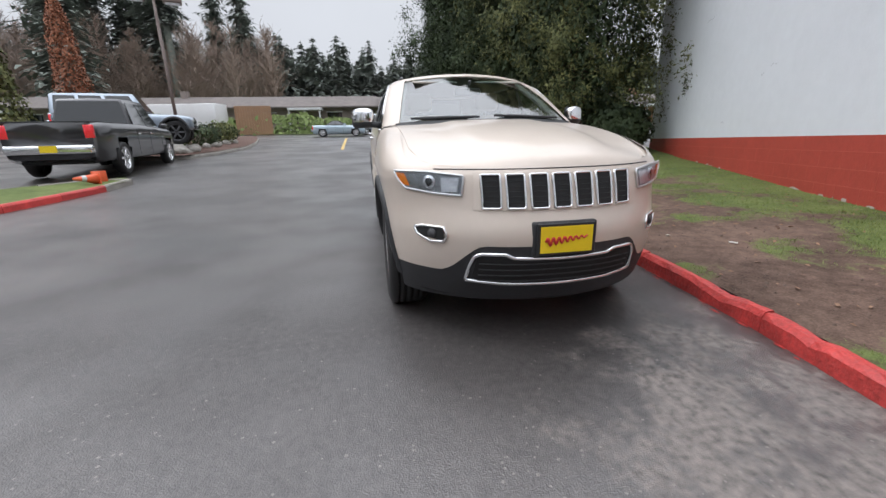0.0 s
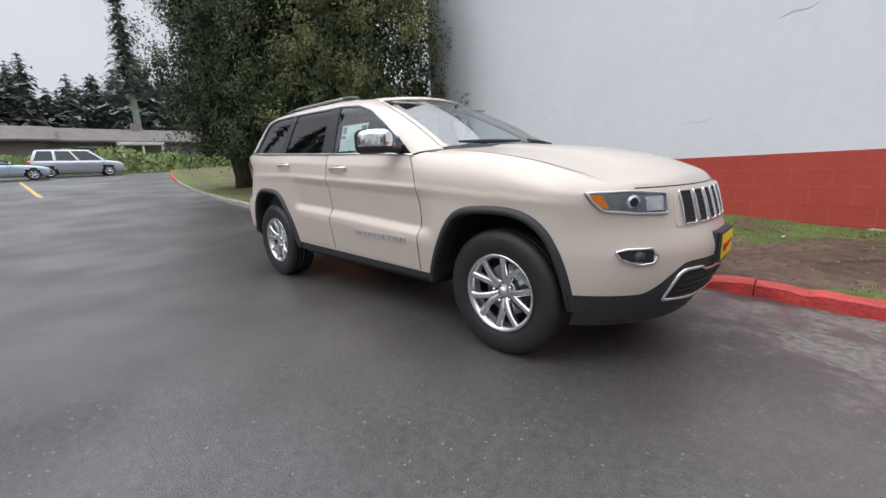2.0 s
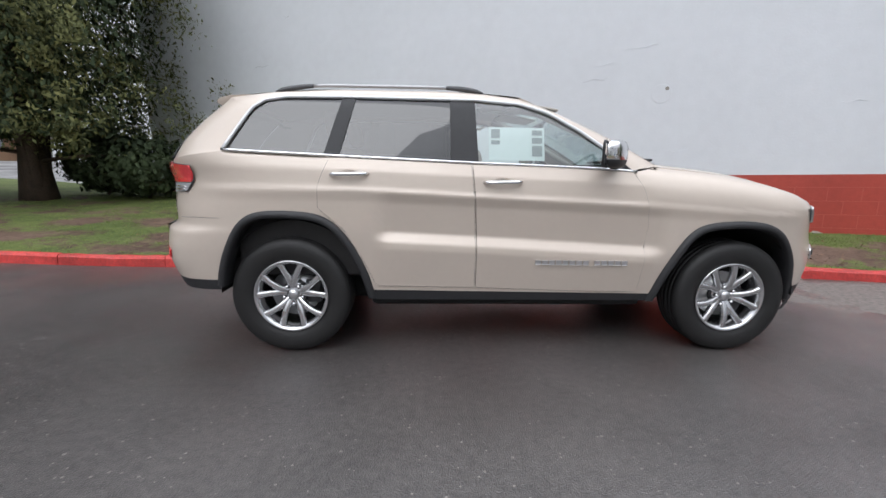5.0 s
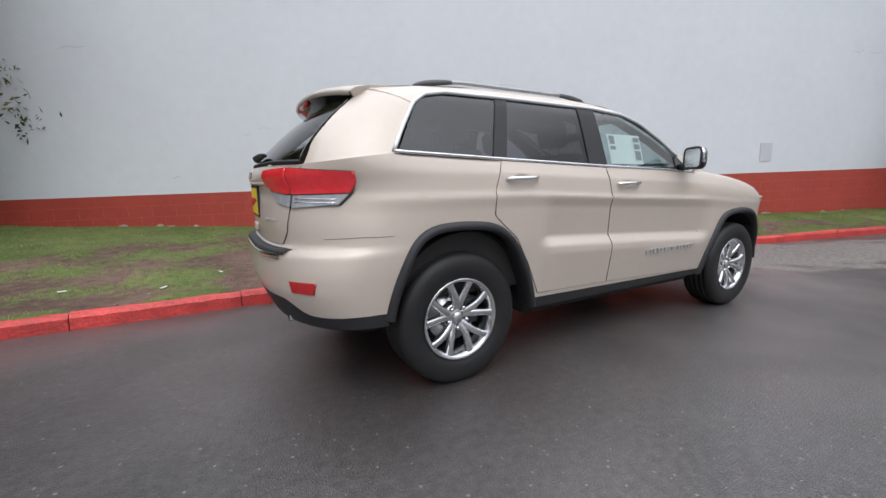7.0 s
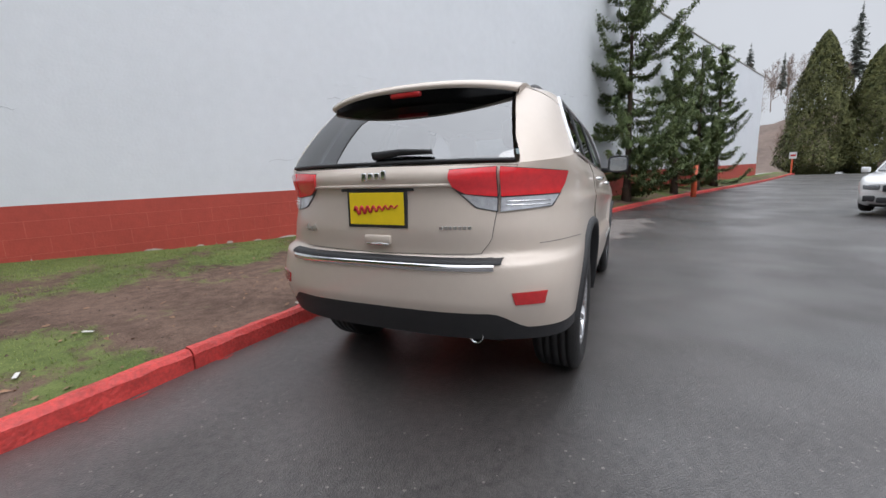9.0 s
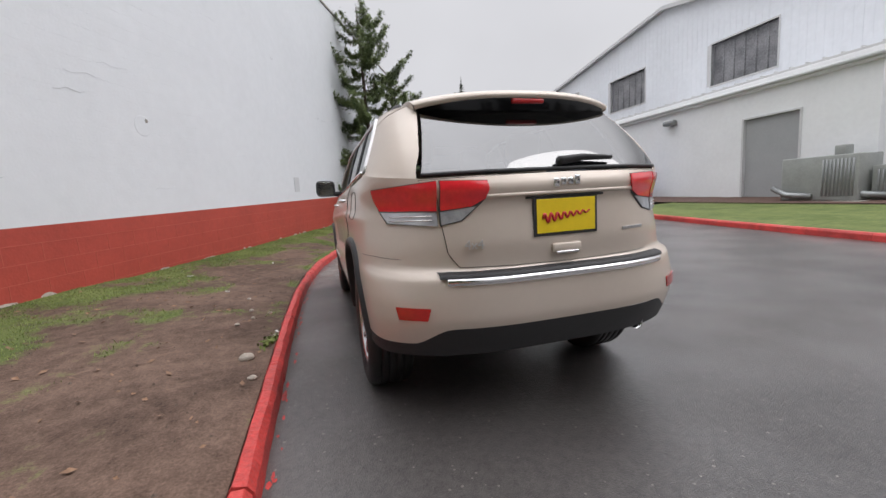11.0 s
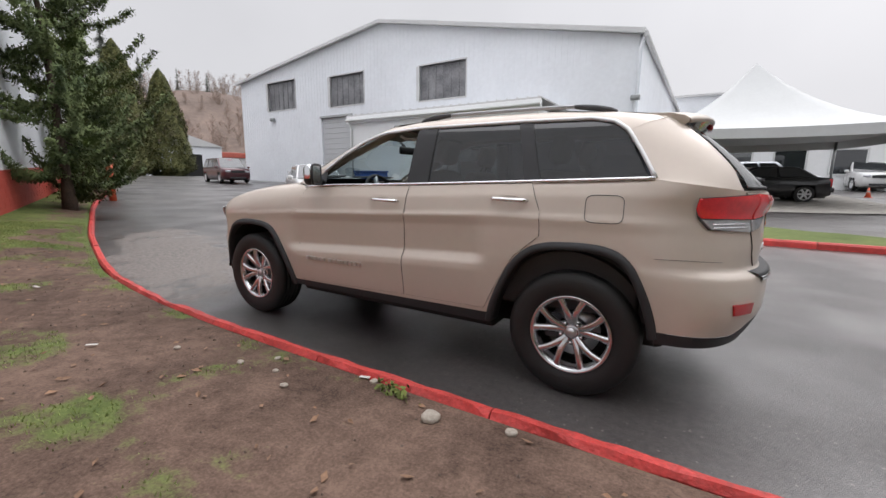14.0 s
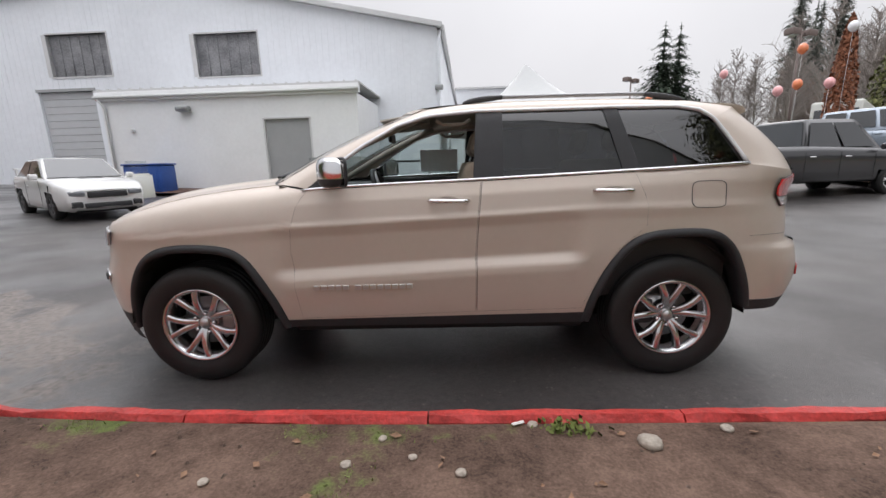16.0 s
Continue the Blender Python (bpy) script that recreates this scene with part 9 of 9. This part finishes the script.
# trees beyond the sales lot
conifer_stuff("lot_conifers", [(-27, -52, 1.2, 16.5, 5.6, 0.03), (-31, -56, 1.2, 17.5, 5.8, 0.03)], leaf_mat("lot_conifer", (0.05, 0.075, 0.055), (0.12, 0.15, 0.105)), 96, "dark conifers beyond the sales lot", sprays=26)
spots = [(rng.uniform(-75, -40), rng.uniform(-75, -45), 1.2, rng.uniform(12, 19)) for k in range(42)]
twig_stuff("lot_bare_trees", spots, mat("grey_twigs", (0.36, 0.32, 0.295), 0.95, vary=0.2, scale=0.4), 97, "leafless grey trees beyond the sales lot", dens=60)
column_tree(-34.5, -29.5, gz(-34, -29), 11.5, 2.6, 79, "broad olive cypress beyond the lot", LEAF_COLUMN, leaf=0.34, n=6000)

# ---- small things on the lawn and the wall ----
for (x, y, r, lb) in ((-0.985, 1.65, 0.050, "pale rounded stone on the bare soil"), (-1.375, 1.56, 0.036, "small pale stone by the kerb"), (-0.50, 1.50, 0.034, "pinkish stone by the kerb"), (0.20, 1.62, 0.028, "small stone on the soil"),
                      (0.32, 1.80, 0.030, "small stone on the soil"), (0.05, 1.75, 0.026, "small stone on the soil"), (-0.15, 1.85, 0.030, "small stone on the soil"), (0.85, 1.9, 0.026, "small stone on the soil")):
    r *= 0.8 if r < 0.05 else 1.0
    stone(x, y, lawn_z(x, y) + r * 0.25, r, int(abs(x) * 1000), lb)
for i, (x, y, a, l) in enumerate(((-0.43, 1.50, 20, 0.065), (-3.1, 1.95, 60, 0.09), (-3.9, 2.2, 20, 0.07), (-2.6, 2.3, 110, 0.08), (1.3, 2.2, 40, 0.07), (3.4, 1.9, 10, 0.09), (2.5, 2.9, 80, 0.08))):
    bm = box_bm(-l / 2, l / 2, -0.011, 0.011, 0, 0.008, 0.003, seg=1)
    for v in bm.verts:
        v.co.z += 0.012 * (v.co.x / l) ** 2 * 4
    ob = part("litter", bm, CARDBOARD, None)
    ob.matrix_world = pose(x, y, lawn_z(x, y) + 0.004, 4, 0, a)
    tagged(ob, "scrap of white litter on the soil", "litter", group="litter on the lawn")
# soil clods and fallen leaves, past counting
rng = np.random.default_rng(8)


def scatter(name, n, lo, hi, material, label, cat, size, seed, flat):
    rg = random.Random(seed)
    bm = bmesh.new()
    for k in range(n):
        x = rg.uniform(*lo)
        y0 = min(kerb_line, key=lambda q: (q[0] - x) ** 2)[1] + 0.16
        y1 = WALL_A * x + WALL_B - 0.1
        s = rg.uniform(*hi)
        y = lerp(y0, y1, s)
        z = lawn_z(x, y)
        r = size * rg.uniform(0.5, 1.5)
        a = rg.uniform(0, 6.28)
        if flat:
            ca, sa = math.cos(a) * r, math.sin(a) * r
            tilt = rg.uniform(-0.5, 0.5) * r
            vs = [bm.verts.new((x + ca, y + sa, z + 0.012 + tilt)), bm.verts.new((x - sa * 0.5, y + ca * 0.5, z + 0.018)), bm.verts.new((x - ca, y - sa, z + 0.012 - tilt * 0.3)), bm.verts.new((x + sa * 0.5, y - ca * 0.5, z + 0.01))]
            bm.faces.new(vs)
        else:
            vs = [bm.verts.new((x + r * math.cos(a + t) * rg.uniform(0.7, 1.2), y + r * math.sin(a + t) * rg.uniform(0.7, 1.2), z - 0.004)) for t in (0, 1.57, 3.14, 4.71)]
            top = bm.verts.new((x, y, z + r * rg.uniform(0.4, 0.9)))
            for i in range(4):
                bm.faces.new((vs[i], vs[(i + 1) % 4], top))
    return tagged(part(name, bm, material, None, smooth=False), label, cat, kind="stuff")


SOIL = mat("dark_soil", (0.12, 0.085, 0.066), 0.95, vary=0.4, scale=12, worldco=True)
DRY_LEAF = mat("dry_brown_leaf", (0.26, 0.15, 0.09), 0.85, vary=0.4, scale=6, worldco=True)
scatter("soil_clods", 800, (-5, 6), (0.0, 0.8), SOIL, "loose crumbs of brown soil", "soil", 0.012, 31, False)
scatter("fallen_leaves", 500, (-6, 7), (0.0, 1.0), DRY_LEAF, "scattered dry brown leaves", "leaves", 0.022, 32, True)
# flecks of red paint that ran onto the asphalt beside the kerb
bm = bmesh.new()
rgf = random.Random(61)
kf = table([q[0] for q in KERB], [q[1] for q in KERB])
for k in range(46):
    x = rgf.uniform(-3.5, 4.6)
    y = kf(x) - rgf.uniform(0.012, 0.05)
    l, w, n = rgf.uniform(0.012, 0.055), rgf.uniform(0.006, 0.016), 9
    bm.faces.new([bm.verts.new((x + l * math.cos(2 * math.pi * i / n) * rgf.uniform(0.6, 1.1), y + w * math.sin(2 * math.pi * i / n) * rgf.uniform(0.5, 1.2), gz(x, y) + 0.004)) for i in range(n)])
tagged(part("paint_flecks", bm, RED_KERB, None, smooth=False), "flecks of red paint on the asphalt beside the kerb", "paint", kind="stuff")
# grass blades where the turf is dense
GRASS = leaf_mat("grass_blade", (0.15, 0.20, 0.06), (0.32, 0.37, 0.13), 0.8)
rg = np.random.default_rng(12)
verts, faces = [], []
count = 0
kx, ky = np.array([q[0] for q in kerb_line]), np.array([q[1] for q in kerb_line])
for k in range(90000):
    x = rg.uniform(-9, 9)
    y0 = float(np.interp(x, kx, ky)) + 0.13
    y1 = WALL_A * x + WALL_B
    s = rg.uniform(0, 1)
    y = y0 + (y1 - y0) * s
    if turf(s, x, y) < 0.51 + rg.uniform(-0.06, 0.03):
        continue
    z = lawn_height(s ** 1.0, x, y)
    h = rg.uniform(0.008, 0.022)
    a = rg.uniform(0, 6.28)
    w = 0.0045
    lx, ly = rg.normal(0, 0.5) * h, rg.normal(0, 0.5) * h
    i = len(verts)
    verts += [(x - w * math.cos(a), y - w * math.sin(a), z - 0.004), (x + w * math.cos(a), y + w * math.sin(a), z - 0.004), (x + lx, y + ly, z + h)]
    faces.append((i, i + 1, i + 2))
me = bpy.data.meshes.new("grass")
me.from_pydata(verts, [], faces)
me.materials.append(GRASS)
tagged(new("grass", me), "short blades of grass", "grass", kind="stuff")
# weed tuft at the kerb
for i, (x, y) in enumerate(((-0.62, 1.52), (-0.70, 1.55))):
    rgs = np.random.default_rng(300 + i)
    c = rgs.normal(0, 1, (55, 3)) * np.array([0.05, 0.035, 0.012]) + np.array([0, 0, 0.02])
    me = leaves_mesh("weed", c, c + np.array([0, 0, 0.1]), 0.036, rgs)
    ob = new("weed", me)
    me.materials.append(LEAF_SHRUB)
    ob.location = (x, y, lawn_z(x, y))
    tagged(ob, "small green weed beside the kerb", "weed", kind="stuff")

# fittings on the white wall
def on_wall(x, z, out=0.0):
    """Wall coordinates of a place at the given x and height."""
    return wall.matrix_world.inverted() @ Vector((x, WALL_A * x + WALL_B, z))


q = on_wall(7.70, 1.70)
part("wall_plate", box_bm(q.x - 0.14, q.x + 0.14, -0.012, -0.0005, q.z - 0.19, q.z + 0.19, 0.004), mat("grey_painted_plate", (0.60, 0.61, 0.63), 0.5, vary=0.04, scale=5), wall, "grey painted cover plate", smooth=False)
q = on_wall(3.22, 2.45)
bm = cyl_bm((q.x, -0.0005, q.z), (q.x, -0.004, q.z), 0.15, 0.145, n=28)
part("wall_patch", bm, WALL_WHITE, wall, "round painted-over patch", smooth=False)
part("wall_stain", cyl_bm((q.x + 0.08, -0.0042, q.z + 0.08), (q.x + 0.08, -0.006, q.z + 0.08), 0.03, 0.02, n=16), GREY_KERB, wall, "grey stain")
rg = random.Random(44)
CRACK = mat("wall_crack", (0.52, 0.53, 0.55), 0.8, vary=0.1, scale=9)
for k in range(20):
    x = rg.uniform(-6, 16)
    z = rg.uniform(1.3, 4.6)
    l = rg.uniform(0.10, 0.55)
    pts = [(x + l * t, -0.0005, z + 0.02 * math.sin(9 * t + k) + 0.05 * l * t) for t in np.linspace(0, 1, 6)]
    part("crack", tube_bm(pts, [0.0015 + 0.004 * math.sin(math.pi * t / 5) for t in range(6)], 4), CRACK if k % 3 else WALL_WHITE, wall, "thin crack in the paint")
# block courses, as fine raised joints
bm = bmesh.new()
k = 0
z = RED_TOP + 0.2
while z < 5.4:
    box_bm(LEFT + 0.05, 26, -0.0010, -0.0003, z - 0.0025, z + 0.0025, 0, bm)
    z += 0.203
tagged(part("block_joints", bm, WALL_WHITE, wall, "painted block joints", smooth=False), kind="stuff")
bm = bmesh.new()
for z in (0.24, 0.44, 0.645, 0.85):
    box_bm(LEFT + 0.05, 30, -0.0075, -0.0045, z - 0.004, z + 0.004, 0, bm)
for r_, z in enumerate((0.24, 0.44, 0.645)):
    for c in range(90):
        x = LEFT + 0.3 + c * 0.406 + (0.203 if r_ % 2 else 0)
        if x < 26:
            box_bm(x - 0.004, x + 0.004, -0.007, -0.0045, z, z + 0.2, 0, bm)
tagged(part("block_joints", bm, mat("red_joint", (0.50, 0.10, 0.07), 0.6, vary=0.1, scale=3), wall, "painted block joints", smooth=False), kind="stuff")
# flaked paint along the foot of the wall
FLAKE = mat("flaked_concrete", (0.52, 0.46, 0.42), 0.85, vary=0.25, scale=6)
for k in range(26):
    x = rg.uniform(-5, 12)
    zb = lawn_z((wall.matrix_world @ Vector((x, 0, 0))).x, (wall.matrix_world @ Vector((x, 0, 0))).y) - (wall.matrix_world @ Vector((x, 0, 0))).z
    w, h = rg.uniform(0.02, 0.22) * rg.uniform(0.3, 1), rg.uniform(0.012, 0.045)
    n = 9
    bm = bmesh.new()
    bm.faces.new([bm.verts.new((x + w * math.cos(2 * math.pi * i / n) * rg.uniform(0.6, 1.1), -0.0085, zb + 0.005 + h * math.sin(2 * math.pi * i / n) * rg.uniform(0.6, 1.1))) for i in range(n)][::-1])
    part("paint_flake", bm, FLAKE, wall, "bare flaked patch", smooth=False)
